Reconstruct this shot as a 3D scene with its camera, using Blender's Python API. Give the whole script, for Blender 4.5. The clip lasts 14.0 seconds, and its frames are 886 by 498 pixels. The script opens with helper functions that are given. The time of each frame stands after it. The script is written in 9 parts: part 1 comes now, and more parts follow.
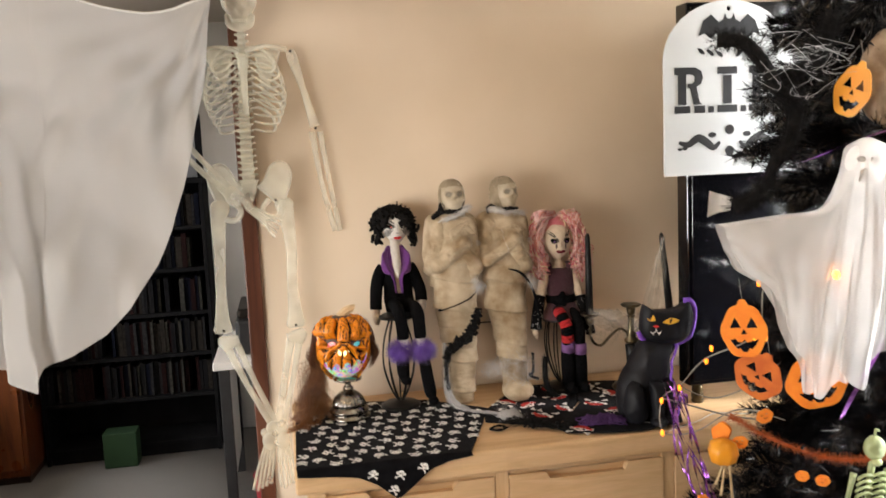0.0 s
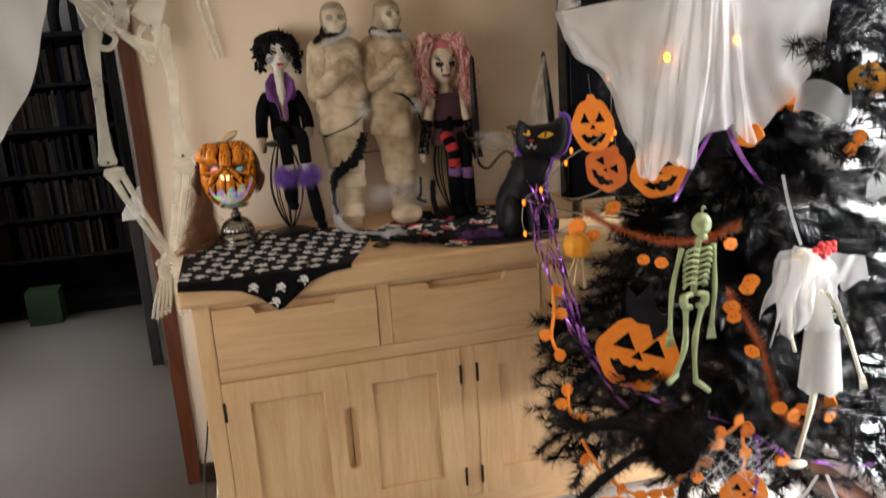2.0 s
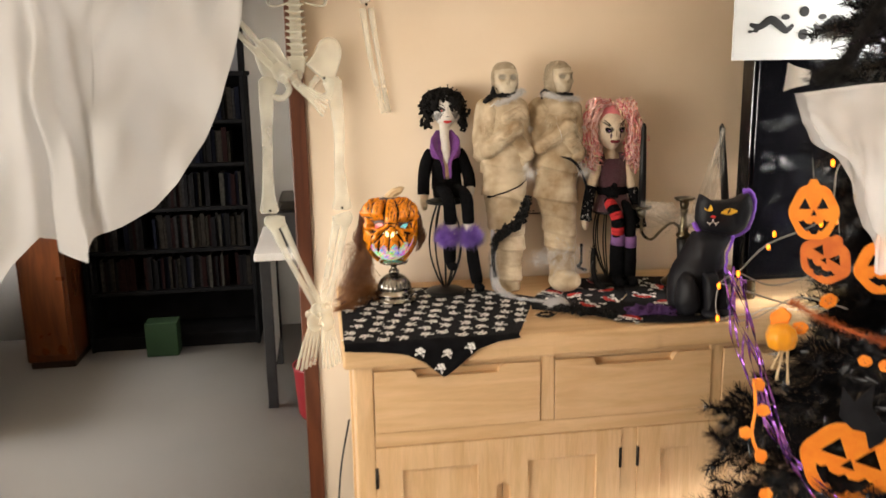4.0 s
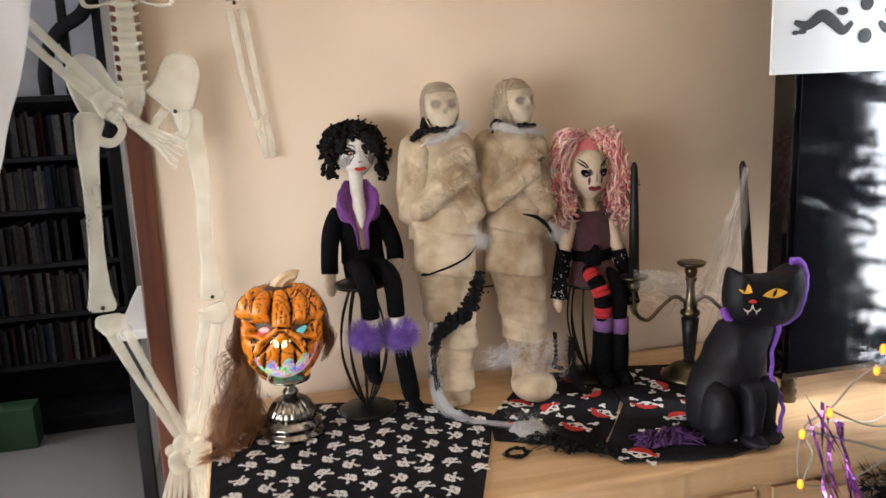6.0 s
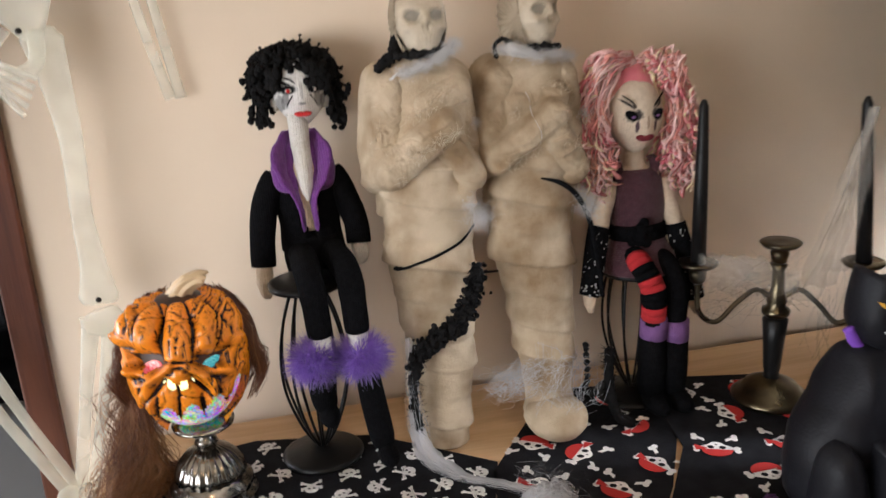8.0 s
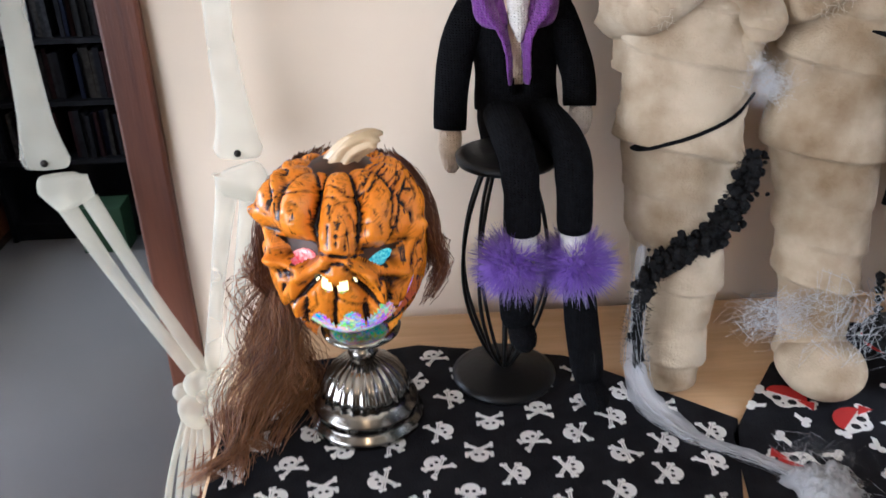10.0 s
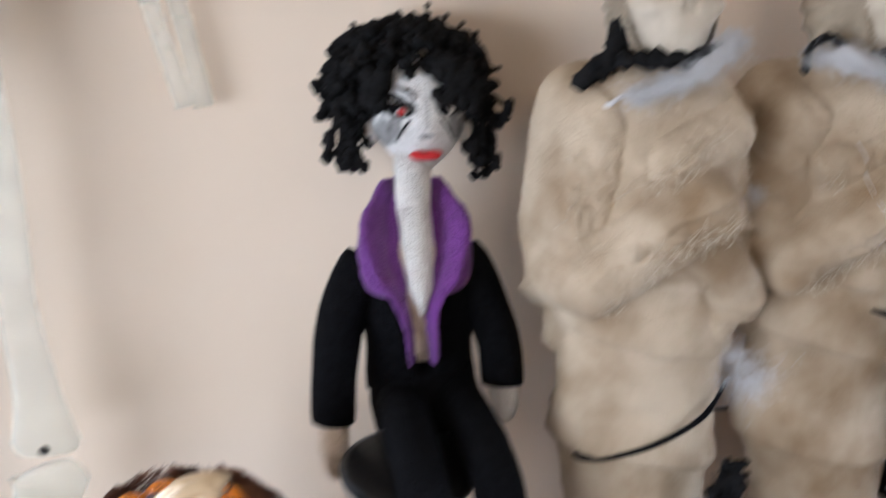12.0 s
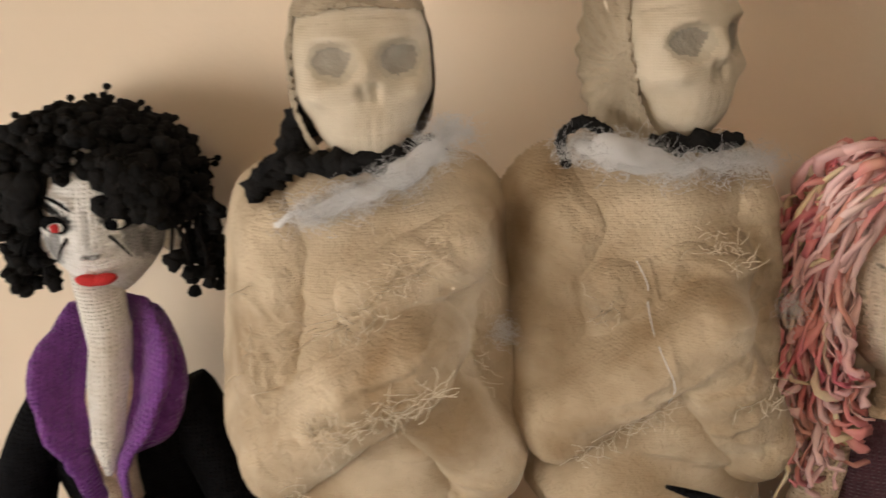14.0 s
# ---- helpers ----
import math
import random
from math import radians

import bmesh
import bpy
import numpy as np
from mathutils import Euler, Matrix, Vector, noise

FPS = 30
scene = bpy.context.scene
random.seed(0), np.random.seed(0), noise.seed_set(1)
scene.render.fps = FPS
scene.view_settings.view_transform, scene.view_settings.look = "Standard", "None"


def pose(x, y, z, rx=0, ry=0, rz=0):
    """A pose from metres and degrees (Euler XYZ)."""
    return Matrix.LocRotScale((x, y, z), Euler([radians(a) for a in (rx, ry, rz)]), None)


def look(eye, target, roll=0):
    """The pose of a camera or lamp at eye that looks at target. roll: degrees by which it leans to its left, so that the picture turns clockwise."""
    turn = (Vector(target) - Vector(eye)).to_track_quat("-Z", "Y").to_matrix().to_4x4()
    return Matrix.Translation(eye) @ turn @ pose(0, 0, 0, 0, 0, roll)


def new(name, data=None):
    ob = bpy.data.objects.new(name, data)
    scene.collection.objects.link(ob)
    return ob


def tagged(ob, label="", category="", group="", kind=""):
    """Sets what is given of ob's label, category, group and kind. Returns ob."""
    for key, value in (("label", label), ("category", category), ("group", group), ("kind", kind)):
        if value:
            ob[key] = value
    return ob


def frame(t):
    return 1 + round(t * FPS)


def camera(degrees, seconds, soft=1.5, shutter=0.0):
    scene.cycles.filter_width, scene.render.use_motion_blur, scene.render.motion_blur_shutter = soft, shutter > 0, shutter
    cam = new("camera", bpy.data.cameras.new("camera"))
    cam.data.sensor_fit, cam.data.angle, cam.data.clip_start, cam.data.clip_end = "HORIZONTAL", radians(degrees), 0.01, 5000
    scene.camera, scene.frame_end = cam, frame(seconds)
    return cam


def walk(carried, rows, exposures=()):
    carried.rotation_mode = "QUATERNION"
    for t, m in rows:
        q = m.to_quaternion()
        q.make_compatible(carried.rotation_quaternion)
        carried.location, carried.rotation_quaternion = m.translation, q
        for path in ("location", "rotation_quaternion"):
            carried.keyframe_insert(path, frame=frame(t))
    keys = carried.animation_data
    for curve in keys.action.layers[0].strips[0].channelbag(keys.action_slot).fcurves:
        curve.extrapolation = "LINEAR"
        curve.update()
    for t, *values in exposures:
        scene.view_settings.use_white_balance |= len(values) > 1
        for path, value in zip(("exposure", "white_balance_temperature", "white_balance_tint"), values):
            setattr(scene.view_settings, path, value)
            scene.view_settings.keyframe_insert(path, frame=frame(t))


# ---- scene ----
cam = camera(56.8, 14.0, shutter=0.5)
METRES, EYE, TILT, LEAN, TURN = 3.3, 1.61, -6.8, 2.5, -11.0
ROWS = [
    (0.0, 0.0, 0.0, 0.0, 0.0, 0.0, -0.0),
    (0.5, 0.0257, 0.0035, -0.0099, 0.33, -1.26, -0.76),
    (1.0, 0.0451, -0.0022, -0.0169, 0.05, -2.46, 0.04),
    (1.5, 0.0548, -0.0063, -0.0306, -2.6, -4.47, 1.08),
    (2.0, 0.0604, -0.015, -0.048, -3.25, -8.56, 1.43),
    (2.5, 0.0553, -0.0415, -0.0547, -3.04, -10.43, 1.27),
    (3.0, 0.0194, -0.0692, -0.0614, -1.55, -10.51, 1.62),
    (3.5, -0.0093, -0.0566, -0.0521, 1.6, -10.04, 0.35),
    (4.0, -0.016, 0.0119, -0.0323, 2.19, -5.52, -1.8),
    (6.5, -0.0236, 0.2669, 0.0073, -4.44, -4.89, 0.94),
    (7.0, -0.0255, 0.3015, 0.0095, -4.57, -5.68, 1.48),
    (7.5, -0.021, 0.3468, 0.0114, -4.43, -6.58, 2.05),
    (8.0, -0.0001, 0.3897, 0.015, -2.94, -10.29, 0.71),
    (8.5, 0.0133, 0.423, 0.0126, 7.15, -15.22, 0.61),
    (9.0, 0.0019, 0.4421, 0.0043, 10.56, -20.92, -1.76),
    (11.5, -0.0698, 0.5405, 0.0046, 0.09, -16.68, -2.56),
    (12.0, -0.0362, 0.5581, 0.0315, 0.66, -13.1, -2.76),
    (12.5, -0.0101, 0.5769, 0.0447, 2.68, -11.95, -2.71),
    (13.0, 0.0083, 0.5871, 0.0486, 6.66, -11.69, -1.81),
    (13.5, 0.0226, 0.5971, 0.0507, 6.69, -12.97, -0.93),
    (14.0, 0.0338, 0.609, 0.05, 5.66, -13.53, -0.51),
]
walk(cam, [(t, pose(0, 0, EYE, TILT, LEAN, TURN) @ pose(METRES * x, METRES * y, METRES * z, 90 + pitch, roll, yaw)) for t, x, y, z, yaw, pitch, roll in ROWS],
     [(0.0, -0.08, 6700, 10), (1.0, -0.6, 6900, 10), (1.5, -0.65, 6600, 10), (2.5, -0.72, 6900, 10), (3.0, -0.98, 8300, 10), (3.5, -0.4, 8500, 10), (4.0, 0.1, 7200, 10), (6.5, 0.02, 6100, 10), (7.0, 0.1, 6050, 10), (8.0, -0.05, 5900, 10), (9.0, 0.2, 5500, 10), (11.5, 0.0, 5200, 10), (12.5, -0.05, 5300, 10), (13.2, -0.28, 6200, 10), (14.0, -0.12, 6700, 10)])

# ---------------------------------------------------------------- light
world = bpy.data.worlds.new("world")
scene.world = world
world.use_nodes = True
wn = world.node_tree.nodes
sky = wn.new("ShaderNodeTexSky")
sky.sky_type = "NISHITA"
sky.sun_disc = False
sky.sun_elevation, sky.sun_rotation = radians(35), radians(100)
world.node_tree.links.new(sky.outputs[0], wn["Background"].inputs[0])
wn["Background"].inputs[1].default_value = 0.15


def lamp(name, kind, m, energy, colour, sx=1.0, sy=1.0, angle=0.0):
    data = bpy.data.lights.new(name, kind)
    data.energy, data.color = energy, colour
    if kind == "AREA":
        data.shape, data.size, data.size_y = "RECTANGLE", sx, sy
    if kind == "SUN":
        data.angle = angle
    if kind == "POINT":
        data.shadow_soft_size = sx
    ob = new(name, data)
    ob.matrix_world = m
    return ob


lamp("overcast_sun", "SUN", look((6, -3, 6), (0, 0, 0)), 2.4, (1.0, 0.96, 0.90), angle=radians(5))
lamp("patio_daylight", "AREA", look((2.02, 1.32, 1.15), (0, 1.32, 1.05)), 188, (0.95, 0.97, 1.0), 1.14, 2.1)
lamp("west_window_daylight", "AREA", look((-2.18, 0.60, 1.12), (0, 1.25, 1.15)), 88, (1.0, 0.965, 0.925), 2.1, 1.35)
lamp("far_room_daylight", "AREA", look((-3.28, 3.3, 1.45), (0, 3.4, 0.9)), 130, (0.97, 0.97, 1.0), 1.2, 1.3)
lamp("ceiling_bulb", "POINT", pose(0.1, 0.3, 2.2), 12, (1.0, 0.66, 0.36), 0.07)


# ---------------------------------------------------------------- materials
def mat(name, colour, rough=0.6, metal=0.0, colour2=None, scale=20.0, detail=6.0, bump=0.0, bscale=None,
        stretch=(1, 1, 1), alpha=1.0, trans=0.0, sheen=0.0, spec=0.5, sub=0.0, glow=None, power=0.0, lo=0.35, hi=0.65, rvar=0.0):
    m = bpy.data.materials.new(name)
    m.use_nodes = True
    t = m.node_tree
    n, l = t.nodes, t.links
    b = n["Principled BSDF"]
    b.inputs["Base Color"].default_value = (*colour, 1)
    b.inputs["Roughness"].default_value = rough
    b.inputs["Metallic"].default_value = metal
    b.inputs["Alpha"].default_value = alpha
    b.inputs["Transmission Weight"].default_value = trans
    b.inputs["Sheen Weight"].default_value = sheen
    b.inputs["Specular IOR Level"].default_value = spec
    if sub:
        b.inputs["Subsurface Weight"].default_value = sub
        b.inputs["Subsurface Radius"].default_value = (0.01, 0.01, 0.01)
    if glow:
        b.inputs["Emission Color"].default_value = (*glow, 1)
        b.inputs["Emission Strength"].default_value = power
    co = n.new("ShaderNodeTexCoord")
    mp = n.new("ShaderNodeMapping")
    mp.inputs["Scale"].default_value = stretch
    l.new(co.outputs["Object"], mp.inputs[0])
    nz = n.new("ShaderNodeTexNoise")
    nz.inputs["Scale"].default_value, nz.inputs["Detail"].default_value = scale, detail
    l.new(mp.outputs[0], nz.inputs["Vector"])
    if colour2:
        r = n.new("ShaderNodeValToRGB")
        r.color_ramp.elements[0].position, r.color_ramp.elements[1].position = lo, hi
        r.color_ramp.elements[0].color, r.color_ramp.elements[1].color = (*colour, 1), (*colour2, 1)
        l.new(nz.outputs["Fac"], r.inputs[0])
        l.new(r.outputs[0], b.inputs["Base Color"])
    if rvar:
        mr = n.new("ShaderNodeMapRange")
        mr.inputs["To Min"].default_value, mr.inputs["To Max"].default_value = rough - rvar, rough + rvar
        l.new(nz.outputs["Fac"], mr.inputs["Value"])
        l.new(mr.outputs[0], b.inputs["Roughness"])
    if bump:
        nb = n.new("ShaderNodeTexNoise")
        nb.inputs["Scale"].default_value, nb.inputs["Detail"].default_value = bscale or scale * 4, 4
        l.new(mp.outputs[0], nb.inputs["Vector"])
        bp = n.new("ShaderNodeBump")
        bp.inputs["Strength"].default_value, bp.inputs["Distance"].default_value = bump, 0.002
        l.new(nb.outputs["Fac"], bp.inputs["Height"])
        l.new(bp.outputs[0], b.inputs["Normal"])
    return m


def weave(m, px, pz, strength, distance):
    """Adds the relief of threads or stitches, px across and pz up, to a material."""
    n, l = m.node_tree.nodes, m.node_tree.links
    b = n["Principled BSDF"]
    co = n.new("ShaderNodeTexCoord")
    w = []
    for axis, p in (("X", px), ("Z", pz)):
        q = n.new("ShaderNodeTexWave")
        q.bands_direction = axis
        q.inputs["Scale"].default_value, q.inputs["Distortion"].default_value, q.inputs["Detail Scale"].default_value = 0.314 / p, 1.2, 3.0
        l.new(co.outputs["Object"], q.inputs["Vector"])
        w.append(q)
    mu = n.new("ShaderNodeMath")
    mu.operation = "MULTIPLY"
    l.new(w[0].outputs["Fac"], mu.inputs[0])
    l.new(w[1].outputs["Fac"], mu.inputs[1])
    bp = n.new("ShaderNodeBump")
    bp.inputs["Strength"].default_value, bp.inputs["Distance"].default_value = strength, distance
    l.new(mu.outputs[0], bp.inputs["Height"])
    if b.inputs["Normal"].links:
        l.new(b.inputs["Normal"].links[0].from_socket, bp.inputs["Normal"])
    l.new(bp.outputs[0], b.inputs["Normal"])


def stain(m, x, z, rx, rz, colour, amount=1.0, turn=0.0, rag=0.5, scale=260.0):
    """Adds a ragged-edged blot of thread or paint at x and z to a material."""
    n, l = m.node_tree.nodes, m.node_tree.links
    b = n["Principled BSDF"]
    co, mp, ln, nz, ad, mr, mx = [n.new("ShaderNode" + k) for k in ("TexCoord", "Mapping", "VectorMath", "TexNoise", "Math", "MapRange", "Mix")]
    mp.vector_type = "TEXTURE"
    mp.inputs["Location"].default_value = (x, 0, z)
    mp.inputs["Rotation"].default_value = (0, radians(turn), 0)
    mp.inputs["Scale"].default_value = (rx, 1e6, rz)
    l.new(co.outputs["Object"], mp.inputs[0])
    ln.operation = "LENGTH"
    l.new(mp.outputs[0], ln.inputs[0])
    nz.inputs["Scale"].default_value, nz.inputs["Detail"].default_value = scale, 3
    l.new(co.outputs["Object"], nz.inputs["Vector"])
    ad.operation = "MULTIPLY_ADD"
    ad.inputs[1].default_value = rag * 2
    l.new(nz.outputs["Fac"], ad.inputs[0])
    l.new(ln.outputs["Value"], ad.inputs[2])
    mr.inputs["From Min"].default_value, mr.inputs["From Max"].default_value = 0.75 + rag, 1.15 + rag
    mr.inputs["To Min"].default_value, mr.inputs["To Max"].default_value = amount, 0.0
    l.new(ad.outputs[0], mr.inputs["Value"])
    mx.data_type = "RGBA"
    l.new(mr.outputs[0], mx.inputs["Factor"])
    src = b.inputs["Base Color"]
    if src.links:
        l.new(src.links[0].from_socket, mx.inputs["A"])
    else:
        mx.inputs["A"].default_value = src.default_value
    mx.inputs["B"].default_value = (*colour, 1)
    l.new(mx.outputs["Result"], b.inputs["Base Color"])


def cloth_sheer(name, colour, through_amount, glow_through=0.4):
    """Thin fabric: diffuse and translucent, with open weave that lets part of the light straight on."""
    m = bpy.data.materials.new(name)
    m.use_nodes = True
    n, l = m.node_tree.nodes, m.node_tree.links
    n.remove(n["Principled BSDF"])
    out = n["Material Output"]
    d, tl, tp = n.new("ShaderNodeBsdfDiffuse"), n.new("ShaderNodeBsdfTranslucent"), n.new("ShaderNodeBsdfTransparent")
    d.inputs[0].default_value = tl.inputs[0].default_value = (*colour, 1)
    m1, m2 = n.new("ShaderNodeMixShader"), n.new("ShaderNodeMixShader")
    m1.inputs[0].default_value = glow_through
    co, nz, mr = n.new("ShaderNodeTexCoord"), n.new("ShaderNodeTexNoise"), n.new("ShaderNodeMapRange")
    nz.inputs["Scale"].default_value = 9
    l.new(co.outputs["Object"], nz.inputs["Vector"])
    l.new(nz.outputs["Fac"], mr.inputs["Value"])
    mr.inputs["To Min"].default_value, mr.inputs["To Max"].default_value = through_amount * 0.6, through_amount * 1.4
    l.new(mr.outputs[0], m2.inputs[0])
    l.new(d.outputs[0], m1.inputs[1])
    l.new(tl.outputs[0], m1.inputs[2])
    l.new(m1.outputs[0], m2.inputs[1])
    l.new(tp.outputs[0], m2.inputs[2])
    l.new(m2.outputs[0], out.inputs[0])
    return m


def wood(name, dark, light, axis, rough=0.45, grain=1.0):
    """Long-grained timber; the grain runs along the axis."""
    m = bpy.data.materials.new(name)
    m.use_nodes = True
    n, l = m.node_tree.nodes, m.node_tree.links
    b = n["Principled BSDF"]
    b.inputs["Roughness"].default_value = rough
    co, mp, oi, ad = n.new("ShaderNodeTexCoord"), n.new("ShaderNodeMapping"), n.new("ShaderNodeObjectInfo"), n.new("ShaderNodeVectorMath")
    ad.operation = "ADD"
    l.new(co.outputs["Object"], ad.inputs[0])
    l.new(oi.outputs["Random"], ad.inputs[1])
    mp.inputs["Scale"].default_value = [1.2 if a == axis else 14 for a in "xyz"]
    l.new(ad.outputs[0], mp.inputs[0])
    wv, nz, n2 = n.new("ShaderNodeTexNoise"), n.new("ShaderNodeTexNoise"), n.new("ShaderNodeTexNoise")
    wv.inputs["Scale"].default_value, wv.inputs["Detail"].default_value, wv.inputs["Distortion"].default_value = 2.2 * grain, 5, 1.2
    nz.inputs["Scale"].default_value, nz.inputs["Detail"].default_value = 22, 3
    n2.inputs["Scale"].default_value = 3
    for q in (wv, nz):
        l.new(mp.outputs[0], q.inputs["Vector"])
    l.new(co.outputs["Object"], n2.inputs["Vector"])
    r = n.new("ShaderNodeValToRGB")
    r.color_ramp.elements[0].position, r.color_ramp.elements[1].position = 0.3, 0.62
    r.color_ramp.elements[0].color, r.color_ramp.elements[1].color = (*dark, 1), (*light, 1)
    l.new(wv.outputs["Fac"], r.inputs[0])
    mx = n.new("ShaderNodeMix")
    mx.data_type, mx.blend_type = "RGBA", "MULTIPLY"
    mx.inputs["Factor"].default_value = 0.22
    l.new(r.outputs[0], mx.inputs["A"])
    l.new(nz.outputs["Fac"], mx.inputs["B"])
    mr = n.new("ShaderNodeMapRange")
    mr.inputs["From Min"].default_value, mr.inputs["From Max"].default_value = 0.3, 0.7
    mr.inputs["To Min"].default_value, mr.inputs["To Max"].default_value = rough - 0.08, rough + 0.1
    l.new(n2.outputs["Fac"], mr.inputs["Value"])
    l.new(mr.outputs[0], b.inputs["Roughness"])
    l.new(mx.outputs["Result"], b.inputs["Base Color"])
    bp = n.new("ShaderNodeBump")
    bp.inputs["Strength"].default_value, bp.inputs["Distance"].default_value = 0.25, 0.001
    l.new(nz.outputs["Fac"], bp.inputs["Height"])
    l.new(bp.outputs[0], b.inputs["Normal"])
    return m


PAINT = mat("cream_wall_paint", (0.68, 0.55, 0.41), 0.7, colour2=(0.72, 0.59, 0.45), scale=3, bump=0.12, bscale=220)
# unseen walls and ceiling: darker than PAINT to cut and warm bounced light
BOUNCETAN = mat("tan_wall_paint", (0.26, 0.18, 0.11), 0.7, colour2=(0.32, 0.23, 0.15), scale=3, bump=0.1, bscale=160)
BOUNCECREAM = mat("cream_ceiling_paint", (0.46, 0.38, 0.29), 0.7, colour2=(0.52, 0.44, 0.35), scale=3, bump=0.1, bscale=160)
WHITE = mat("white_paint", (0.75, 0.74, 0.71), 0.6, colour2=(0.8, 0.79, 0.77), scale=4, bump=0.06, bscale=200)
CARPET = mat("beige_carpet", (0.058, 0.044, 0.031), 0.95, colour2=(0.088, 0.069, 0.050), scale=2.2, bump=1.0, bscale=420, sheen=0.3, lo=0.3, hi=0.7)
TILE = mat("white_floor_tile", (0.62, 0.60, 0.57), 0.25, colour2=(0.70, 0.68, 0.65), scale=5, bump=0.03, bscale=60)
GROUT = mat("grey_grout", (0.3, 0.29, 0.27), 0.9, bump=0.3, bscale=300)
OAK_X = wood("pine_grain_along", (0.63, 0.395, 0.195), (0.75, 0.505, 0.28), "x")
OAK_Z = wood("pine_grain_upright", (0.63, 0.395, 0.195), (0.75, 0.505, 0.28), "z")
MAHOG = wood("reddish_brown_stained_wood", (0.07, 0.020, 0.010), (0.13, 0.042, 0.020), "z", 0.4)
DARKWOOD = wood("very_dark_stained_wood", (0.018, 0.010, 0.008), (0.04, 0.022, 0.016), "x", 0.45)
REDWOOD = wood("warm_brown_cabinet_wood", (0.065, 0.018, 0.006), (0.15, 0.045, 0.014), "z", 0.35)
BLACKPAINT = mat("black_paint", (0.007, 0.007, 0.008), 0.5, colour2=(0.02, 0.02, 0.022), scale=12, bump=0.1)
GLOSSBLACK = mat("black_gloss_glass", (0.003, 0.003, 0.004), 0.06, rvar=0.02, scale=3, spec=0.7)
WALLSHADE = mat("grey_board", (0.16, 0.163, 0.18), 0.8, colour2=(0.20, 0.203, 0.22), scale=6, bump=0.1)
SHELFBLACK = mat("matt_black_shelf_paint", (0.004, 0.004, 0.0045), 0.85, colour2=(0.008, 0.008, 0.009), scale=12, spec=0.08)
BLACKIRON = mat("black_iron", (0.012, 0.012, 0.012), 0.42, metal=0.6, bump=0.15, bscale=150)
GUNMETAL = mat("dark_hinge_metal", (0.03, 0.026, 0.022), 0.4, metal=0.8)
SILVER = mat("tarnished_silver", (0.42, 0.40, 0.36), 0.18, metal=1.0, colour2=(0.16, 0.14, 0.12), scale=30, rvar=0.08, bump=0.1)
BRASS = mat("old_pewter_brass", (0.18, 0.145, 0.085), 0.3, metal=1.0, colour2=(0.07, 0.058, 0.040), scale=22, rvar=0.1, bump=0.15)
SHEET = cloth_sheer("white_polyester_sheet", (0.57, 0.56, 0.545), 0.03)
GAUZE = cloth_sheer("white_gauze", (0.86, 0.86, 0.86), 0.44)
VEIL = cloth_sheer("sheer_white_veil", (0.86, 0.86, 0.87), 0.55)
GREYGAUZE = cloth_sheer("grey_gauze", (0.30, 0.31, 0.31), 0.25)
COBWEB = cloth_sheer("cobweb_fibre", (0.85, 0.85, 0.86), 0.45)
WEBFILM = cloth_sheer("thin_cobweb_film", (0.88, 0.88, 0.90), 0.66)
WEBTHIN = cloth_sheer("sheer_cobweb_film", (0.74, 0.70, 0.64), 0.80)
COTTON = cloth_sheer("white_stretch_cotton", (0.88, 0.87, 0.86), 0.26)
IVORY = mat("ivory_plastic", (0.62, 0.58, 0.46), 0.45, colour2=(0.70, 0.66, 0.55), scale=18, sub=0.2)
GLOWPLASTIC = mat("pale_green_glow_plastic", (0.30, 0.36, 0.18), 0.4, colour2=(0.38, 0.44, 0.24), scale=14, sub=0.3, bump=0.08)
BONEPLASTIC = cloth_sheer("milky_white_plastic", (0.87, 0.85, 0.73), 0.66, 0.12)
LINEN = mat("tan_linen_wrapping", (0.25, 0.165, 0.085), 0.9, colour2=(0.56, 0.455, 0.32), scale=14, detail=10, bump=0.7, bscale=420, lo=0.30, hi=0.62)
LINENDARK = mat("dark_stained_linen", (0.30, 0.24, 0.165), 0.95, colour2=(0.45, 0.37, 0.265), scale=22, bump=0.9, bscale=380)
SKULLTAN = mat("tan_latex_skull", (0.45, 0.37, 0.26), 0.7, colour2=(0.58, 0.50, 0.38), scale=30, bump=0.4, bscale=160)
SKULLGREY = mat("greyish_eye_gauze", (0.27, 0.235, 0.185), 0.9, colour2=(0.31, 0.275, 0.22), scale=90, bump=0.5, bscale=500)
BLACKKNIT = mat("black_knitted_wool", (0.004, 0.004, 0.0045), 0.95, colour2=(0.007, 0.007, 0.008), scale=160, bump=0.9, bscale=500, spec=0.05)
BLACKFUR = mat("black_boucle_yarn", (0.006, 0.006, 0.006), 0.95, colour2=(0.014, 0.013, 0.013), scale=80, bump=0.8, bscale=300, spec=0.12)
PURPLEKNIT = mat("purple_knitted_wool", (0.13, 0.025, 0.20), 0.9, colour2=(0.18, 0.04, 0.27), scale=150, bump=1.0, bscale=420, sheen=0.2)
PURPLEFUR = mat("purple_eyelash_yarn", (0.14, 0.05, 0.38), 0.6, colour2=(0.24, 0.12, 0.55), scale=60, sheen=0.4)
PURPLEFELT = mat("violet_felt_trim", (0.16, 0.05, 0.40), 0.8, colour2=(0.2, 0.07, 0.48), scale=80, bump=0.5)
WHITEKNIT = mat("white_knitted_wool", (0.72, 0.68, 0.62), 0.9, colour2=(0.8, 0.77, 0.72), scale=150, bump=1.0, bscale=420)
SKINKNIT = mat("cream_knitted_wool", (0.66, 0.52, 0.37), 0.9, colour2=(0.74, 0.60, 0.45), scale=150, bump=0.9, bscale=420)
LIPRED = mat("red_embroidery", (0.55, 0.02, 0.02), 0.8, bump=0.8, bscale=500)
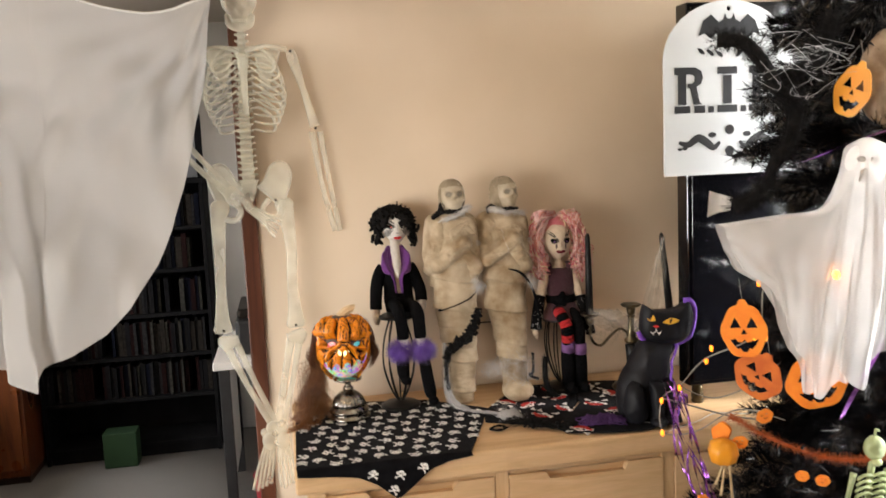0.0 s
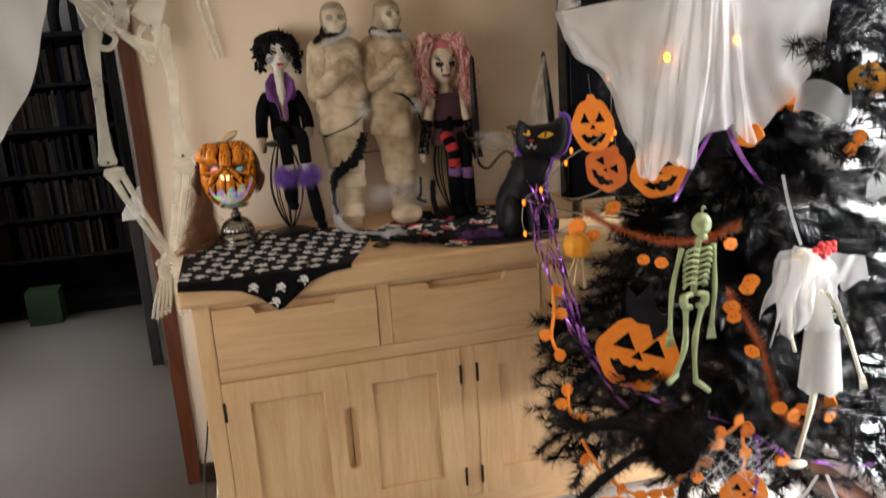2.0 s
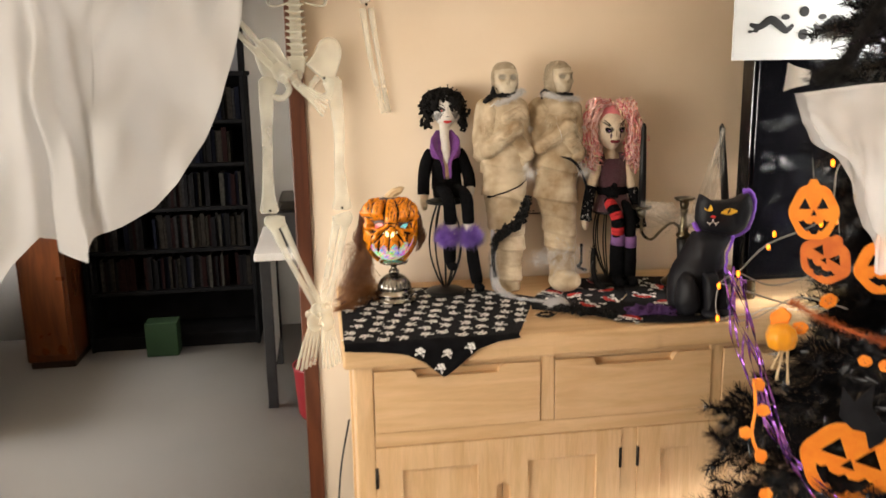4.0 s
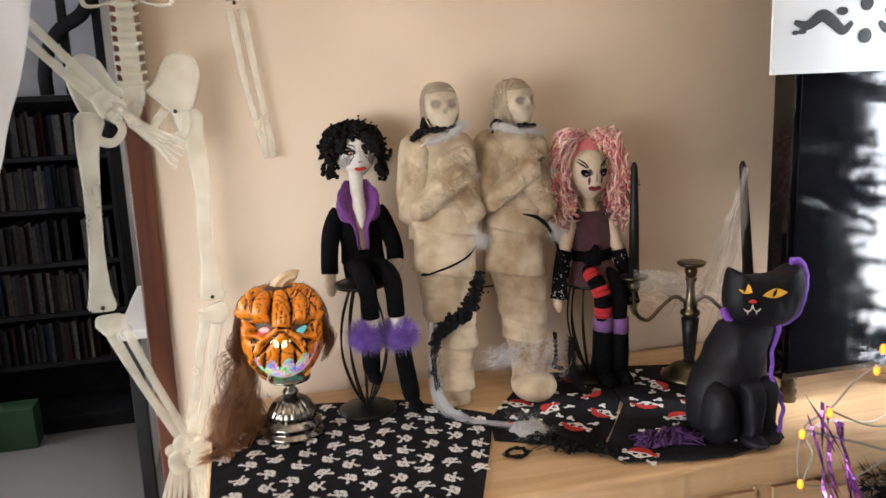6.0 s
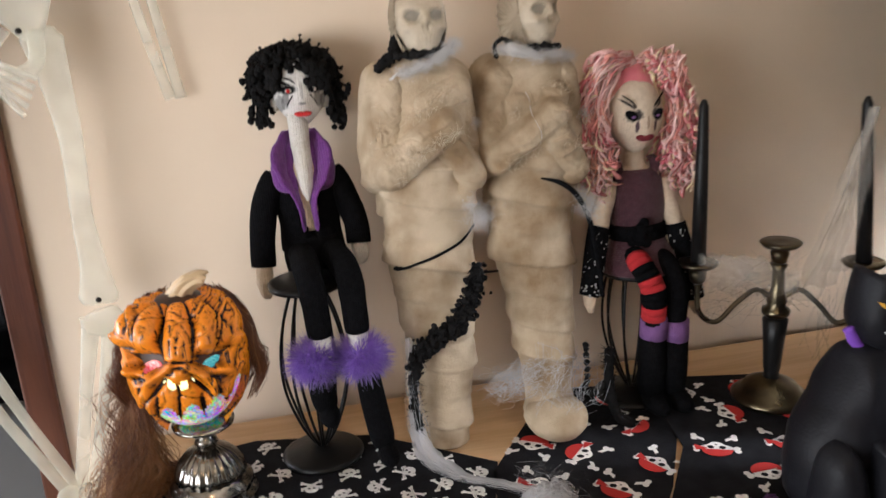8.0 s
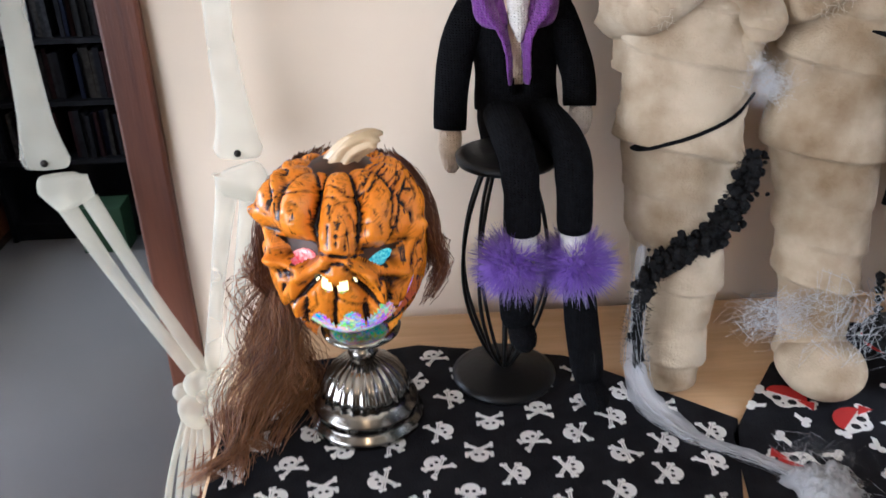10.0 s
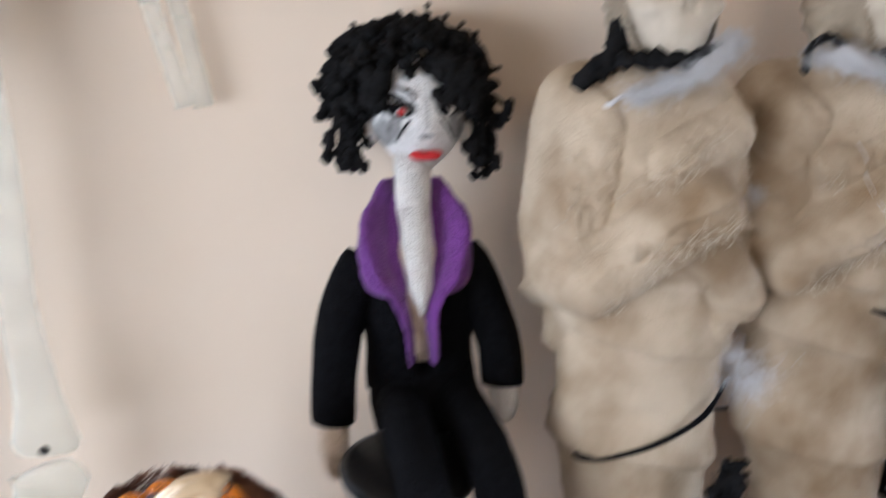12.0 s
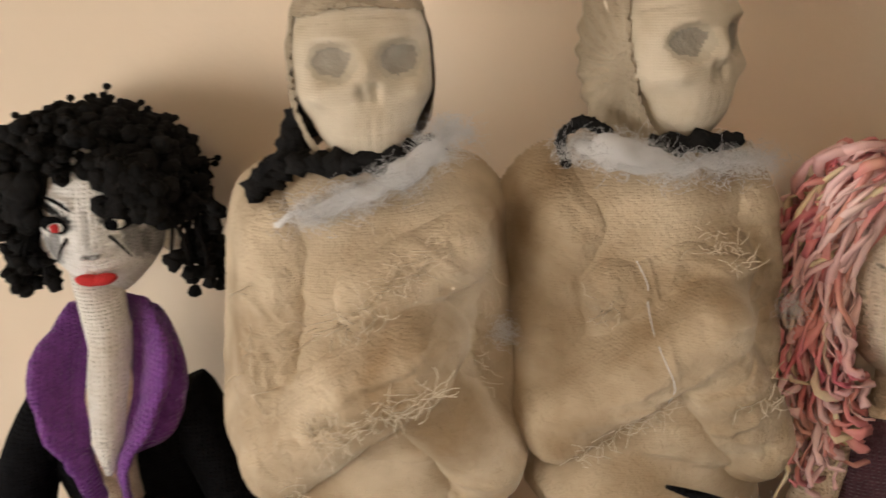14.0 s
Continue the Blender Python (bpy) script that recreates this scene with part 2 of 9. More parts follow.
DARKLIP = mat("dark_red_embroidery", (0.16, 0.012, 0.02), 0.8, bump=0.8, bscale=500)
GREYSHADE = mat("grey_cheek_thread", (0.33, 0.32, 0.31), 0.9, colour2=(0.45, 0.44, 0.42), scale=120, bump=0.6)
PLUM = mat("plum_knitted_wool", (0.055, 0.016, 0.026), 0.9, colour2=(0.08, 0.025, 0.038), scale=150, bump=0.9, bscale=420, sheen=0.2)
PINKYARN = mat("pink_eyelash_yarn", (0.62, 0.16, 0.20), 0.75, colour2=(0.72, 0.38, 0.30), scale=25)
PINKPALE = mat("pale_pink_yarn", (0.74, 0.42, 0.42), 0.75, colour2=(0.80, 0.58, 0.54), scale=25)
CREAMYARN = mat("cream_ribbon_yarn", (0.74, 0.58, 0.46), 0.75, colour2=(0.80, 0.70, 0.40), scale=30)
REDKNIT = mat("red_knitted_stripe", (0.50, 0.02, 0.025), 0.9, bump=0.9, bscale=420)
LILACKNIT = mat("lilac_knitted_cuff", (0.20, 0.09, 0.26), 0.9, bump=0.9, bscale=420)
CATCLOTH = mat("black_satin_cotton", (0.006, 0.006, 0.008), 0.5, colour2=(0.010, 0.010, 0.013), scale=20, bump=0.3, bscale=240, spec=0.2)
YELLOW = mat("yellow_felt", (0.75, 0.42, 0.04), 0.8, bump=0.3)
REDFELT = mat("red_felt", (0.6, 0.03, 0.03), 0.8, bump=0.3)
CREASE = mat("black_crease_paint", (0.03, 0.015, 0.008), 0.5, colour2=(0.09, 0.03, 0.008), scale=40)
ORANGE = mat("orange_felt", (0.80, 0.20, 0.012), 0.75, colour2=(0.86, 0.26, 0.02), scale=40, bump=0.4, bscale=260)
ORANGEPLASTIC = mat("orange_plastic", (0.78, 0.20, 0.015), 0.35, colour2=(0.82, 0.26, 0.03), scale=8, bump=0.05)
RUSTTINSEL = mat("rust_tinsel", (0.30, 0.055, 0.010), 0.3, metal=0.3, colour2=(0.55, 0.13, 0.03), scale=60)
PURPLEFOIL = mat("purple_foil_ribbon", (0.32, 0.10, 0.50), 0.2, metal=0.8, colour2=(0.45, 0.2, 0.6), scale=40)
NEEDLE = mat("black_pvc_needles", (0.006, 0.006, 0.007), 0.26, colour2=(0.012, 0.012, 0.014), scale=30)
STRAW = mat("golden_stem", (0.50, 0.36, 0.20), 0.35, metal=0.1, colour2=(0.62, 0.46, 0.27), scale=30, bump=0.4)
BROWNHAIR = mat("auburn_fibre_hair", (0.09, 0.028, 0.010), 0.5, colour2=(0.16, 0.055, 0.02), scale=40)
SIGNWHITE = mat("pale_grey_sign_board", (0.60, 0.62, 0.62), 0.55, colour2=(0.64, 0.66, 0.66), scale=6, bump=0.05)
CLOTHBLACK = mat("black_cotton_print", (0.008, 0.008, 0.010), 0.9, colour2=(0.014, 0.014, 0.017), scale=30, bump=0.5, bscale=500, spec=0.12)
PRINTWHITE = mat("white_print_ink", (0.80, 0.79, 0.76), 0.9, bump=0.3, bscale=500)
PRINTRED = mat("red_print_ink", (0.45, 0.02, 0.015), 0.9, bump=0.3, bscale=500)
GLASS = mat("window_glass", (1, 1, 1), 0.0, trans=1.0)
BULB = mat("warm_fairy_light", (1.0, 0.4, 0.05), 0.3, glow=(1.0, 0.21, 0.008), power=2.6)
GHOSTBULB = mat("bright_amber_bulb", (1.0, 0.4, 0.05), 0.3, glow=(1.0, 0.27, 0.02), power=14)
WIRE = mat("clear_wire", (0.30, 0.28, 0.25), 0.4)
UPVC = mat("white_window_frame", (0.78, 0.79, 0.8), 0.35, bump=0.02)
STONEMASK = mat("carved_wood_mask", (0.36, 0.28, 0.2), 0.8, colour2=(0.20, 0.13, 0.08), scale=24, bump=0.6, bscale=70)

HAIRLIGHT = mat("light_auburn_fibre_hair", (0.20, 0.075, 0.022), 0.4, colour2=(0.31, 0.14, 0.052), scale=40)
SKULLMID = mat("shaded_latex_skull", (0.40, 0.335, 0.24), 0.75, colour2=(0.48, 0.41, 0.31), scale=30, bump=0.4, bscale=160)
DARKVIOLET = mat("dark_violet_yarn", (0.055, 0.02, 0.10), 0.9, colour2=(0.09, 0.035, 0.15), scale=60, bump=0.6)
THREAD = mat("pale_linen_thread", (0.62, 0.52, 0.38), 0.9)
WAX = mat("black_candle_wax", (0.006, 0.006, 0.006), 0.45, colour2=(0.010, 0.009, 0.009), scale=30, bump=0.1, spec=0.25)
PALEFACE = mat("white_knitted_face", (0.74, 0.72, 0.68), 0.9, colour2=(0.82, 0.80, 0.77), scale=150, bump=1.0, bscale=420)
CREAMFACE = mat("cream_knitted_face", (0.66, 0.54, 0.41), 0.9, colour2=(0.74, 0.62, 0.48), scale=150, bump=0.9, bscale=420)
for _x, _z, _rx, _rz, _c, _a, _t in ((0.303, 1.3925, 0.0125, 0.0062, 0.006, 1.0, -10), (0.340, 1.3935, 0.0125, 0.0060, 0.006, 0.95, 12), (0.297, 1.402, 0.0120, 0.0030, 0.006, 1.0, 24), (0.344, 1.404, 0.0130, 0.0032, 0.006, 1.0, -20), (0.299, 1.378, 0.0050, 0.0130, 0.16, 0.8, 8), (0.345, 1.378, 0.0060, 0.0130, 0.16, 0.8, -8),
                                      (0.291, 1.371, 0.0060, 0.0150, 0.10, 0.7, 6), (0.353, 1.371, 0.0060, 0.0150, 0.10, 0.7, -6), (0.3215, 1.391, 0.0022, 0.0120, 0.34, 0.5, 0), (0.321, 1.3735, 0.0050, 0.0020, 0.12, 0.7, 0), (0.321, 1.349, 0.0040, 0.0022, 0.25, 0.6, 0)):
    stain(PALEFACE, _x, _z, _rx, _rz, (_c, _c * 0.97, _c * 0.94), _a, _t)
for _x, _z, _rx, _rz, _c, _t in ((0.789, 1.326, 0.0120, 0.0085, (0.012, 0.006, 0.012), -24), (0.826, 1.326, 0.0120, 0.0085, (0.012, 0.006, 0.012), 24), (0.782, 1.343, 0.0110, 0.0022, (0.01, 0.008, 0.008), 38), (0.833, 1.343, 0.0110, 0.0022, (0.01, 0.008, 0.008), -38), (0.793, 1.310, 0.0030, 0.0090, (0.05, 0.02, 0.04), 0), (0.822, 1.310, 0.0030, 0.0090, (0.05, 0.02, 0.04), 0), (0.807, 1.316, 0.0025, 0.010, (0.40, 0.28, 0.2), 0)):
    stain(CREAMFACE, _x, _z, _rx, _rz, _c, 0.95, _t)
for _m in (PALEFACE, CREAMFACE, WHITEKNIT, SKINKNIT, PURPLEKNIT, PLUM, REDKNIT, LILACKNIT, BLACKKNIT):
    weave(_m, 0.0032, 0.0025, 0.8, 0.0009)
for _m in (LINEN, LINENDARK, SKULLTAN):
    weave(_m, 0.0013, 0.0013, 0.45, 0.0003)


# ---------------------------------------------------------------- builders
def finish(name, bm, material, smooth=True):
    me = bpy.data.meshes.new(name)
    bmesh.ops.recalc_face_normals(bm, faces=bm.faces)
    bm.to_mesh(me)
    bm.free()
    for p in me.polygons:
        p.use_smooth = smooth
    me.materials.append(material)
    return me


def part(name, bm, material, parent=None, label="", smooth=True):
    """Links a bmesh as one mesh object, under a thing or a part where one is given."""
    ob = new(name, finish(name, bm, material, smooth))
    if parent:
        ob.parent = parent
        ob.matrix_parent_inverse = parent_world(parent).inverted()
    return tagged(ob, label)


def parent_world(ob):
    return parent_world(ob.parent) @ ob.matrix_parent_inverse @ ob.matrix_basis if ob.parent else ob.matrix_basis.copy()


def root(name, x, y, z, label, category, group="", kind=""):
    ob = new(name)
    ob.empty_display_size = 0.05
    ob.matrix_basis = pose(x, y, z)
    return tagged(ob, label, category, group, kind)


def solid(name, pieces, label="", category="", group="", kind="", smooth=True):
    """One mesh out of several bmeshes, each with its own material."""
    me = bpy.data.meshes.new(name)
    total = bmesh.new()
    slots = []
    for bm, material in pieces:
        if material not in slots:
            slots.append(material)
        for f in bm.faces:
            f.material_index = slots.index(material)
            f.smooth = smooth
        tmp = bpy.data.meshes.new("tmp")
        bmesh.ops.recalc_face_normals(bm, faces=bm.faces)
        bm.to_mesh(tmp)
        bm.free()
        total.from_mesh(tmp)
        bpy.data.meshes.remove(tmp)
    total.to_mesh(me)
    total.free()
    for s in slots:
        me.materials.append(s)
    return tagged(new(name, me), label, category, group, kind)


def box(x0, x1, y0, y1, z0, z1, bevel=0.0, bm=None, seg=2):
    one = bmesh.new()
    bmesh.ops.create_cube(one, size=1.0, matrix=Matrix.Translation(((x0 + x1) / 2, (y0 + y1) / 2, (z0 + z1) / 2)) @ Matrix.Diagonal((x1 - x0, y1 - y0, z1 - z0, 1)))
    if bevel:
        bmesh.ops.bevel(one, geom=list(one.edges), offset=bevel, segments=seg, affect="EDGES", profile=0.5)
    return merge(bm, one)


def merge(bm, one):
    if bm is None:
        return one
    tmp = bpy.data.meshes.new("tmp")
    one.to_mesh(tmp)
    one.free()
    bm.from_mesh(tmp)
    bpy.data.meshes.remove(tmp)
    return bm


def moved(bm, m):
    bmesh.ops.transform(bm, matrix=m, verts=bm.verts)
    return bm


def tube(points, radii, seg=8, bm=None, flat=1.0):
    """A swept tube with a radius at each point, closed at its ends. flat: thickness towards y over width."""
    bm = bm or bmesh.new()
    pts = [Vector(p) for p in points]
    if not hasattr(radii, "__len__"):
        radii = [radii] * len(pts)
    rings, up = [], None
    for i, p in enumerate(pts):
        d = (pts[min(i + 1, len(pts) - 1)] - pts[max(i - 1, 0)]).normalized()
        if up is None:
            up = Vector((0, 1, 0)) if abs(d.y) < 0.9 else Vector((1, 0, 0))
        up = (up - d * up.dot(d)).normalized()
        side = d.cross(up)
        rings.append([bm.verts.new(p + (side * math.cos(a) + up * math.sin(a) * flat) * radii[i]) for a in [2 * math.pi * k / seg for k in range(seg)]])
    for a, b in zip(rings, rings[1:]):
        for k in range(seg):
            bm.faces.new((a[k], a[(k + 1) % seg], b[(k + 1) % seg], b[k]))
    bm.faces.new(rings[0][::-1])
    bm.faces.new(rings[-1])
    return bm


def curve(points, steps=4):
    """Points on a smooth line through the given ones."""
    p = [Vector(q) for q in points]
    out = []
    for i in range(len(p) - 1):
        a, b, c, d = p[max(i - 1, 0)], p[i], p[i + 1], p[min(i + 2, len(p) - 1)]
        for k in range(steps):
            t = k / steps
            out.append(0.5 * ((2 * b) + (c - a) * t + (2 * a - 5 * b + 4 * c - d) * t * t + (3 * b - a - 3 * c + d) * t ** 3))
    return out + [p[-1]]


def lathe(profile, seg=24, at=(0, 0, 0), bm=None, flute=0.0, flutes=0):
    bm = bm or bmesh.new()
    rings = []
    for r, z in profile:
        ring = []
        for k in range(seg):
            a = 2 * math.pi * k / seg
            rr = r * (1 + flute * math.cos(flutes * a)) if flutes else r
            ring.append(bm.verts.new((at[0] + rr * math.cos(a), at[1] + rr * math.sin(a), at[2] + z)))
        rings.append(ring)
    for a, b in zip(rings, rings[1:]):
        for k in range(seg):
            bm.faces.new((a[k], a[(k + 1) % seg], b[(k + 1) % seg], b[k]))
    bm.faces.new(rings[0][::-1])
    bm.faces.new(rings[-1])
    return bm


def ball(c, r, u=16, v=10, bm=None, rough=0.0, freq=20.0, turn=None):
    """An ellipsoid; rough: bumps of that many metres."""
    one = bmesh.new()
    bmesh.ops.create_uvsphere(one, u_segments=u, v_segments=v, radius=1.0)
    for w in one.verts:
        d = w.co.normalized()
        w.co = Vector((w.co.x * r[0], w.co.y * r[1], w.co.z * r[2]))
        if rough:
            w.co += d * rough * noise.noise((w.co + Vector(c)) * freq)
    moved(one, Matrix.Translation(c) @ (turn or Matrix.Identity(4)))
    return merge(bm, one)


def cut_shape(outlines, thick, bevel=0.0):
    """A flat plate in x and z from closed outlines (inner ones are holes), thick along y."""
    cu = bpy.data.curves.new("outline", "CURVE")
    cu.dimensions, cu.fill_mode, cu.extrude, cu.bevel_depth, cu.resolution_u = "2D", "BOTH", thick / 2, bevel, 2
    for o in outlines:
        s = cu.splines.new("POLY")
        s.points.add(len(o) - 1)
        for p, q in zip(s.points, o):
            p.co = (q[0], q[1], 0, 1)
        s.use_cyclic_u = True
    return from_curve(cu)


def lettering(text, size, thick):
    cu = bpy.data.curves.new("letters", "FONT")
    cu.body, cu.size, cu.extrude, cu.align_x, cu.align_y = text, size, thick / 2, "CENTER", "CENTER"
    return from_curve(cu)


def from_curve(cu):
    ob = bpy.data.objects.new("tmp", cu)
    me = bpy.data.meshes.new_from_object(ob)
    bm = bmesh.new()
    bm.from_mesh(me)
    bpy.data.objects.remove(ob)
    bpy.data.meshes.remove(me)
    return moved(bm, pose(0, 0, 0, 90, 0, 0))


def round_outline(r, n=32, sx=1.0, sz=1.0, wob=0.0, lobes=0, cx=0.0, cz=0.0):
    return [(cx + sx * r * (1 + wob * math.cos(lobes * a)) * math.cos(a), cz + sz * r * (1 + wob * math.cos(lobes * a)) * math.sin(a)) for a in [2 * math.pi * k / n for k in range(n)]]


def sheet(fn, nu, nv, bm=None):
    """A surface from fn(u, v) over 0..1."""
    bm = bm or bmesh.new()
    g = [[bm.verts.new(fn(i / nu, j / nv)) for j in range(nv + 1)] for i in range(nu + 1)]
    for i in range(nu):
        for j in range(nv):
            bm.faces.new((g[i][j], g[i + 1][j], g[i + 1][j + 1], g[i][j + 1]))
    return bm


def lerp_path(pts, t):
    """A point on the polyline through pts, t from 0 to 1."""
    f = t * (len(pts) - 1)
    i = min(int(f), len(pts) - 2)
    return Vector(pts[i]).lerp(Vector(pts[i + 1]), f - i)


def fuzz(bm, centre, radius, count, length, width, rnd, shell=1.0, droop=0.0):
    """Thin three-sided fibres that stand out from an ellipsoid."""
    for _ in range(count):
        d = Vector((rnd.gauss(0, 1), rnd.gauss(0, 1), rnd.gauss(0, 1))).normalized()
        a = Vector(centre) + Vector((d.x * radius[0], d.y * radius[1], d.z * radius[2])) * shell
        e = a + (d + Vector((rnd.uniform(-.5, .5), rnd.uniform(-.5, .5), rnd.uniform(-.5, .5) - droop))).normalized() * length * rnd.uniform(0.6, 1.2)
        s = d.orthogonal().normalized() * width
        q = d.cross(s)
        v = [bm.verts.new(a + s), bm.verts.new(a - s * 0.5 + q * 0.87), bm.verts.new(a - s * 0.5 - q * 0.87), bm.verts.new(e)]
        for f in ((0, 1, 3), (1, 2, 3), (2, 0, 3)):
            bm.faces.new([v[k] for k in f])
    return bm



def bone(pts, radii, flat=0.45, seg=10, steps=4, bm=None):
    c = curve(pts, steps)
    n = len(c)
    rr = []
    for k in range(n):
        f = k / (n - 1) * (len(radii) - 1)
        i = min(int(f), len(radii) - 2)
        rr.append(radii[i] + (radii[i + 1] - radii[i]) * (f - i))
    return tube(c, rr, seg, bm, flat)


# ---------------------------------------------------------------- the room
WY, TX = 2.52, 0.89          # face of the north wall; seam of carpet and tiles
struct = dict(kind="structure")
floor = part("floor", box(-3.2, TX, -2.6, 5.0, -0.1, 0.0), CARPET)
tagged(floor, "worn beige fitted carpet", "floor", **struct)
tilebed = part("floor_tiled", box(TX, 1.95, -2.6, 2.64, -0.1, -0.006), GROUT)
tagged(tilebed, "white glazed floor tiles by the patio window", "floor", **struct)
strip = part("trim", box(TX - 0.004, TX + 0.004, -2.6, WY - 0.02, 0.0, 0.003, 0.001), GROUT)
tagged(strip, "thin metal strip between carpet and tiles", "trim", **struct)

wall_n = part("wall_north", box(-0.09, 2.0, WY, WY + 0.12, 0, 2.4), PAINT)
tagged(wall_n, "cream painted plaster wall behind the sideboard", "wall", **struct)
lintel = part("wall_lintel", box(-1.45, -0.09, WY, WY + 0.12, 2.15, 2.4), PAINT)
tagged(lintel, "cream painted wall over the wide opening", "wall", **struct)
# unseen; reaches in to -1.45 to keep window light out of the far room
wall_nw = part("wall_north_west", box(-3.2, -1.45, WY, WY + 0.12, 0, 2.4), PAINT)
tagged(wall_nw, "unseen cream wall beside the opening, shielding the far room", "wall", **struct)
jamb = part("trim_jamb", box(-0.135, -0.088, WY - 0.012, WY + 0.135, 0, 2.15, 0.004), MAHOG, smooth=False)
tagged(jamb, "reddish-brown stained wooden door lining", "trim", **struct)
bb = part("baseboard", box(-0.088, 0.9, WY - 0.018, WY - 0.002, 0, 0.065, 0.004), DARKWOOD, smooth=False)
tagged(bb, "dark stained wooden skirting board", "baseboard", **struct)
wall_s = part("wall_south", box(-3.3, 2.0, -2.6, -2.5, 0, 2.4), BOUNCETAN)
tagged(wall_s, "unseen plaster wall, tan to cut and warm bounced light", "wall", **struct)
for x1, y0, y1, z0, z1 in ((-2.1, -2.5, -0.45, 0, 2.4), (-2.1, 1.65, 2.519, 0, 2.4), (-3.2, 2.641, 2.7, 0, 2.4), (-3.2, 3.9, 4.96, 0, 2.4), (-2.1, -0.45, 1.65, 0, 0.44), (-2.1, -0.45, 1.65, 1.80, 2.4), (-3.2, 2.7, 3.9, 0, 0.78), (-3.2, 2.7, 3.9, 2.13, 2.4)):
    w = part("wall_west", box(x1 - 0.1, x1, y0, y1, z0, z1), BOUNCETAN)
    tagged(w, "unseen wall round the west windows, tan to cut bounced light", "wall", **struct)
ceiling = part("ceiling", box(-3.3, 2.0, -2.6, 5.1, 2.4, 2.5), BOUNCECREAM)
tagged(ceiling, "unseen ceiling, dull cream to cut bounced light", "ceiling", **struct)
# patio window along the east side
# unseen wall beyond WS and WN keeps window light off the north wall's right
WN = 1.90                    # north end of the patio window
WS = 0.74                    # its south end
for y0, y1, z0, z1 in ((-2.6, WS, 0, 2.4), (WN, WY, 0, 2.4), (WS, WN, 2.15, 2.4)):
    w = part("wall_east", box(1.80, 1.92, y0, y1, z0, z1), WHITE)
    tagged(w, "white painted wall round the patio window", "wall", **struct)
win = root("window_1", 1.86, 1.38, 0, "white framed patio window, bright daylight outside", "window", kind="structure")
for y in (WS, 1.292, WN - 0.055):
    part("window_frame", box(1.82, 1.89, y, y + 0.055, 0.05, 2.15, 0.006), UPVC, win, smooth=False)
part("window_sill", box(1.74, 1.90, WS, WN, 0.0, 0.05, 0.006), MAHOG, win, smooth=False)
for z0, z1 in ((0.05, 0.11), (2.09, 2.15), (1.42, 1.47)):
    part("window_frame", box(1.82, 1.89, WS, WN, z0, z1, 0.006), UPVC, win, smooth=False)
for y in (WS + 0.055, 1.347):
    p = part("pane", box(1.85, 1.856, y, y + 0.497, 0.11, 2.09), GLASS, win)
    p.visible_shadow = False
# beyond the opening
far = part("wall_far", box(-3.2, 0.9, 4.96, 5.06, 0, 2.4), WHITE)
tagged(far, "pale wall at the back of the far room", "wall", **struct)
fare = part("wall_far_east", box(0.55, 0.67, WY + 0.12, 4.96, 0, 2.4), WHITE)
tagged(fare, "pale side wall of the far room", "wall", **struct)

# ---------------------------------------------------------------- sideboard
TOP = 0.862
FY = 1.94                    # face of the drawers and doors


def rect(x0, x1, z0, z1):
    return [(x0, z0), (x1, z0), (x1, z1), (x0, z1)]


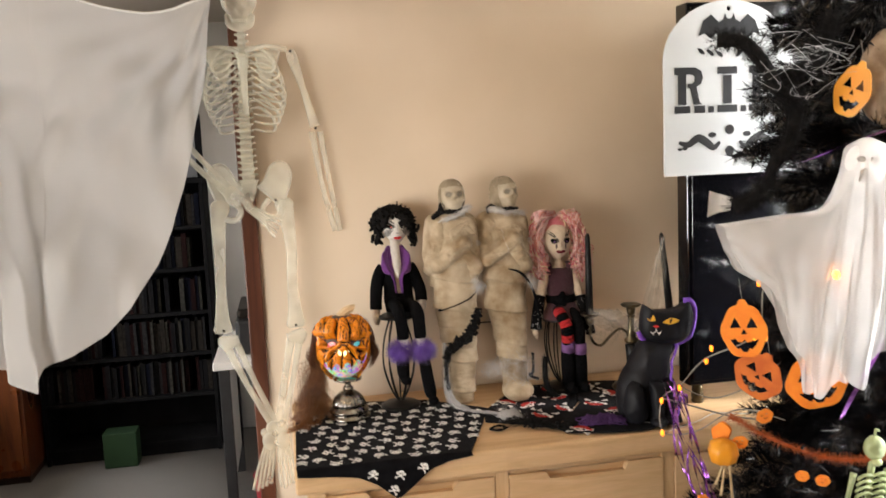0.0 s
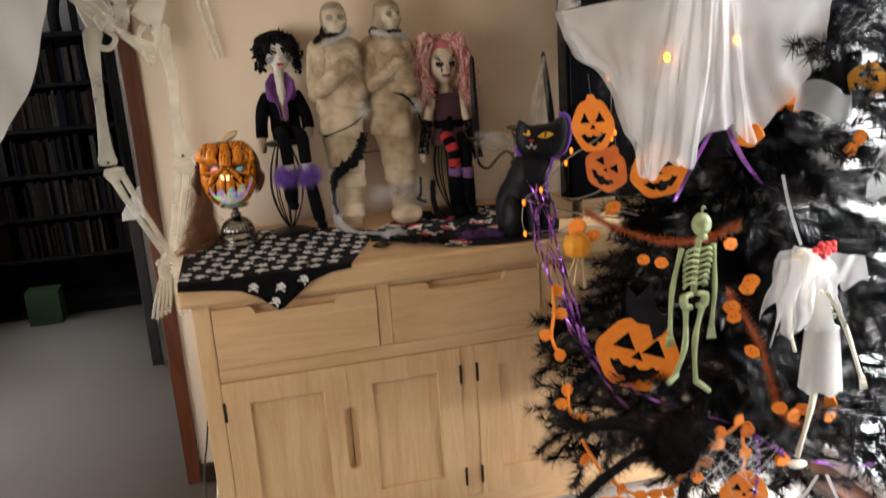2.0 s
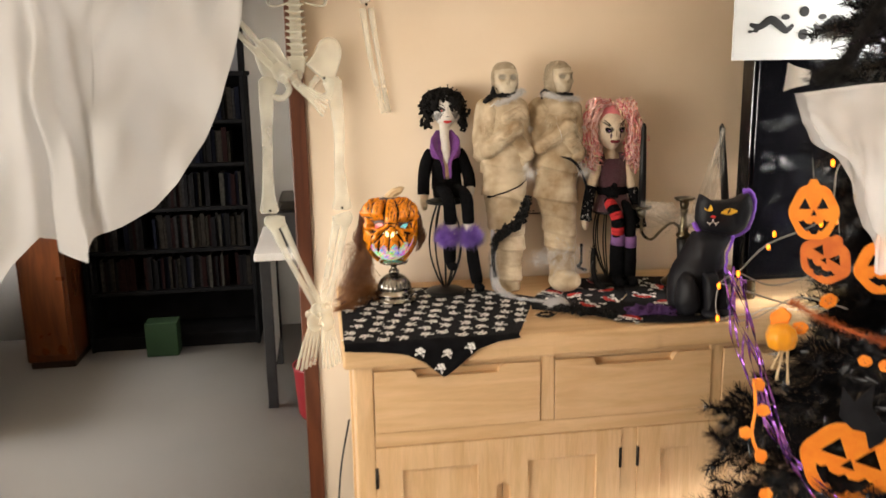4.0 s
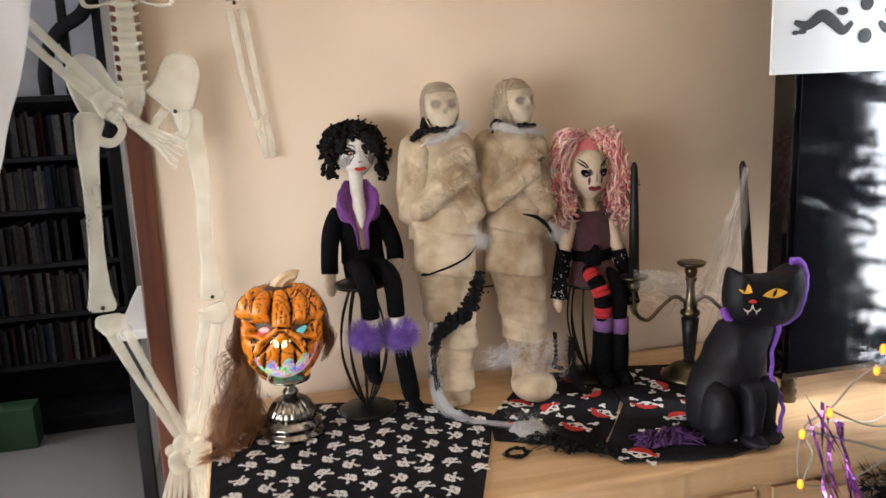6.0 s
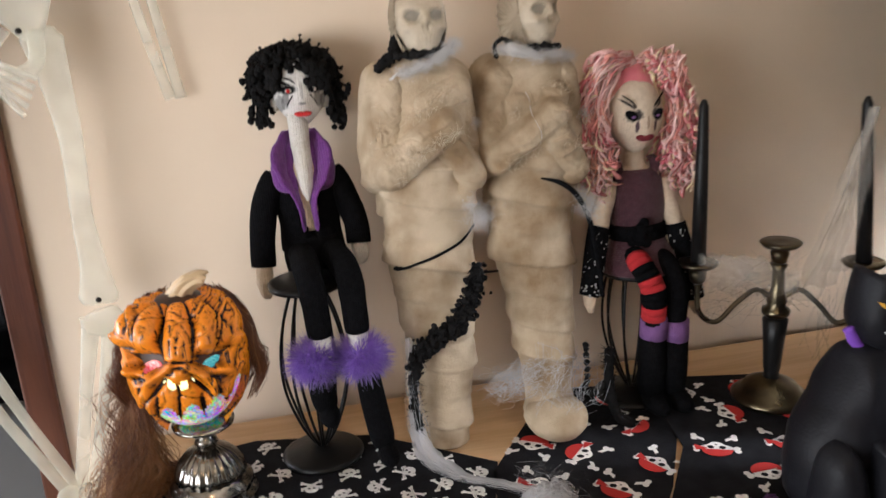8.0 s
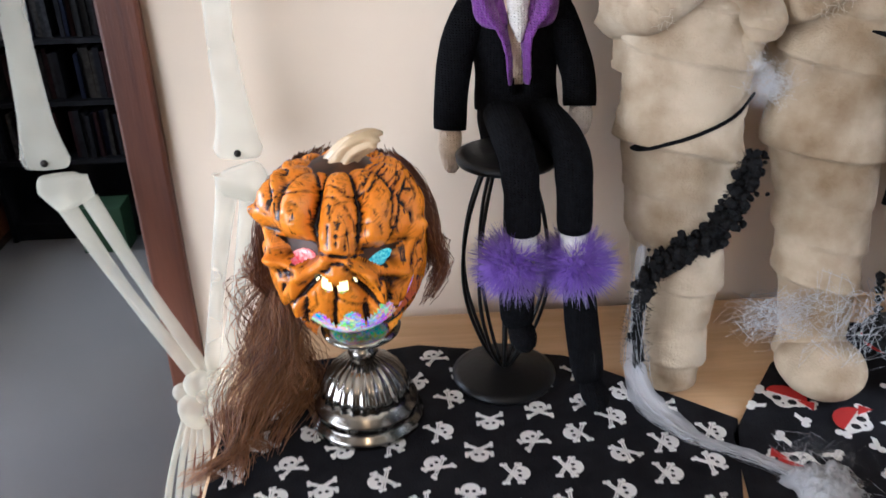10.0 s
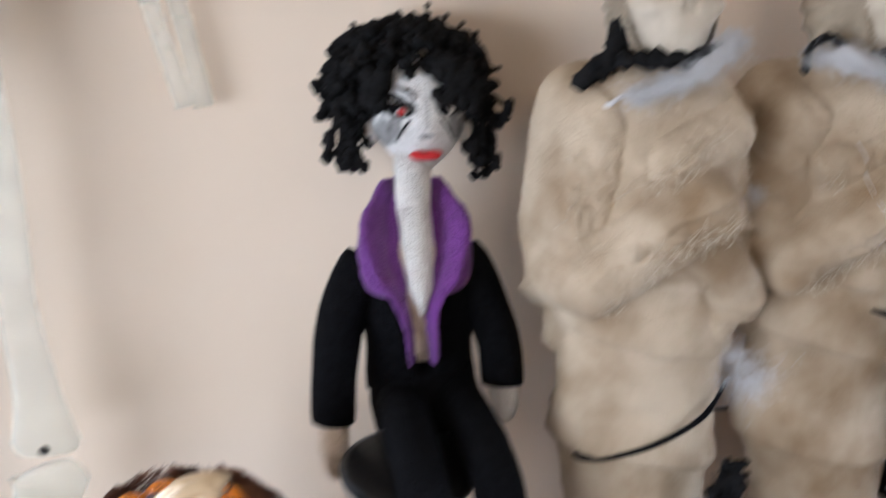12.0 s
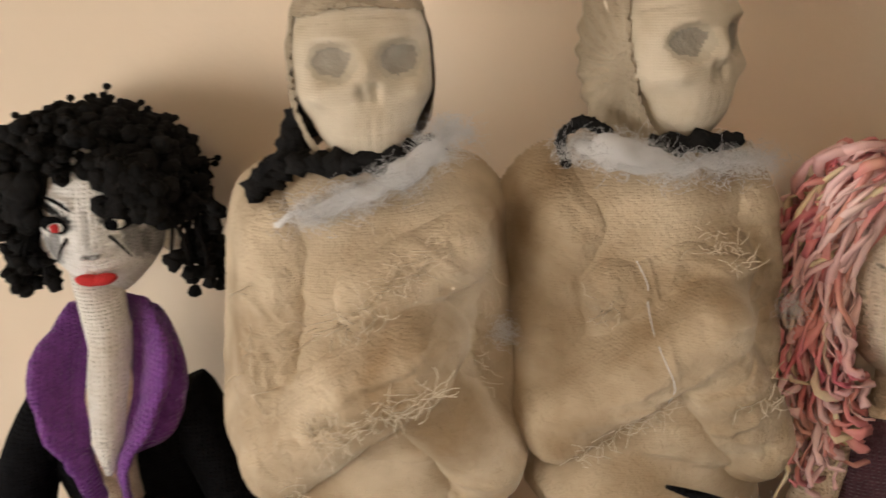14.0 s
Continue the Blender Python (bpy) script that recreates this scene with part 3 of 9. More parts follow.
def sideboard():
    sb = root("sideboard", 0.718, 2.2, 0, "pale waxed pine sideboard with three drawers and four panelled doors", "sideboard")
    bx = bmesh.new()
    for x0 in (0.012, 1.402):
        box(x0, x0 + 0.02, FY + 0.04, 2.46, 0.05, 0.80, 0.002, bx)
    box(0.03, 1.404, 2.45, 2.465, 0.05, 0.80, 0.0, bx)
    box(0.03, 1.404, FY + 0.03, 2.45, 0.06, 0.075, 0.0, bx)
    box(0.03, 1.404, FY + 0.03, 2.45, 0.597, 0.61, 0.0, bx)
    part("body", bx, OAK_Z, sb, smooth=False)
    for x in (0.005, 1.385):
        for y in (FY, 2.425):
            part("leg", box(x, x + 0.046, y, y + 0.046, 0, 0.80, 0.004), OAK_Z, sb, smooth=False)
    for x in (0.475, 0.929):
        part("divider", box(x, x + 0.036, FY + 0.002, FY + 0.03, 0.622, 0.80, 0.002), OAK_Z, sb, smooth=False)
    part("rail", box(0.051, 1.385, FY + 0.002, FY + 0.032, 0.584, 0.6215, 0.002), OAK_X, sb, smooth=False)
    part("rail", box(0.051, 1.385, FY + 0.002, FY + 0.032, 0.052, 0.116, 0.002), OAK_X, sb, smooth=False)
    part("rail", box(0.051, 1.385, FY + 0.006, FY + 0.032, 0.786, 0.80, 0.0), OAK_X, sb, smooth=False)
    part("stile", box(0.692, 0.738, FY + 0.002, FY + 0.03, 0.1165, 0.5835, 0.002), OAK_Z, sb, smooth=False)

    def edge_wave(v):
        return 0.0016 * noise.noise((v.x * 14, v.y * 3, v.z * 30)) + 0.0012 * noise.noise((v.x * 60, 0, v.z * 80))
    wt = bmesh.new()
    box(-0.022, 1.458, 1.922, 2.505, 0.80, TOP, 0.009, wt, 3)
    bmesh.ops.subdivide_edges(wt, edges=[e for e in wt.edges if e.calc_length() > 1.0], cuts=90, use_grid_fill=True)
    for v in wt.verts:
        if v.co.y < 1.95:
            v.co.y += edge_wave(v.co)
    part("worktop", wt, OAK_X, sb, "thick pine top with a softened waney front edge", smooth=False)
    # drawers with a scooped grip in the upper edge
    for x0 in (0.054, 0.514, 0.968):
        x1 = x0 + 0.418
        w, z0, z1, d = x1 - x0, 0.6245, 0.783, 0.021
        o = [(x0, z0), (x1, z0), (x1, z1)]
        for k in range(7):
            a = math.pi / 2 * k / 6
            o.append((x0 + 0.79 * w - 0.018 * math.sin(a), z1 - d * (1 - math.cos(a)) * 0.5 - d * 0.5 * math.sin(a) ** 2))
        o += [(x0 + 0.70 * w, z1 - d), (x0 + 0.30 * w, z1 - d)]
        for k in range(7):
            a = math.pi / 2 * (1 - k / 6)
            o.append((x0 + 0.21 * w + 0.018 * math.sin(a), z1 - d * (1 - math.cos(a)) * 0.5 - d * 0.5 * math.sin(a) ** 2))
        o.append((x0, z1))
        bm = moved(cut_shape([o], 0.016, 0.0015), pose(0, FY + 0.008, 0))
        dr = part("drawer", bm, OAK_X, sb, smooth=False)
        part("grip_recess", box(x0 + 0.2 * w, x0 + 0.8 * w, FY + 0.018, FY + 0.026, z1 - d - 0.02, z1 - 0.004), OAK_X, dr, smooth=False)
        part("drawer_box", box(x0 + 0.012, x1 - 0.012, FY + 0.028, 2.40, z0 + 0.01, z1 - 0.03), OAK_X, dr, smooth=False)
    # doors
    for x0, x1, grip in ((0.053, 0.3755, "r"), (0.3785, 0.690, "l"), (0.740, 1.0575, "r"), (1.0605, 1.383, "l")):
        z0, z1, s = 0.119, 0.581, 0.062
        o = [(x0, z0), (x1, z0)]
        notch = [(0.0, 0.27), (0.010, 0.272), (0.0175, 0.282), (0.019, 0.30), (0.019, 0.43), (0.0175, 0.448), (0.010, 0.458), (0.0, 0.46)]
        if grip == "r":
            o += [(x1 - a, z) for a, z in notch]
        o += [(x1, z1), (x0, z1)]
        if grip == "l":
            o += [(x0 + a, z) for a, z in notch[::-1]]
        bm = moved(cut_shape([o, rect(x0 + s, x1 - s, z0 + s + 0.01, z1 - s)], 0.018, 0.002), pose(0, FY + 0.009, 0))
        door = part("door", bm, OAK_Z, sb, smooth=False)
        part("panel", box(x0 + s - 0.01, x1 - s + 0.01, FY + 0.0095, FY + 0.016, z0 + s, z1 - s + 0.01), OAK_Z, door, smooth=False)
        gx = x1 - 0.012 if grip == "r" else x0 + 0.012
        part("handle_recess", box(gx - 0.012, gx + 0.012, FY + 0.013, FY + 0.0175, 0.262, 0.468), OAK_Z, door, smooth=False)
        hx = x0 - 0.001 if grip == "r" else x1 + 0.001
        for z in (0.155, 0.475):
            part("hinge", tube([(hx, FY - 0.001, z), (hx, FY - 0.001, z + 0.055)], 0.0042, 8), GUNMETAL, door, "dark metal butt hinge")
    return sb


sideboard()


# ---------------------------------------------------------------- bandanas on the sideboard
def skull_mark(s, bold=False):
    """A skull over crossed bones, flat in x and z, s across."""
    if bold:
        head = [(s * 0.33 * math.cos(a) * (1.0 if math.sin(a) > -0.4 else 0.70), s * 0.12 + s * 0.31 * math.sin(a)) for a in [2 * math.pi * k / 18 for k in range(18)]]
        bm = cut_shape([head] + [round_outline(s * 0.085, 8, cx=cx * s, cz=0.04 * s) for cx in (-0.13, 0.13)] + [round_outline(s * 0.035, 5, cz=-0.07 * s)], 0.0006)
        for g in (1, -1):
            for e in (1, -1):                                 # bone ends that stick out on both sides
                x0, x1, q0, q1 = e * 0.24 * s, e * 0.44 * s, (0.14 * g - 0.14) * s, (0.27 * g - 0.14) * s
                merge(bm, cut_shape([[(x0, q0 - 0.05 * s), (x1, q1 - 0.05 * s), (x1, q1 + 0.05 * s), (x0, q0 + 0.05 * s)]], 0.0006))
                for q in (-0.065, 0.065):
                    merge(bm, cut_shape([round_outline(s * 0.075, 8, cx=e * 0.46 * s, cz=q1 + q * s)], 0.0006))
        return bm
    head = [(s * 0.30 * math.cos(a) * (1.0 if math.sin(a) > -0.4 else 0.72), s * 0.15 + s * 0.27 * math.sin(a)) for a in [2 * math.pi * k / 18 for k in range(18)]]
    eyes = [round_outline(s * 0.075, 7, cx=cx * s, cz=0.09 * s) for cx in (-0.105, 0.105)]
    bm = cut_shape([head] + eyes, 0.0006)
    merge(bm, cut_shape([rect(-0.11 * s, 0.11 * s, -0.15 * s, -0.085 * s)], 0.0006))
    for g in (1, -1):
        for o in (-0.042, 0.042):                             # each bone is two strokes with a dark line between
            merge(bm, cut_shape([[(-0.38 * s, (-0.22 * g - 0.14 + o - 0.030) * s), (0.38 * s, (0.22 * g - 0.14 + o - 0.030) * s), (0.38 * s, (0.22 * g - 0.14 + o + 0.030) * s), (-0.38 * s, (-0.22 * g - 0.14 + o + 0.030) * s)]], 0.0006))
        for e in (1, -1):
            for q in (-0.06, 0.06):
                merge(bm, cut_shape([round_outline(s * 0.070, 7, cx=e * 0.40 * s, cz=(0.23 * g * e - 0.14 + q) * s)], 0.0006))
    return bm


def inside(p, poly):
    n, c = len(poly), False
    for i in range(n):
        a, b = poly[i], poly[i - 1]
        if (a[1] > p[1]) != (b[1] > p[1]) and p[0] < (b[0] - a[0]) * (p[1] - a[1]) / (b[1] - a[1]) + a[0]:
            c = not c
    return c


def shrunk(poly, d):
    cx, cy = sum(p[0] for p in poly) / len(poly), sum(p[1] for p in poly) / len(poly)
    out = []
    for x, y in poly:
        r = math.hypot(x - cx, y - cy)
        out.append((cx + (x - cx) * (1 - d / r), cy + (y - cy) * (1 - d / r)))
    return out


def plate(poly, z, thick, step=0.03):
    """A cloth lying flat: rounded at its rim, lightly rippled."""
    bm = bmesh.new()
    f = bm.faces.new([bm.verts.new((x, y, z)) for x, y in poly])
    r = bmesh.ops.extrude_face_region(bm, geom=[f])
    for v in r["geom"]:
        if isinstance(v, bmesh.types.BMVert):
            v.co.z += thick
    bmesh.ops.triangulate(bm, faces=[q for q in bm.faces if len(q.verts) > 4])
    return bm


def bandana(name, poly, z, label, mark, pitch, turn, jitter, rnd, drop=None, scarf=False):
    th = root(name, poly[0][0], poly[0][1], z, label, "tablecloth")
    part("cloth", plate(poly, z, 0.0022), CLOTHBLACK, th, smooth=False)
    ink = finish("skull_print", skull_mark(mark, scarf), PRINTWHITE, False)
    cap = cut_shape([[(mark * 0.35 * math.cos(a), mark * 0.16 + mark * 0.29 * math.sin(a)) for a in [math.pi * k / 10 for k in range(11)]]], 0.0008)
    tie = cut_shape([[(0.20 * mark, 0.12 * mark), (0.50 * mark, -0.02 * mark), (0.47 * mark, 0.20 * mark)]], 0.0008)
    red = finish("scarf_print", merge(cap, tie), PRINTRED, False)
    inner = shrunk(poly, mark * 0.42)
    ca, sa = math.cos(turn), math.sin(turn)
    cx, cy = sum(p[0] for p in poly) / len(poly), sum(p[1] for p in poly) / len(poly)

    def stamp(m):
        for me, off in ((ink, 0), (red, -0.0008))[:2 if scarf else 1]:
            ob = new(me.name.split(".")[0], me)
            ob.parent = th
            ob.matrix_parent_inverse = th.matrix_basis.inverted()
            ob.matrix_basis = m @ pose(0, off, 0)
    n = int(0.9 / pitch)
    for i in range(-n, n):
        for j in range(-n, n):
            u, v = (i + 0.5 * (j % 2)) * pitch + rnd.uniform(-jitter, jitter), j * pitch * 0.87 + rnd.uniform(-jitter, jitter)
            p = (cx + u * ca - v * sa, cy + u * sa + v * ca)
            if inside(p, inner):
                stamp(Matrix.Translation((p[0], p[1], z + 0.0030)) @ pose(0, 0, 0, 0, 0, rnd.choice((0, 90, 180, 270)) + rnd.uniform(-25, 25) + math.degrees(turn)) @ pose(0, 0, 0, -90, 0, 0))
    if drop:
        bm = bmesh.new()
        top = []
        for k in range(41):
            x = drop[0][0] + (drop[-1][0] - drop[0][0]) * k / 40
            zz = next(a[1] + (b[1] - a[1]) * (x - a[0]) / (b[0] - a[0]) for a, b in zip(drop, drop[1:]) if a[0] - 1e-6 <= x <= b[0] + 1e-6)
            wav = 0.004 + 0.003 * math.sin(k * 0.36)
            top.append([bm.verts.new((x, 1.932, z + 0.002)), bm.verts.new((x, 1.9165, z - 0.004)), bm.verts.new((x, 1.9155 - wav * 0.3, (z + zz) / 2)), bm.verts.new((x, 1.9155 - wav, zz))])
        for a, b in zip(top, top[1:]):
            for k in range(3):
                bm.faces.new((a[k], b[k], b[k + 1], a[k + 1]))
        r = bmesh.ops.solidify(bm, geom=list(bm.faces), thickness=0.0015)
        part("hanging_corner", bm, CLOTHBLACK, th)
        tri = [(x, zz + 0.012) for x, zz in drop[1:-1]] + [(drop[-1][0] - 0.03, z), (drop[0][0] + 0.03, z)]
        for x, zz in ((0.165, z - 0.022), (0.215, z - 0.066), (0.232, z - 0.030), (0.29, z - 0.018)):
            stamp(pose(x, 1.9085, zz, 0, rnd.uniform(-40, 40), 0) @ Matrix.Diagonal((0.8, 1, 0.8, 1)))
    return th


rb = random.Random(4)
bandana("tablecloth", [(-0.017, 1.930), (-0.014, 2.31), (0.055, 2.40), (0.20, 2.425), (0.375, 2.385), (0.535, 2.25), (0.495, 2.135), (0.415, 1.930)], TOP + 0.001,
        "black cotton square with small white skulls, a corner hanging over", 0.032, 0.053, 0.25, 0.006, rb,
        drop=[(-0.016, 0.852), (0.06, 0.846), (0.13, 0.834), (0.175, 0.812), (0.224, 0.770), (0.265, 0.800), (0.31, 0.836), (0.36, 0.853), (0.415, 0.860)])
bandana("bandana", [(0.520, 2.225), (0.50, 2.13), (0.60, 2.075), (0.685, 2.05), (0.74, 2.12), (0.82, 2.25), (0.84, 2.40), (0.72, 2.43), (0.612, 2.345)], TOP + 0.001,
        "black bandana printed with white skulls in red scarves", 0.062, 0.098, 0.5, 0.01, random.Random(7), scarf=True)
bandana("bandana", [(0.665, 2.01), (0.69, 1.965), (0.80, 1.935), (0.875, 1.928), (1.0, 1.96), (1.06, 2.10), (1.05, 2.36), (0.845, 2.415), (0.80, 2.20)], TOP + 0.0045,
        "black bandana printed with white skulls in red scarves under the cat", 0.062, 0.094, -0.3, 0.01, random.Random(9), scarf=True)

# ---------------------------------------------------------------- things on the sideboard
def loft(rings, seg=18, bm=None, rough=0.0, freq=30.0, wrap=0.0):
    """Rings (x, y, z, rx, ry) joined into a body; wrap: raised bands of cloth."""
    bm = bm or bmesh.new()
    sm = []
    for i in range(len(rings) - 1):
        a, b, c, d = rings[max(i - 1, 0)], rings[i], rings[i + 1], rings[min(i + 2, len(rings) - 1)]
        for k in range(5):
            t = k / 5
            sm.append([0.5 * (2 * b[q] + (c[q] - a[q]) * t + (2 * a[q] - 5 * b[q] + 4 * c[q] - d[q]) * t * t + (3 * b[q] - a[q] - 3 * c[q] + d[q]) * t ** 3) for q in range(5)])
    sm.append(list(rings[-1]))
    prev = None
    first = None
    for x, y, z, rx, ry in sm:
        ring = []
        for k in range(seg):
            a = 2 * math.pi * k / seg
            p = Vector((x + rx * math.cos(a), y + ry * math.sin(a), z))
            s = rough * noise.noise(p * freq)
            if wrap:
                s += wrap * (0.5 + 0.5 * math.sin((p.z + 0.25 * (p.x - x) + 0.01 * noise.noise(p * 20)) * 2 * math.pi / 0.034)) ** 3
            p += Vector((math.cos(a), math.sin(a), 0)) * s
            ring.append(bm.verts.new(p))
        if prev:
            for k in range(seg):
                bm.faces.new((prev[k], prev[(k + 1) % seg], ring[(k + 1) % seg], ring[k]))
        else:
            first = ring
        prev = ring
    bm.faces.new(first[::-1])
    bm.faces.new(prev)
    return bm


MOSAIC = bpy.data.materials.new("lit_mosaic_glass")
MOSAIC.use_nodes = True
_n, _l = MOSAIC.node_tree.nodes, MOSAIC.node_tree.links
_co, _v, _h, _m = _n.new("ShaderNodeTexCoord"), _n.new("ShaderNodeTexVoronoi"), _n.new("ShaderNodeHueSaturation"), _n.new("ShaderNodeMix")
_v.inputs["Scale"].default_value = 330
_l.new(_co.outputs["Object"], _v.inputs["Vector"])
_h.inputs["Saturation"].default_value, _h.inputs["Value"].default_value = 1.6, 1.0
_l.new(_v.outputs["Color"], _h.inputs["Color"])
_m.data_type = "RGBA"
_m.inputs["Factor"].default_value = 0.5
_big, _hs = _n.new("ShaderNodeTexNoise"), _n.new("ShaderNodeHueSaturation")
_big.inputs["Scale"].default_value, _hs.inputs["Saturation"].default_value, _hs.inputs["Value"].default_value = 34, 3.0, 1.1
_l.new(_co.outputs["Object"], _big.inputs["Vector"])
_l.new(_big.outputs["Color"], _hs.inputs["Color"])
_l.new(_hs.outputs[0], _m.inputs["B"])
_l.new(_h.outputs[0], _m.inputs["A"])
_b = _n["Principled BSDF"]
_l.new(_m.outputs["Result"], _b.inputs["Base Color"])
_l.new(_m.outputs["Result"], _b.inputs["Emission Color"])
_b.inputs["Emission Strength"].default_value, _b.inputs["Roughness"].default_value = 0.6, 0.15
REDGLASS = mat("lit_red_glass", (0.5, 0.03, 0.03), 0.15, colour2=(0.8, 0.6, 0.5), scale=420, glow=(0.9, 0.10, 0.14), power=0.7)
CYANGLASS = mat("lit_cyan_glass", (0.03, 0.3, 0.35), 0.15, colour2=(0.4, 0.8, 0.7), scale=420, glow=(0.03, 0.45, 0.50), power=0.5)
HOTGLASS = mat("lit_amber_glass", (0.9, 0.75, 0.4), 0.2, colour2=(0.6, 0.75, 0.3), scale=120, glow=(1.0, 0.8, 0.35), power=2.2)

# pumpkin skin: orange with black streaks; pointiness also blackens every hollow of the carved relief
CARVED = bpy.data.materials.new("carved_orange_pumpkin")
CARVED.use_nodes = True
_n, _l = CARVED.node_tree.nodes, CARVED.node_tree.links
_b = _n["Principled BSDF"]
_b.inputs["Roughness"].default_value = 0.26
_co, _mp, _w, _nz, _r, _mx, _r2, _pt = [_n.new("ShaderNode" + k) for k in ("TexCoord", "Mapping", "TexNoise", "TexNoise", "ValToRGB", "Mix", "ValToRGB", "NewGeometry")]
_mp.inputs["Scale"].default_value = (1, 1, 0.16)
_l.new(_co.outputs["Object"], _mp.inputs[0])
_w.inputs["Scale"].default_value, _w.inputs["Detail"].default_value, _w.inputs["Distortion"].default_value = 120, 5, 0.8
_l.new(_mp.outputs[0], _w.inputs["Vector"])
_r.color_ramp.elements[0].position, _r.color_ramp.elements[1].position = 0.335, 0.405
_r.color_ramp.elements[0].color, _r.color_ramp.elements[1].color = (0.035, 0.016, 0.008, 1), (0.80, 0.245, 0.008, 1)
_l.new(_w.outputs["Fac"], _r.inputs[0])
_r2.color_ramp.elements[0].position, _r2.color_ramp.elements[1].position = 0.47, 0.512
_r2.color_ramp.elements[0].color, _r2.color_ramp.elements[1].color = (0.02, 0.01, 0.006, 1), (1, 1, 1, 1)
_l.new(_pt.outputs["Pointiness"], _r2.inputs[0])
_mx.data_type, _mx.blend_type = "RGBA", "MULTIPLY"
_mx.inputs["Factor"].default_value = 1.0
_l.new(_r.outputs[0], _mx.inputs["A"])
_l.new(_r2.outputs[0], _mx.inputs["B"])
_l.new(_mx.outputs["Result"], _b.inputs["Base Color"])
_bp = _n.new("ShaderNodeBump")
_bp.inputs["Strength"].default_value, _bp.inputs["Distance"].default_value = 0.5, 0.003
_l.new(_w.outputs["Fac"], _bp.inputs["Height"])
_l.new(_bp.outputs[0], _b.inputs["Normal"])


def seg_dist(x, z, a, b):
    """Distance from a point to the line between a and b."""
    dx, dz = b[0] - a[0], b[1] - a[1]
    t = min(1.0, max(0.0, ((x - a[0]) * dx + (z - a[1]) * dz) / (dx * dx + dz * dz)))
    return math.hypot(x - a[0] - t * dx, z - a[1] - t * dz)


def pumpkin_lamp():
    X, Y = 0.140, 2.292
    th = root("pumpkin_lamp", X, Y, TOP + 0.003, "carved orange pumpkin lamp with an angry face on a silver pedestal", "lamp")
    z = TOP + 0.0035
    part("pedestal", lathe([(0.058, 0), (0.061, 0.004), (0.060, 0.010), (0.054, 0.013), (0.053, 0.019), (0.056, 0.022), (0.055, 0.027), (0.049, 0.031), (0.048, 0.036)], 48, (X, Y, z)), SILVER, th, "polished silver foot")
    part("dome", lathe([(0.047, 0.036), (0.045, 0.048), (0.039, 0.060), (0.030, 0.070), (0.019, 0.077), (0.012, 0.081)], 96, (X, Y, z), flute=0.035, flutes=24), SILVER, th, "fluted silver dome")
    part("neck", lathe([(0.012, 0.081), (0.016, 0.085), (0.014, 0.090), (0.009, 0.095), (0.0085, 0.102), (0.013, 0.105), (0.017, 0.107), (0.030, 0.109), (0.040, 0.112), (0.041, 0.116), (0.030, 0.118)], 40, (X, Y, z)), SILVER, th)
    X, cz, R, H = 0.133, 1.073, 0.0735, 0.094
    face, lift, lean = math.radians(-91), math.radians(17), math.radians(7)
    part("glass", ball((X, Y, cz), (R * 0.93, R * 0.93, H * 0.955), 48, 32), MOSAIC, th, "lit mosaic glass globe inside the pumpkin")
    # black ball added behind the eye holes, standing in for the unlit inside
    part("lining", ball((X, Y, cz + 0.016), (R * 0.945, R * 0.945, H * 0.82), 40, 24), CREASE, th, "added black ball that makes the eye holes look dark")

    def flatmap(d):
        """A direction from the centre to the face's own right and up, and how far it faces ahead."""
        xw = -d.x * math.sin(face) + d.y * math.cos(face)
        fw = d.x * math.cos(face) + d.y * math.sin(face)
        up, ah = d.z * math.cos(lift) - fw * math.sin(lift), fw * math.cos(lift) + d.z * math.sin(lift)
        return xw * math.cos(lean) - up * math.sin(lean), xw * math.sin(lean) + up * math.cos(lean), ah

    def teeth(x):
        return -0.80 + 0.16 * x + 0.34 * x * x + 0.24 * abs(math.sin(x * 9.0 + 0.4)) ** 0.8
    ridges = [((-0.88, 0.30), (-0.70, -0.12), 0.009, 0.07), ((-0.72, -0.10), (-0.40, -0.20), 0.008, 0.06), ((0.74, 0.30), (0.66, -0.10), 0.009, 0.07), ((0.64, -0.08), (0.34, -0.14), 0.007, 0.06),
              ((-0.14, -0.02), (-0.44, -0.26), 0.010, 0.055), ((0.10, -0.02), (0.42, -0.24), 0.010, 0.055), ((-0.86, -0.02), (-0.62, -0.42), 0.008, 0.07), ((0.84, -0.02), (0.62, -0.40), 0.008, 0.07),
              ((-0.52, -0.30), (-0.46, -0.62), 0.008, 0.06), ((0.46, -0.28), (0.44, -0.58), 0.008, 0.06)]
    creases = [((-0.22, -0.22), (-0.50, -0.50), 0.007, 0.025), ((0.16, -0.22), (0.48, -0.46), 0.007, 0.025), ((-0.98, 0.16), (-0.78, -0.30), 0.007, 0.025), ((0.90, 0.16), (0.76, -0.30), 0.007, 0.025),
               ((-0.20, 0.02), (0.14, 0.02), 0.008, 0.024), ((-0.04, 0.34), (-0.05, 0.12), 0.003, 0.015), ((-0.13, 0.30), (-0.13, 0.08), 0.0025, 0.015), ((0.05, 0.30), (0.04, 0.08), 0.0025, 0.015), ((-0.62, -0.36), (-0.70, -0.70), 0.006, 0.025), ((0.56, -0.36), (0.62, -0.62), 0.006, 0.025)]
    lobes = [(-0.78, 0.20, 0.24), (-0.47, 0.17, 0.17), (-0.04, 0.20, 0.00), (0.32, 0.16, 0.15), (0.64, 0.18, 0.26)]   # middle, half width, lower end

    bm = bmesh.new()
    nu, nv = 210, 150
    g = []
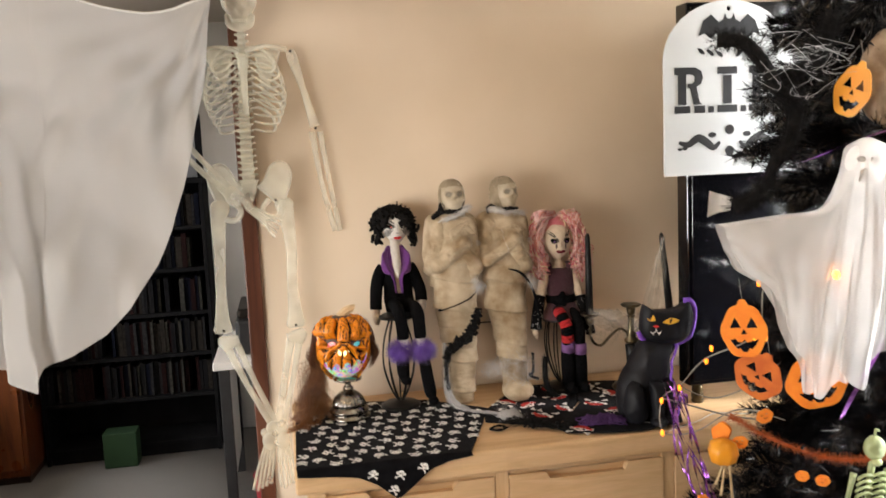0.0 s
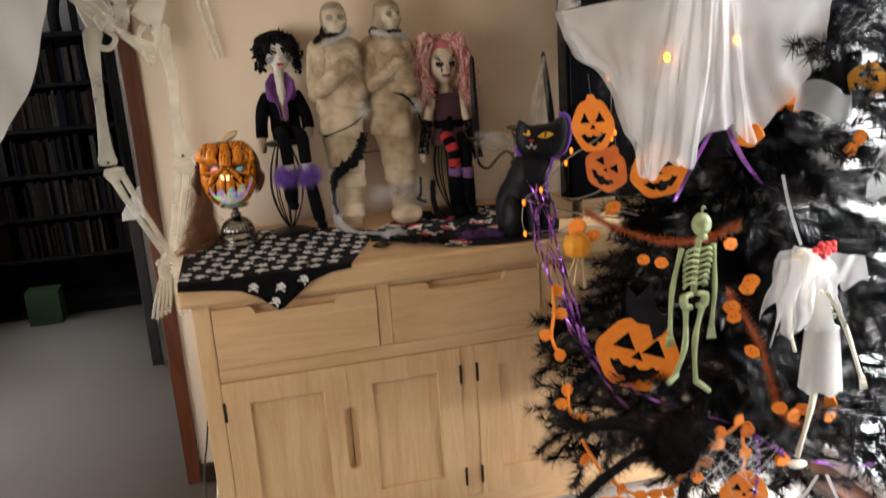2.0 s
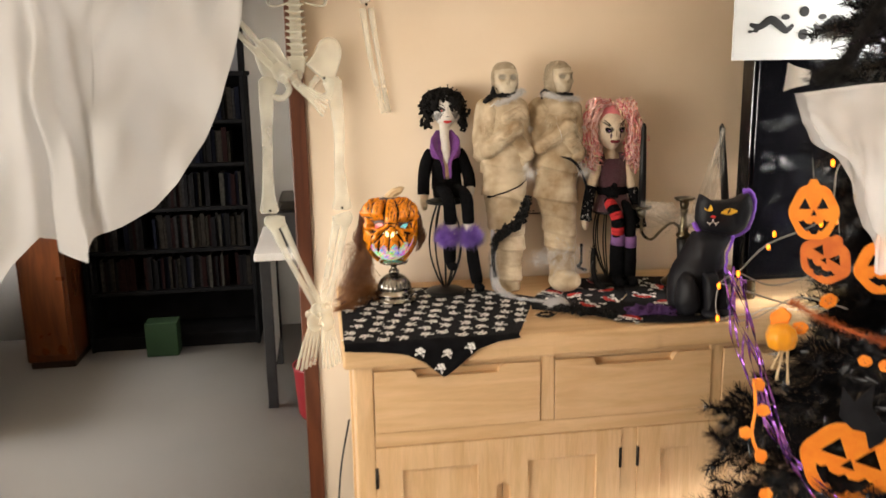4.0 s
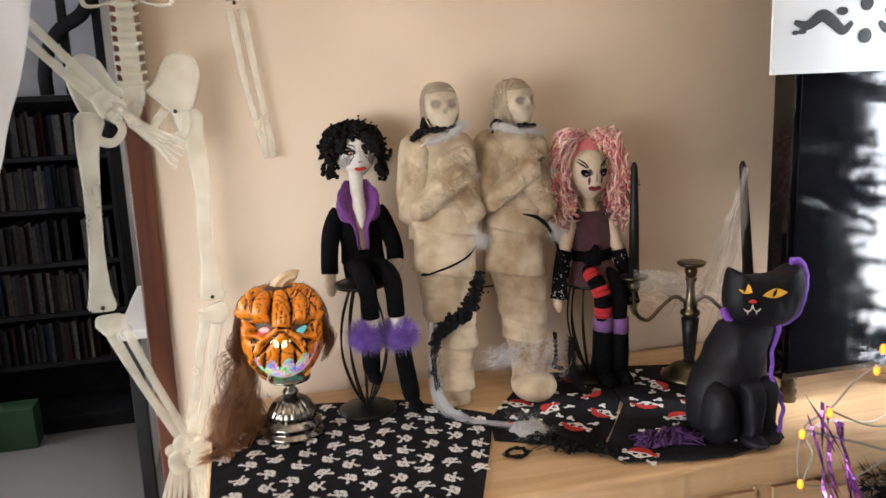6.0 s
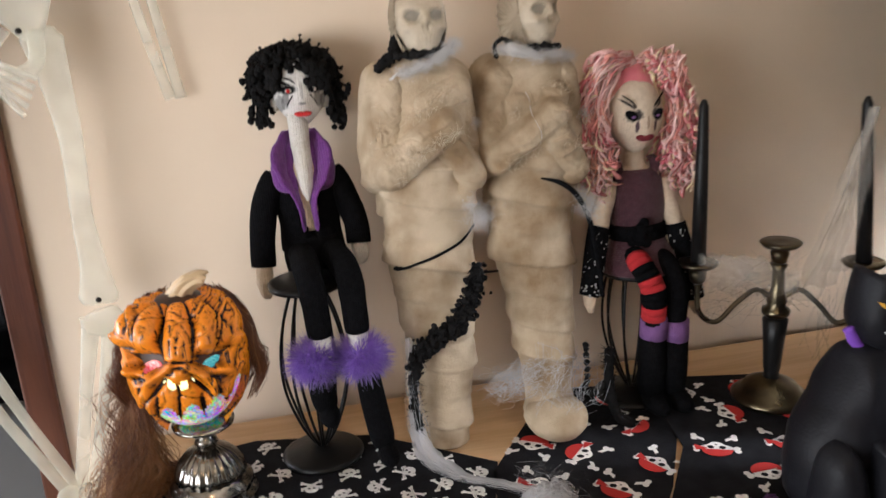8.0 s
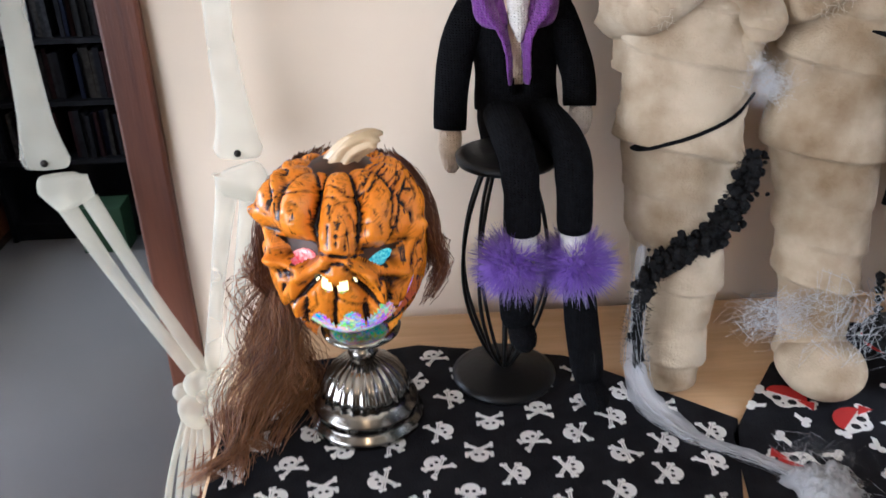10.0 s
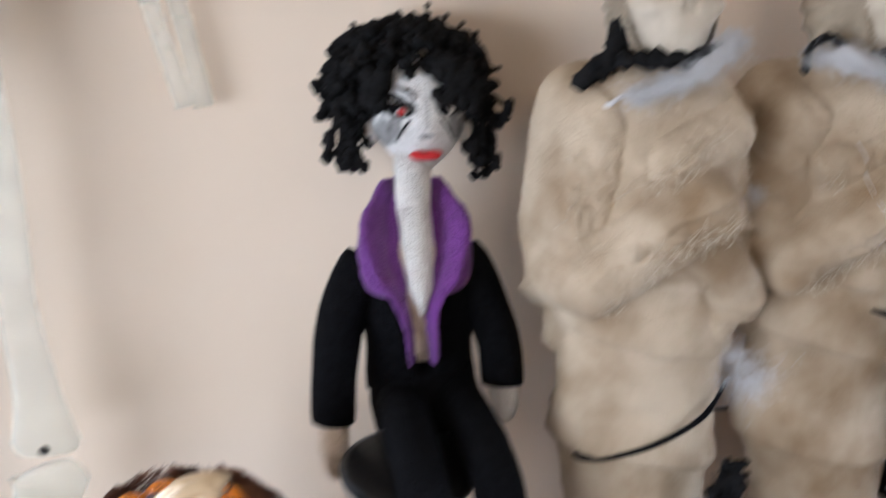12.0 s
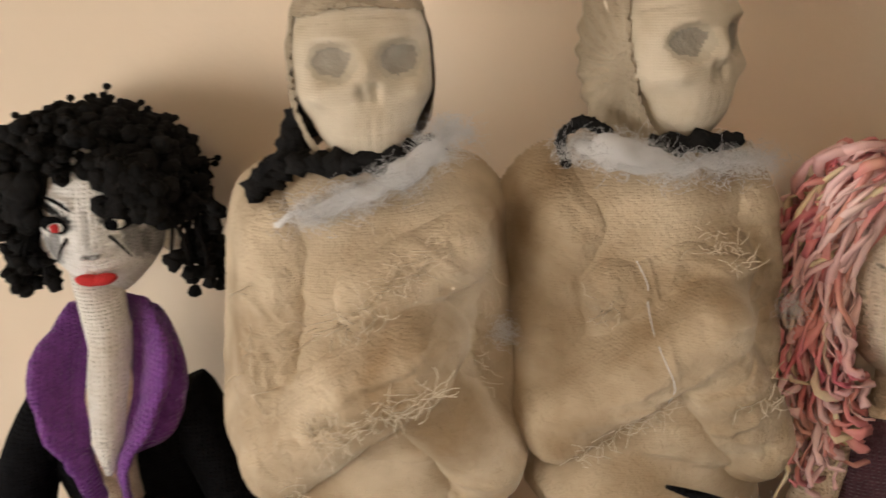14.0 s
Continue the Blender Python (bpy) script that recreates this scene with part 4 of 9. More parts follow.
    for j in range(nv + 1):
        row = []
        ph = -1.15 + (math.pi / 2 - 0.10 + 1.15) * j / nv
        for i in range(nu):
            a = 2 * math.pi * i / nu
            d = Vector((math.cos(a) * math.cos(ph), math.sin(a) * math.cos(ph), math.sin(ph)))
            x, zz, ah = flatmap(d)
            top = min(1.0, max(0.0, (zz - 0.30) / 0.25))
            rib = abs(math.sin(a * 5.5 + 0.9)) ** 0.45
            e = 0.010 * (rib - 0.85) * (top if ah > 0 else 0.8) + 0.004
            if ah > 0.0:
                # swollen lobes that run down from the crown and end in heavy rounded brows
                for mid, half, end in lobes:
                    q = (x - mid * (1 - 0.25 * max(0.0, zz - 0.3))) / half
                    if abs(q) < 1 and zz > end - 0.05:
                        cap = min(1.0, max(0.0, (zz - end + 0.05) / 0.16))
                        e += 0.0150 * (1 - q * q) ** 0.5 * math.sin(math.pi / 2 * cap) * (1 - 0.55 * min(1.0, max(0.0, (zz - end - 0.25) / 0.35))) * min(1.0, ah / 0.45)
                e -= 0.009 * math.exp(-((x + 0.48) / 0.24) ** 4 - ((zz - 0.03) / 0.12) ** 4) + 0.009 * math.exp(-((x - 0.44) / 0.22) ** 4 - ((zz - 0.06) / 0.11) ** 4)
                e += 0.011 * math.exp(-((x + 0.03) / 0.17) ** 2 - ((zz + 0.16) / 0.13) ** 2)
                fang = abs(math.sin(x * 9.0 + 0.4))
                e += 0.0065 * (fang ** 0.5 - 0.5) * math.exp(-((zz + 0.55) / 0.24) ** 4) * (1 if abs(x) < 0.72 else 0)
                for s0, s1, h, w in ridges:
                    e += h * math.exp(-(seg_dist(x, zz, s0, s1) / w) ** 2)
                for s0, s1, h, w in creases:
                    e -= h * math.exp(-(seg_dist(x, zz, s0, s1) / w) ** 2)
            q = Vector((d.x * 4.2, d.y * 4.2, d.z * 2.4))
            e -= 0.0016 * max(0.0, 0.10 - abs(noise.noise(q * 1.1))) / 0.10 + 0.0007 * max(0.0, 0.2 - abs(noise.noise(q * 4.5))) / 0.2
            zc = cz + H * d.z * (0.92 if d.z > 0 else 1.0)
            if ph > 1.1:
                zc -= 0.010 * ((ph - 1.1) / 0.4) ** 2
            rr = R * math.cos(ph) ** (0.64 if ph > 0 else 0.86)
            row.append(bm.verts.new((X + (rr + e) * math.cos(a), Y + (rr + e) * math.sin(a), zc + e * d.z)))
        g.append(row)

    def tri(p, a, b, c):
        return inside(p, [a, b, c])

    def hole(i, j):
        a, ph = 2 * math.pi * (i + 0.5) / nu, -1.15 + (math.pi / 2 - 0.10 + 1.15) * (j + 0.5) / nv
        x, zz, ah = flatmap(Vector((math.cos(a) * math.cos(ph), math.sin(a) * math.cos(ph), math.sin(ph))))
        if ah < -0.1:
            return False
        if zz < teeth(x) and abs(x) < 0.98:
            return True
        if tri((x, zz), (-0.76, 0.15), (-0.24, 0.00), (-0.52, -0.14)) or tri((x, zz), (0.20, 0.03), (0.66, 0.20), (0.50, -0.08)):
            return True
        return any(((x - nx + s * 0.25 * (zz + 0.3)) / 0.060) ** 2 + ((zz + 0.29) / 0.085) ** 2 < 1 for nx, s in ((-0.14, 1), (0.04, -1)))
    for j in range(nv):
        for i in range(nu):
            if not hole(i, j):
                bm.faces.new((g[j][i], g[j][(i + 1) % nu], g[j + 1][(i + 1) % nu], g[j + 1][i]))
    bmesh.ops.delete(bm, geom=[v for v in bm.verts if not v.link_faces], context="VERTS")
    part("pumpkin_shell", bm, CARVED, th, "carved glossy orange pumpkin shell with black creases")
    part("crown", lathe([(0.010, -0.004), (0.028, -0.002), (0.031, 0.002), (0.026, 0.006), (0.012, 0.007)], 44, (X, Y, cz + H * 0.825), flute=0.1, flutes=11), CREASE, th)
    st = bmesh.new()
    tube(curve([(X, Y, cz + 0.074), (X + 0.002, Y, cz + 0.087), (X + 0.012, Y - 0.004, cz + 0.102), (X + 0.028, Y - 0.008, cz + 0.110), (X + 0.035, Y - 0.009, cz + 0.108)], 4),
         [0.031, 0.027, 0.022, 0.0185, 0.0165, 0.0150, 0.0138, 0.0128, 0.012, 0.0115, 0.011, 0.0108, 0.0106, 0.0108, 0.0108, 0.0105, 0.0085], 28, st)
    for k, v in enumerate(st.verts):
        s = 0.0018 * (1 if k % 4 < 2 else -1) + 0.0015 * noise.noise(v.co * 90)
        v.co += (v.co - Vector((X + 0.012, Y - 0.003, v.co.z))).normalized() * s
    part("stem", st, STRAW, th, "straw-coloured ridged stem")

    def place(x, zz, deep):
        """A point at the face's own right and up, so far from the centre."""
        x, zz = x * math.cos(lean) + zz * math.sin(lean), -x * math.sin(lean) + zz * math.cos(lean)
        f = math.sqrt(max(0.02, 1 - x * x - zz * zz))
        up, fw = zz * math.cos(lift) + f * math.sin(lift), f * math.cos(lift) - zz * math.sin(lift)
        q = Vector((-x * math.sin(face) + fw * math.cos(face), x * math.cos(face) + fw * math.sin(face), up))
        return Vector((X + R * q.x * deep, Y + R * q.y * deep, cz + H * q.z * deep))
    part("eye", ball(place(-0.50, -0.10, 0.955), (0.016, 0.0018, 0.0085), 14, 8, turn=pose(0, 0, 0, 0, -25, -30)), REDGLASS, th, "lit red mosaic glass eye")
    part("eye", ball(place(0.48, -0.02, 0.955), (0.014, 0.0018, 0.007), 14, 8, turn=pose(0, 0, 0, 0, -20, 28)), CYANGLASS, th, "lit cyan mosaic glass eye")
    part("nose_light", ball(place(-0.05, -0.29, 0.96), (0.019, 0.004, 0.0115), 16, 8, turn=pose(0, 0, 0, 0, 0, -8)), HOTGLASS, th, "bright lamp light in the nostrils")
    # fibre hair: a dark mass round the back, a long wavy tangle trailing to the cloth
    rnd = random.Random(3)
    for m, count, tail in ((BROWNHAIR, 700, 0), (HAIRLIGHT, 420, 1)):
        hair = bmesh.new()
        for _ in range(count if not tail else 120):
            a = math.radians(rnd.uniform(-14, 192))
            w = rnd.uniform(1.04, 1.22)
            c = []
            for k in range(7):
                ph = 1.0 - k * rnd.uniform(0.22, 0.30)
                aa = a + 0.10 * math.sin(k * 1.1 + a * 9)
                hug = w + 0.06 * math.sin(k + a * 13) + (0.22 if k > 4 else 0)
                c.append((X + R * hug * math.cos(ph) ** 0.8 * math.cos(aa), Y + 0.012 + R * hug * math.cos(ph) ** 0.8 * math.sin(aa), cz + H * math.sin(ph) + rnd.gauss(0, 0.002)))
            tube(curve(c, 2), 0.00042, 3, hair)
        for _ in range(150 if not tail else count):
            lk = int(rnd.random() * 9)
            ph = lk * 2.3
            p0 = Vector((X - R * 0.98 + rnd.gauss(0, 0.006), Y + 0.018 + 0.03 * rnd.random(), cz - 0.02 + rnd.uniform(-0.03, 0.035)))
            p1 = Vector((X - R * 1.05 + 0.010 * math.sin(ph), Y + 0.004 * lk, cz - 0.085)) + Vector((rnd.gauss(0, 0.007), rnd.gauss(0, 0.007), rnd.gauss(0, 0.01)))
            p2 = Vector((X - R * 1.0 - 0.040 - 0.022 * math.sin(ph * 1.7) + 0.05 * tail * rnd.random(), Y - 0.01 + 0.012 * lk, TOP + 0.055)) + Vector((rnd.gauss(0, 0.010), rnd.gauss(0, 0.01), rnd.gauss(0, 0.012)))
            p3 = Vector((X - 0.158 + 0.014 * lk + rnd.gauss(0, 0.006), Y - 0.10 + 0.020 * ((lk * 5) % 9) + rnd.gauss(0, 0.008), TOP + 0.007 + abs(rnd.gauss(0, 0.006))))
            c = curve([p0, p1, p2, p3], 6)
            tube([q + Vector((0.0075 * math.sin(k * 0.9 + ph), 0.005 * math.cos(k * 0.7 + ph * 2), 0)) * (k / 9) for k, q in enumerate(c)], 0.00036, 3, hair)
        for _ in range(30):
            p0 = Vector((X - R * 1.0, Y + 0.03, cz - 0.04))
            p1 = p0 + Vector((-rnd.uniform(0.02, 0.06), rnd.uniform(-0.02, 0.02), -rnd.uniform(0.0, 0.07)))
            p2 = p1 + Vector((rnd.uniform(-0.01, 0.05), rnd.uniform(-0.01, 0.01), -rnd.uniform(0.02, 0.07)))
            tube(curve([p0, p1, p2, p2 + Vector((0.02, 0, -0.03))], 5), 0.0004, 3, hair)
        part("hair", hair, m, th, "tangled brown fibre hair" if not tail else "light auburn wisps of fibre hair")
    return th


pumpkin_lamp()


def wire_stand(X, Y, seat, label):
    th = root("doll_stand", X, Y, TOP + 0.003, label, "stand")
    z = TOP + 0.004
    part("base", lathe([(0.058, 0), (0.060, 0.004), (0.052, 0.009), (0.020, 0.014), (0.008, 0.018)], 36, (X, Y, z)), BLACKIRON, th)
    part("seat", lathe([(0.040, seat - 0.008 - z), (0.052, seat - 0.006 - z), (0.053, seat - z), (0.046, seat + 0.003 - z)], 32, (X, Y, z)), BLACKIRON, th)
    for k in range(10):
        a = 2 * math.pi * k / 10 + 0.2
        pts = [(0.006, 0.015), (0.026, 0.05), (0.044, 0.105), (0.048, 0.155), (0.040, 0.21), (0.022, seat - z - 0.008)]
        part("wire", tube(curve([(X + r * math.cos(a), Y + r * math.sin(a), z + h) for r, h in pts], 4), 0.0021, 6), BLACKIRON, th)
    return th


wire_stand(0.297, 2.352, 1.138, "black iron wire cage stand that the black-haired doll sits on")
wire_stand(0.805, 2.375, 1.085, "black iron wire cage stand that the pink-haired doll sits on")


def pillow(outline, front, back, n=3, rings=10, power=2.6):
    """A stuffed shape, sewn round an outline (x, z): it swells towards -y by front and +y by back."""
    o = [(p.x, p.z) for p in curve([(x, 0, z) for x, z in outline + outline[:1]], n)][:-1]
    cx, cz = sum(p[0] for p in o) / len(o), sum(p[1] for p in o) / len(o)
    bm = bmesh.new()
    rim = [bm.verts.new((x, 0, z)) for x, z in o]
    for depth in (-front, back):
        last = rim
        for k in range(1, rings):
            t = 1 - k / rings
            ring = [bm.verts.new((cx + (x - cx) * t, depth * math.sqrt(1 - t ** power), cz + (z - cz) * t)) for x, z in o]
            for i in range(len(o)):
                bm.faces.new((last[i - 1], last[i], ring[i], ring[i - 1]))
            last = ring
        m = bm.verts.new((cx, depth, cz))
        for i in range(len(o)):
            bm.faces.new((last[i - 1], last[i], m))
    return bm


def doll_black():
    rnd = random.Random(11)
    X = 0.309
    P = []
    head = ball((X, 2.402, 1.392), (0.037, 0.036, 0.049), 28, 20)
    for v in head.verts:                                  # narrow chin, long nose
        t = max(0.0, (1.385 - v.co.z) / 0.042)
        v.co.x = X + (v.co.x - X) * (1 - 0.42 * t * t)
        if v.co.y < 2.385:
            v.co.y -= 0.006 * math.exp(-((v.co.x - X) / 0.007) ** 2 - ((v.co.z - 1.386) / 0.016) ** 2)
    P.append((head, PALEFACE))
    for s in (-1, 1):
        P.append((ball((X + s * 0.036, 2.405, 1.376), (0.007, 0.006, 0.010), 10, 8), WHITEKNIT))
        P.append((ball((X + s * 0.0175, 2.371, 1.398), (0.0120, 0.003, 0.0050), 12, 8, turn=pose(0, 0, 0, 0, s * -12, s * 14)), BLACKKNIT))
        P.append((ball((X + s * 0.0165, 2.3688, 1.3975), (0.0055, 0.0024, 0.0030), 10, 8), WHITEKNIT))
        P.append((ball((X + s * 0.0165 - 0.001, 2.3672, 1.3975), (0.0030, 0.002, 0.0028), 8, 6), LIPRED if s < 0 else BLACKKNIT))
        P.append((tube(curve([(X + s * 0.007, 2.3668, 1.4065), (X + s * 0.014, 2.368, 1.4125), (X + s * 0.026, 2.3765, 1.4155)], 4), [0.0004, 0.0007, 0.0010, 0.0012, 0.0012, 0.0011, 0.0009, 0.0006, 0.0003], 6), BLACKKNIT))
        P.append((tube(curve([(X + s * 0.012, 2.367, 1.391), (X + s * 0.017, 2.368, 1.384), (X + s * 0.021, 2.371, 1.376)], 3), [0.0011, 0.001, 0.0009, 0.0008, 0.0007, 0.0006, 0.0005], 5), BLACKKNIT))
        for k in range(9):
            x0, z0 = 0.011 + 0.0018 * k, 1.392 - 0.0004 * k
            ln = rnd.uniform(0.007, 0.020)
            x1 = x0 + rnd.uniform(-0.001, 0.003)
            P.append((tube([(X + s * x0, 2.3672 + 22 * x0 * x0, z0), (X + s * x1, 2.3680 + 22 * x1 * x1 + 0.0022 * (ln / 0.02), z0 - ln)], [0.0008, 0.0003], 4), GREYSHADE if k % 3 else BLACKKNIT))
        for k in range(6):
            x0 = 0.010 + 0.003 * k
            P.append((tube([(X + s * x0, 2.3666 + 20 * x0 * x0, 1.4015), (X + s * (x0 + 0.003), 2.3676 + 21 * x0 * x0, 1.4075 + 0.0008 * k)], [0.0007, 0.0002], 4), BLACKKNIT))
        P.append((ball((X + s * 0.0035, 2.3625, 1.3795), (0.002, 0.0015, 0.0012), 8, 6), GREYSHADE))
    P.append((merge(ball((X - 0.004, 2.3665, 1.3645), (0.0085, 0.0042, 0.0036), 12, 8, turn=pose(0, 0, 0, 0, 8, 0)), ball((X + 0.004, 2.3665, 1.3645), (0.0085, 0.0042, 0.0036), 12, 8, turn=pose(0, 0, 0, 0, -8, 0))), LIPRED))
    faces = len(P)
    P.append((tube([(X, 2.412, 1.365), (X + 0.001, 2.416, 1.31), (X + 0.002, 2.416, 1.27)], [0.0150, 0.0135, 0.016], 18), WHITEKNIT))
    P.append((tube([(X + 0.002, 2.416, 1.335), (X + 0.002, 2.402, 1.295), (X + 0.003, 2.389, 1.262), (X + 0.004, 2.384, 1.244)], [0.0110, 0.0130, 0.0095, 0.002], 16), WHITEKNIT))
    P.append((loft([(X + 0.003, 2.412, 1.195, 0.020, 0.014), (X + 0.003, 2.412, 1.24, 0.022, 0.020), (X + 0.002, 2.413, 1.285, 0.019, 0.021), (X + 0.002, 2.418, 1.300, 0.012, 0.014)]), SKINKNIT))
    # jacket, open down the front
    jk = loft([(X + 0.005, 2.421, 1.163, 0.046, 0.030), (X + 0.005, 2.422, 1.20, 0.044, 0.030), (X + 0.004, 2.423, 1.245, 0.046, 0.030), (X + 0.003, 2.424, 1.28, 0.043, 0.025), (X + 0.002, 2.426, 1.298, 0.024, 0.016)], 40, rough=0.003)
    for v in list(jk.verts):
        if v.co.y < 2.41 and abs(v.co.x - X - 0.004) < 0.004 + 0.016 * (v.co.z - 1.19) / 0.1:
            v.co.y += 0.022
    P.append((jk, BLACKKNIT))
    for s in (-1, 1):
        pts = [(X + s * 0.004, 2.436, 1.328), (X + s * 0.018, 2.426, 1.327), (X + s * 0.030, 2.408, 1.303), (X + s * 0.026, 2.392, 1.276), (X + s * 0.013, 2.386, 1.254), (X + s * 0.009 + 0.002, 2.386, 1.232), (X + s * 0.009 + 0.003, 2.386, 1.212), (X + s * 0.008 + 0.003, 2.389, 1.198)]
        P.append((tube(curve(pts, 4), [0.010] * 4 + [0.015] * 3 + [0.0195, 0.021, 0.0205, 0.0195] + [0.015] * 3 + [0.0125, 0.0105, 0.0115] + [0.009] * 3 + [0.0075, 0.0085, 0.007, 0.008, 0.0065, 0.0075, 0.0055, 0.006, 0.003], 10, flat=0.34), PURPLEKNIT))
    for s in (-1, 1):                                     # broad lapels lying on the shoulders
        lap = pillow([(0.010 * s, 1.332), (0.026 * s, 1.330), (0.040 * s, 1.308), (0.046 * s, 1.284), (0.040 * s, 1.262), (0.024 * s, 1.256), (0.010 * s, 1.258), (0.0125 * s, 1.292)][::s], 0.006, 0.006, 4, 6)
        for v in lap.verts:
            v.co = Vector((X + 0.002 + v.co.x, 2.386 + v.co.y + 0.55 * (v.co.z - 1.256) ** 1.0 + 5.0 * v.co.x ** 2, v.co.z))
        P.append((lap, PURPLEKNIT))
    P.append((tube(curve([(X - 0.036, 2.425, 1.278), (X - 0.056, 2.415, 1.235), (X - 0.066, 2.400, 1.19), (X - 0.070, 2.392, 1.150)], 4), [0.016, 0.019, 0.020, 0.020, 0.0195, 0.019, 0.019, 0.0185, 0.018, 0.018, 0.018, 0.018, 0.0175], 16), BLACKKNIT))
    P.append((tube(curve([(X - 0.070, 2.390, 1.152), (X - 0.071, 2.384, 1.13), (X - 0.069, 2.380, 1.105)], 4), [0.011, 0.012, 0.0125, 0.0125, 0.012, 0.011, 0.010, 0.008, 0.004], 12), SKINKNIT))
    P.append((tube(curve([(X + 0.041, 2.425, 1.278), (X + 0.060, 2.418, 1.235), (X + 0.070, 2.408, 1.20), (X + 0.070, 2.398, 1.168)], 4), [0.016, 0.019, 0.020, 0.020, 0.0195, 0.019, 0.019, 0.0185, 0.018, 0.018, 0.018, 0.018, 0.0175], 16), BLACKKNIT))
    P.append((tube(curve([(X + 0.070, 2.396, 1.170), (X + 0.071, 2.392, 1.155), (X + 0.069, 2.39, 1.137)], 4), [0.011, 0.012, 0.0125, 0.0125, 0.012, 0.011, 0.010, 0.008, 0.004], 12), WHITEKNIT))
    # trousers, socks, pompons, boots
    P.append((loft([(X + 0.008, 2.405, 1.132, 0.044, 0.036), (X + 0.007, 2.412, 1.155, 0.046, 0.036), (X + 0.006, 2.418, 1.185, 0.040, 0.028)]), BLACKKNIT))
    for hx, kx, fx in ((X - 0.014, X - 0.014, X - 0.008), (X + 0.030, X + 0.038, X + 0.042)):
        P.append((tube(curve([(hx, 2.405, 1.160), (kx, 2.300, 1.158), (kx + (fx - kx) * 0.5, 2.276, 1.125), (fx, 2.276, 1.082)], 4), [0.020] * 4 + [0.0185] * 4 + [0.0175] * 4 + [0.0165], 16), BLACKKNIT))
        P.append((tube([(fx, 2.276, 1.086), (fx + 0.001, 2.276, 1.05)], 0.0135, 14), WHITEKNIT))
    for px, pz, end in ((X - 0.018, 1.046, (X - 0.008, 2.300, 0.965)), (X + 0.046, 1.042, (X + 0.066, 2.272, 0.905))):
        P.append((fuzz(ball((px, 2.276, pz), (0.023, 0.022, 0.020), 12, 8), (px, 2.276, pz), (0.022, 0.021, 0.019), 1700, 0.026, 0.0008, rnd), PURPLEFUR))
        P.append((tube(curve([(px + 0.002, 2.278, pz), ((px + end[0]) / 2, 2.280, (pz + end[2]) / 2), end], 4), [0.016, 0.0165, 0.017, 0.0175, 0.018, 0.018, 0.018, 0.0175, 0.015], 14), BLACKKNIT))
        P.append((ball((end[0] + 0.003, end[1] - 0.016, end[2] - 0.008), (0.015, 0.030, 0.013), 14, 10), BLACKKNIT))
    # curly hair with loose bobbles
    hair = ball((X - 0.002, 2.418, 1.412), (0.053, 0.042, 0.037), 22, 14, rough=0.012, freq=60)
    for _ in range(1100):
        a, b = rnd.uniform(0, 2 * math.pi), rnd.uniform(-0.55, 1.5)
        d = Vector((math.cos(a) * math.cos(b), math.sin(a) * math.cos(b), math.sin(b)))
        if d.y < -0.55 and d.z < 0.30 and abs(d.x) < 0.62:
            continue
        c = Vector((X - 0.007, 2.416, 1.410)) + Vector((d.x * 0.060, d.y * 0.045, d.z * 0.043)) * rnd.uniform(0.86, 1.16)
        q = rnd.uniform(0.0028, 0.0068)
        ball(c, (q, q, q * 0.8), 7, 5, hair, rough=0.4 * q, freq=260)
        if rnd.random() < 0.10:
            e = c + d * rnd.uniform(0.004, 0.012)
            tube([c, e], 0.0009, 3, hair)
            ball(e, (0.0028, 0.0028, 0.0022), 5, 4, hair)
    for _ in range(46):
        s = rnd.choice((-1, 1))
        x0 = X + s * rnd.uniform(0.036, 0.060)
        y0, z0 = rnd.uniform(2.385, 2.43), rnd.uniform(1.385, 1.41)
        L = rnd.uniform(0.012, 0.05)
        x1 = x0 + s * rnd.uniform(-0.008, 0.014)
        tube([(x0, y0, z0), ((x0 + x1) / 2 + 0.003 * s, y0, z0 - L * 0.5), (x1, y0, z0 - L)], 0.0012, 4, hair)
        for k in range(3):
            ball((x1 + rnd.gauss(0, 0.0025), y0 + rnd.gauss(0, 0.002), z0 - L + rnd.gauss(0.003, 0.004)), (0.0050, 0.0045, 0.0042), 6, 4, hair, rough=0.0025, freq=260)
    for _ in range(64):                                    # fringe, heavier over one eye
        x0 = X + rnd.choice((rnd.uniform(-0.042, -0.030), rnd.uniform(0.010, 0.040), rnd.uniform(0.014, 0.040)))
        ball((x0, 2.376 - 0.006 * math.cos((x0 - X) * 40), 1.422 + rnd.uniform(-0.013, 0.014) - abs(x0 - X) * 0.30), (0.007, 0.006, 0.007), 6, 4, hair, rough=0.003, freq=200)
    P.append((hair, BLACKFUR))
    for i, (bm, _) in enumerate(P):
        fore = 0.0 if i < faces or i == len(P) - 1 else 0.024
        for v in bm.verts:
            k = min(1.0, max(0.0, (v.co.z - 1.13) / 0.20))
            n = min(1.0, max(0.0, (v.co.z - 1.14) / 0.10))
            v.co += Vector((0.004 + 0.008 * k - 0.30 * fore * n, 0.012 + 0.043 * k - fore * n, -0.006 * k))
    solid("doll", P, "hand-knitted doll with curly black hair, white face and black jacket", "doll")


doll_black()


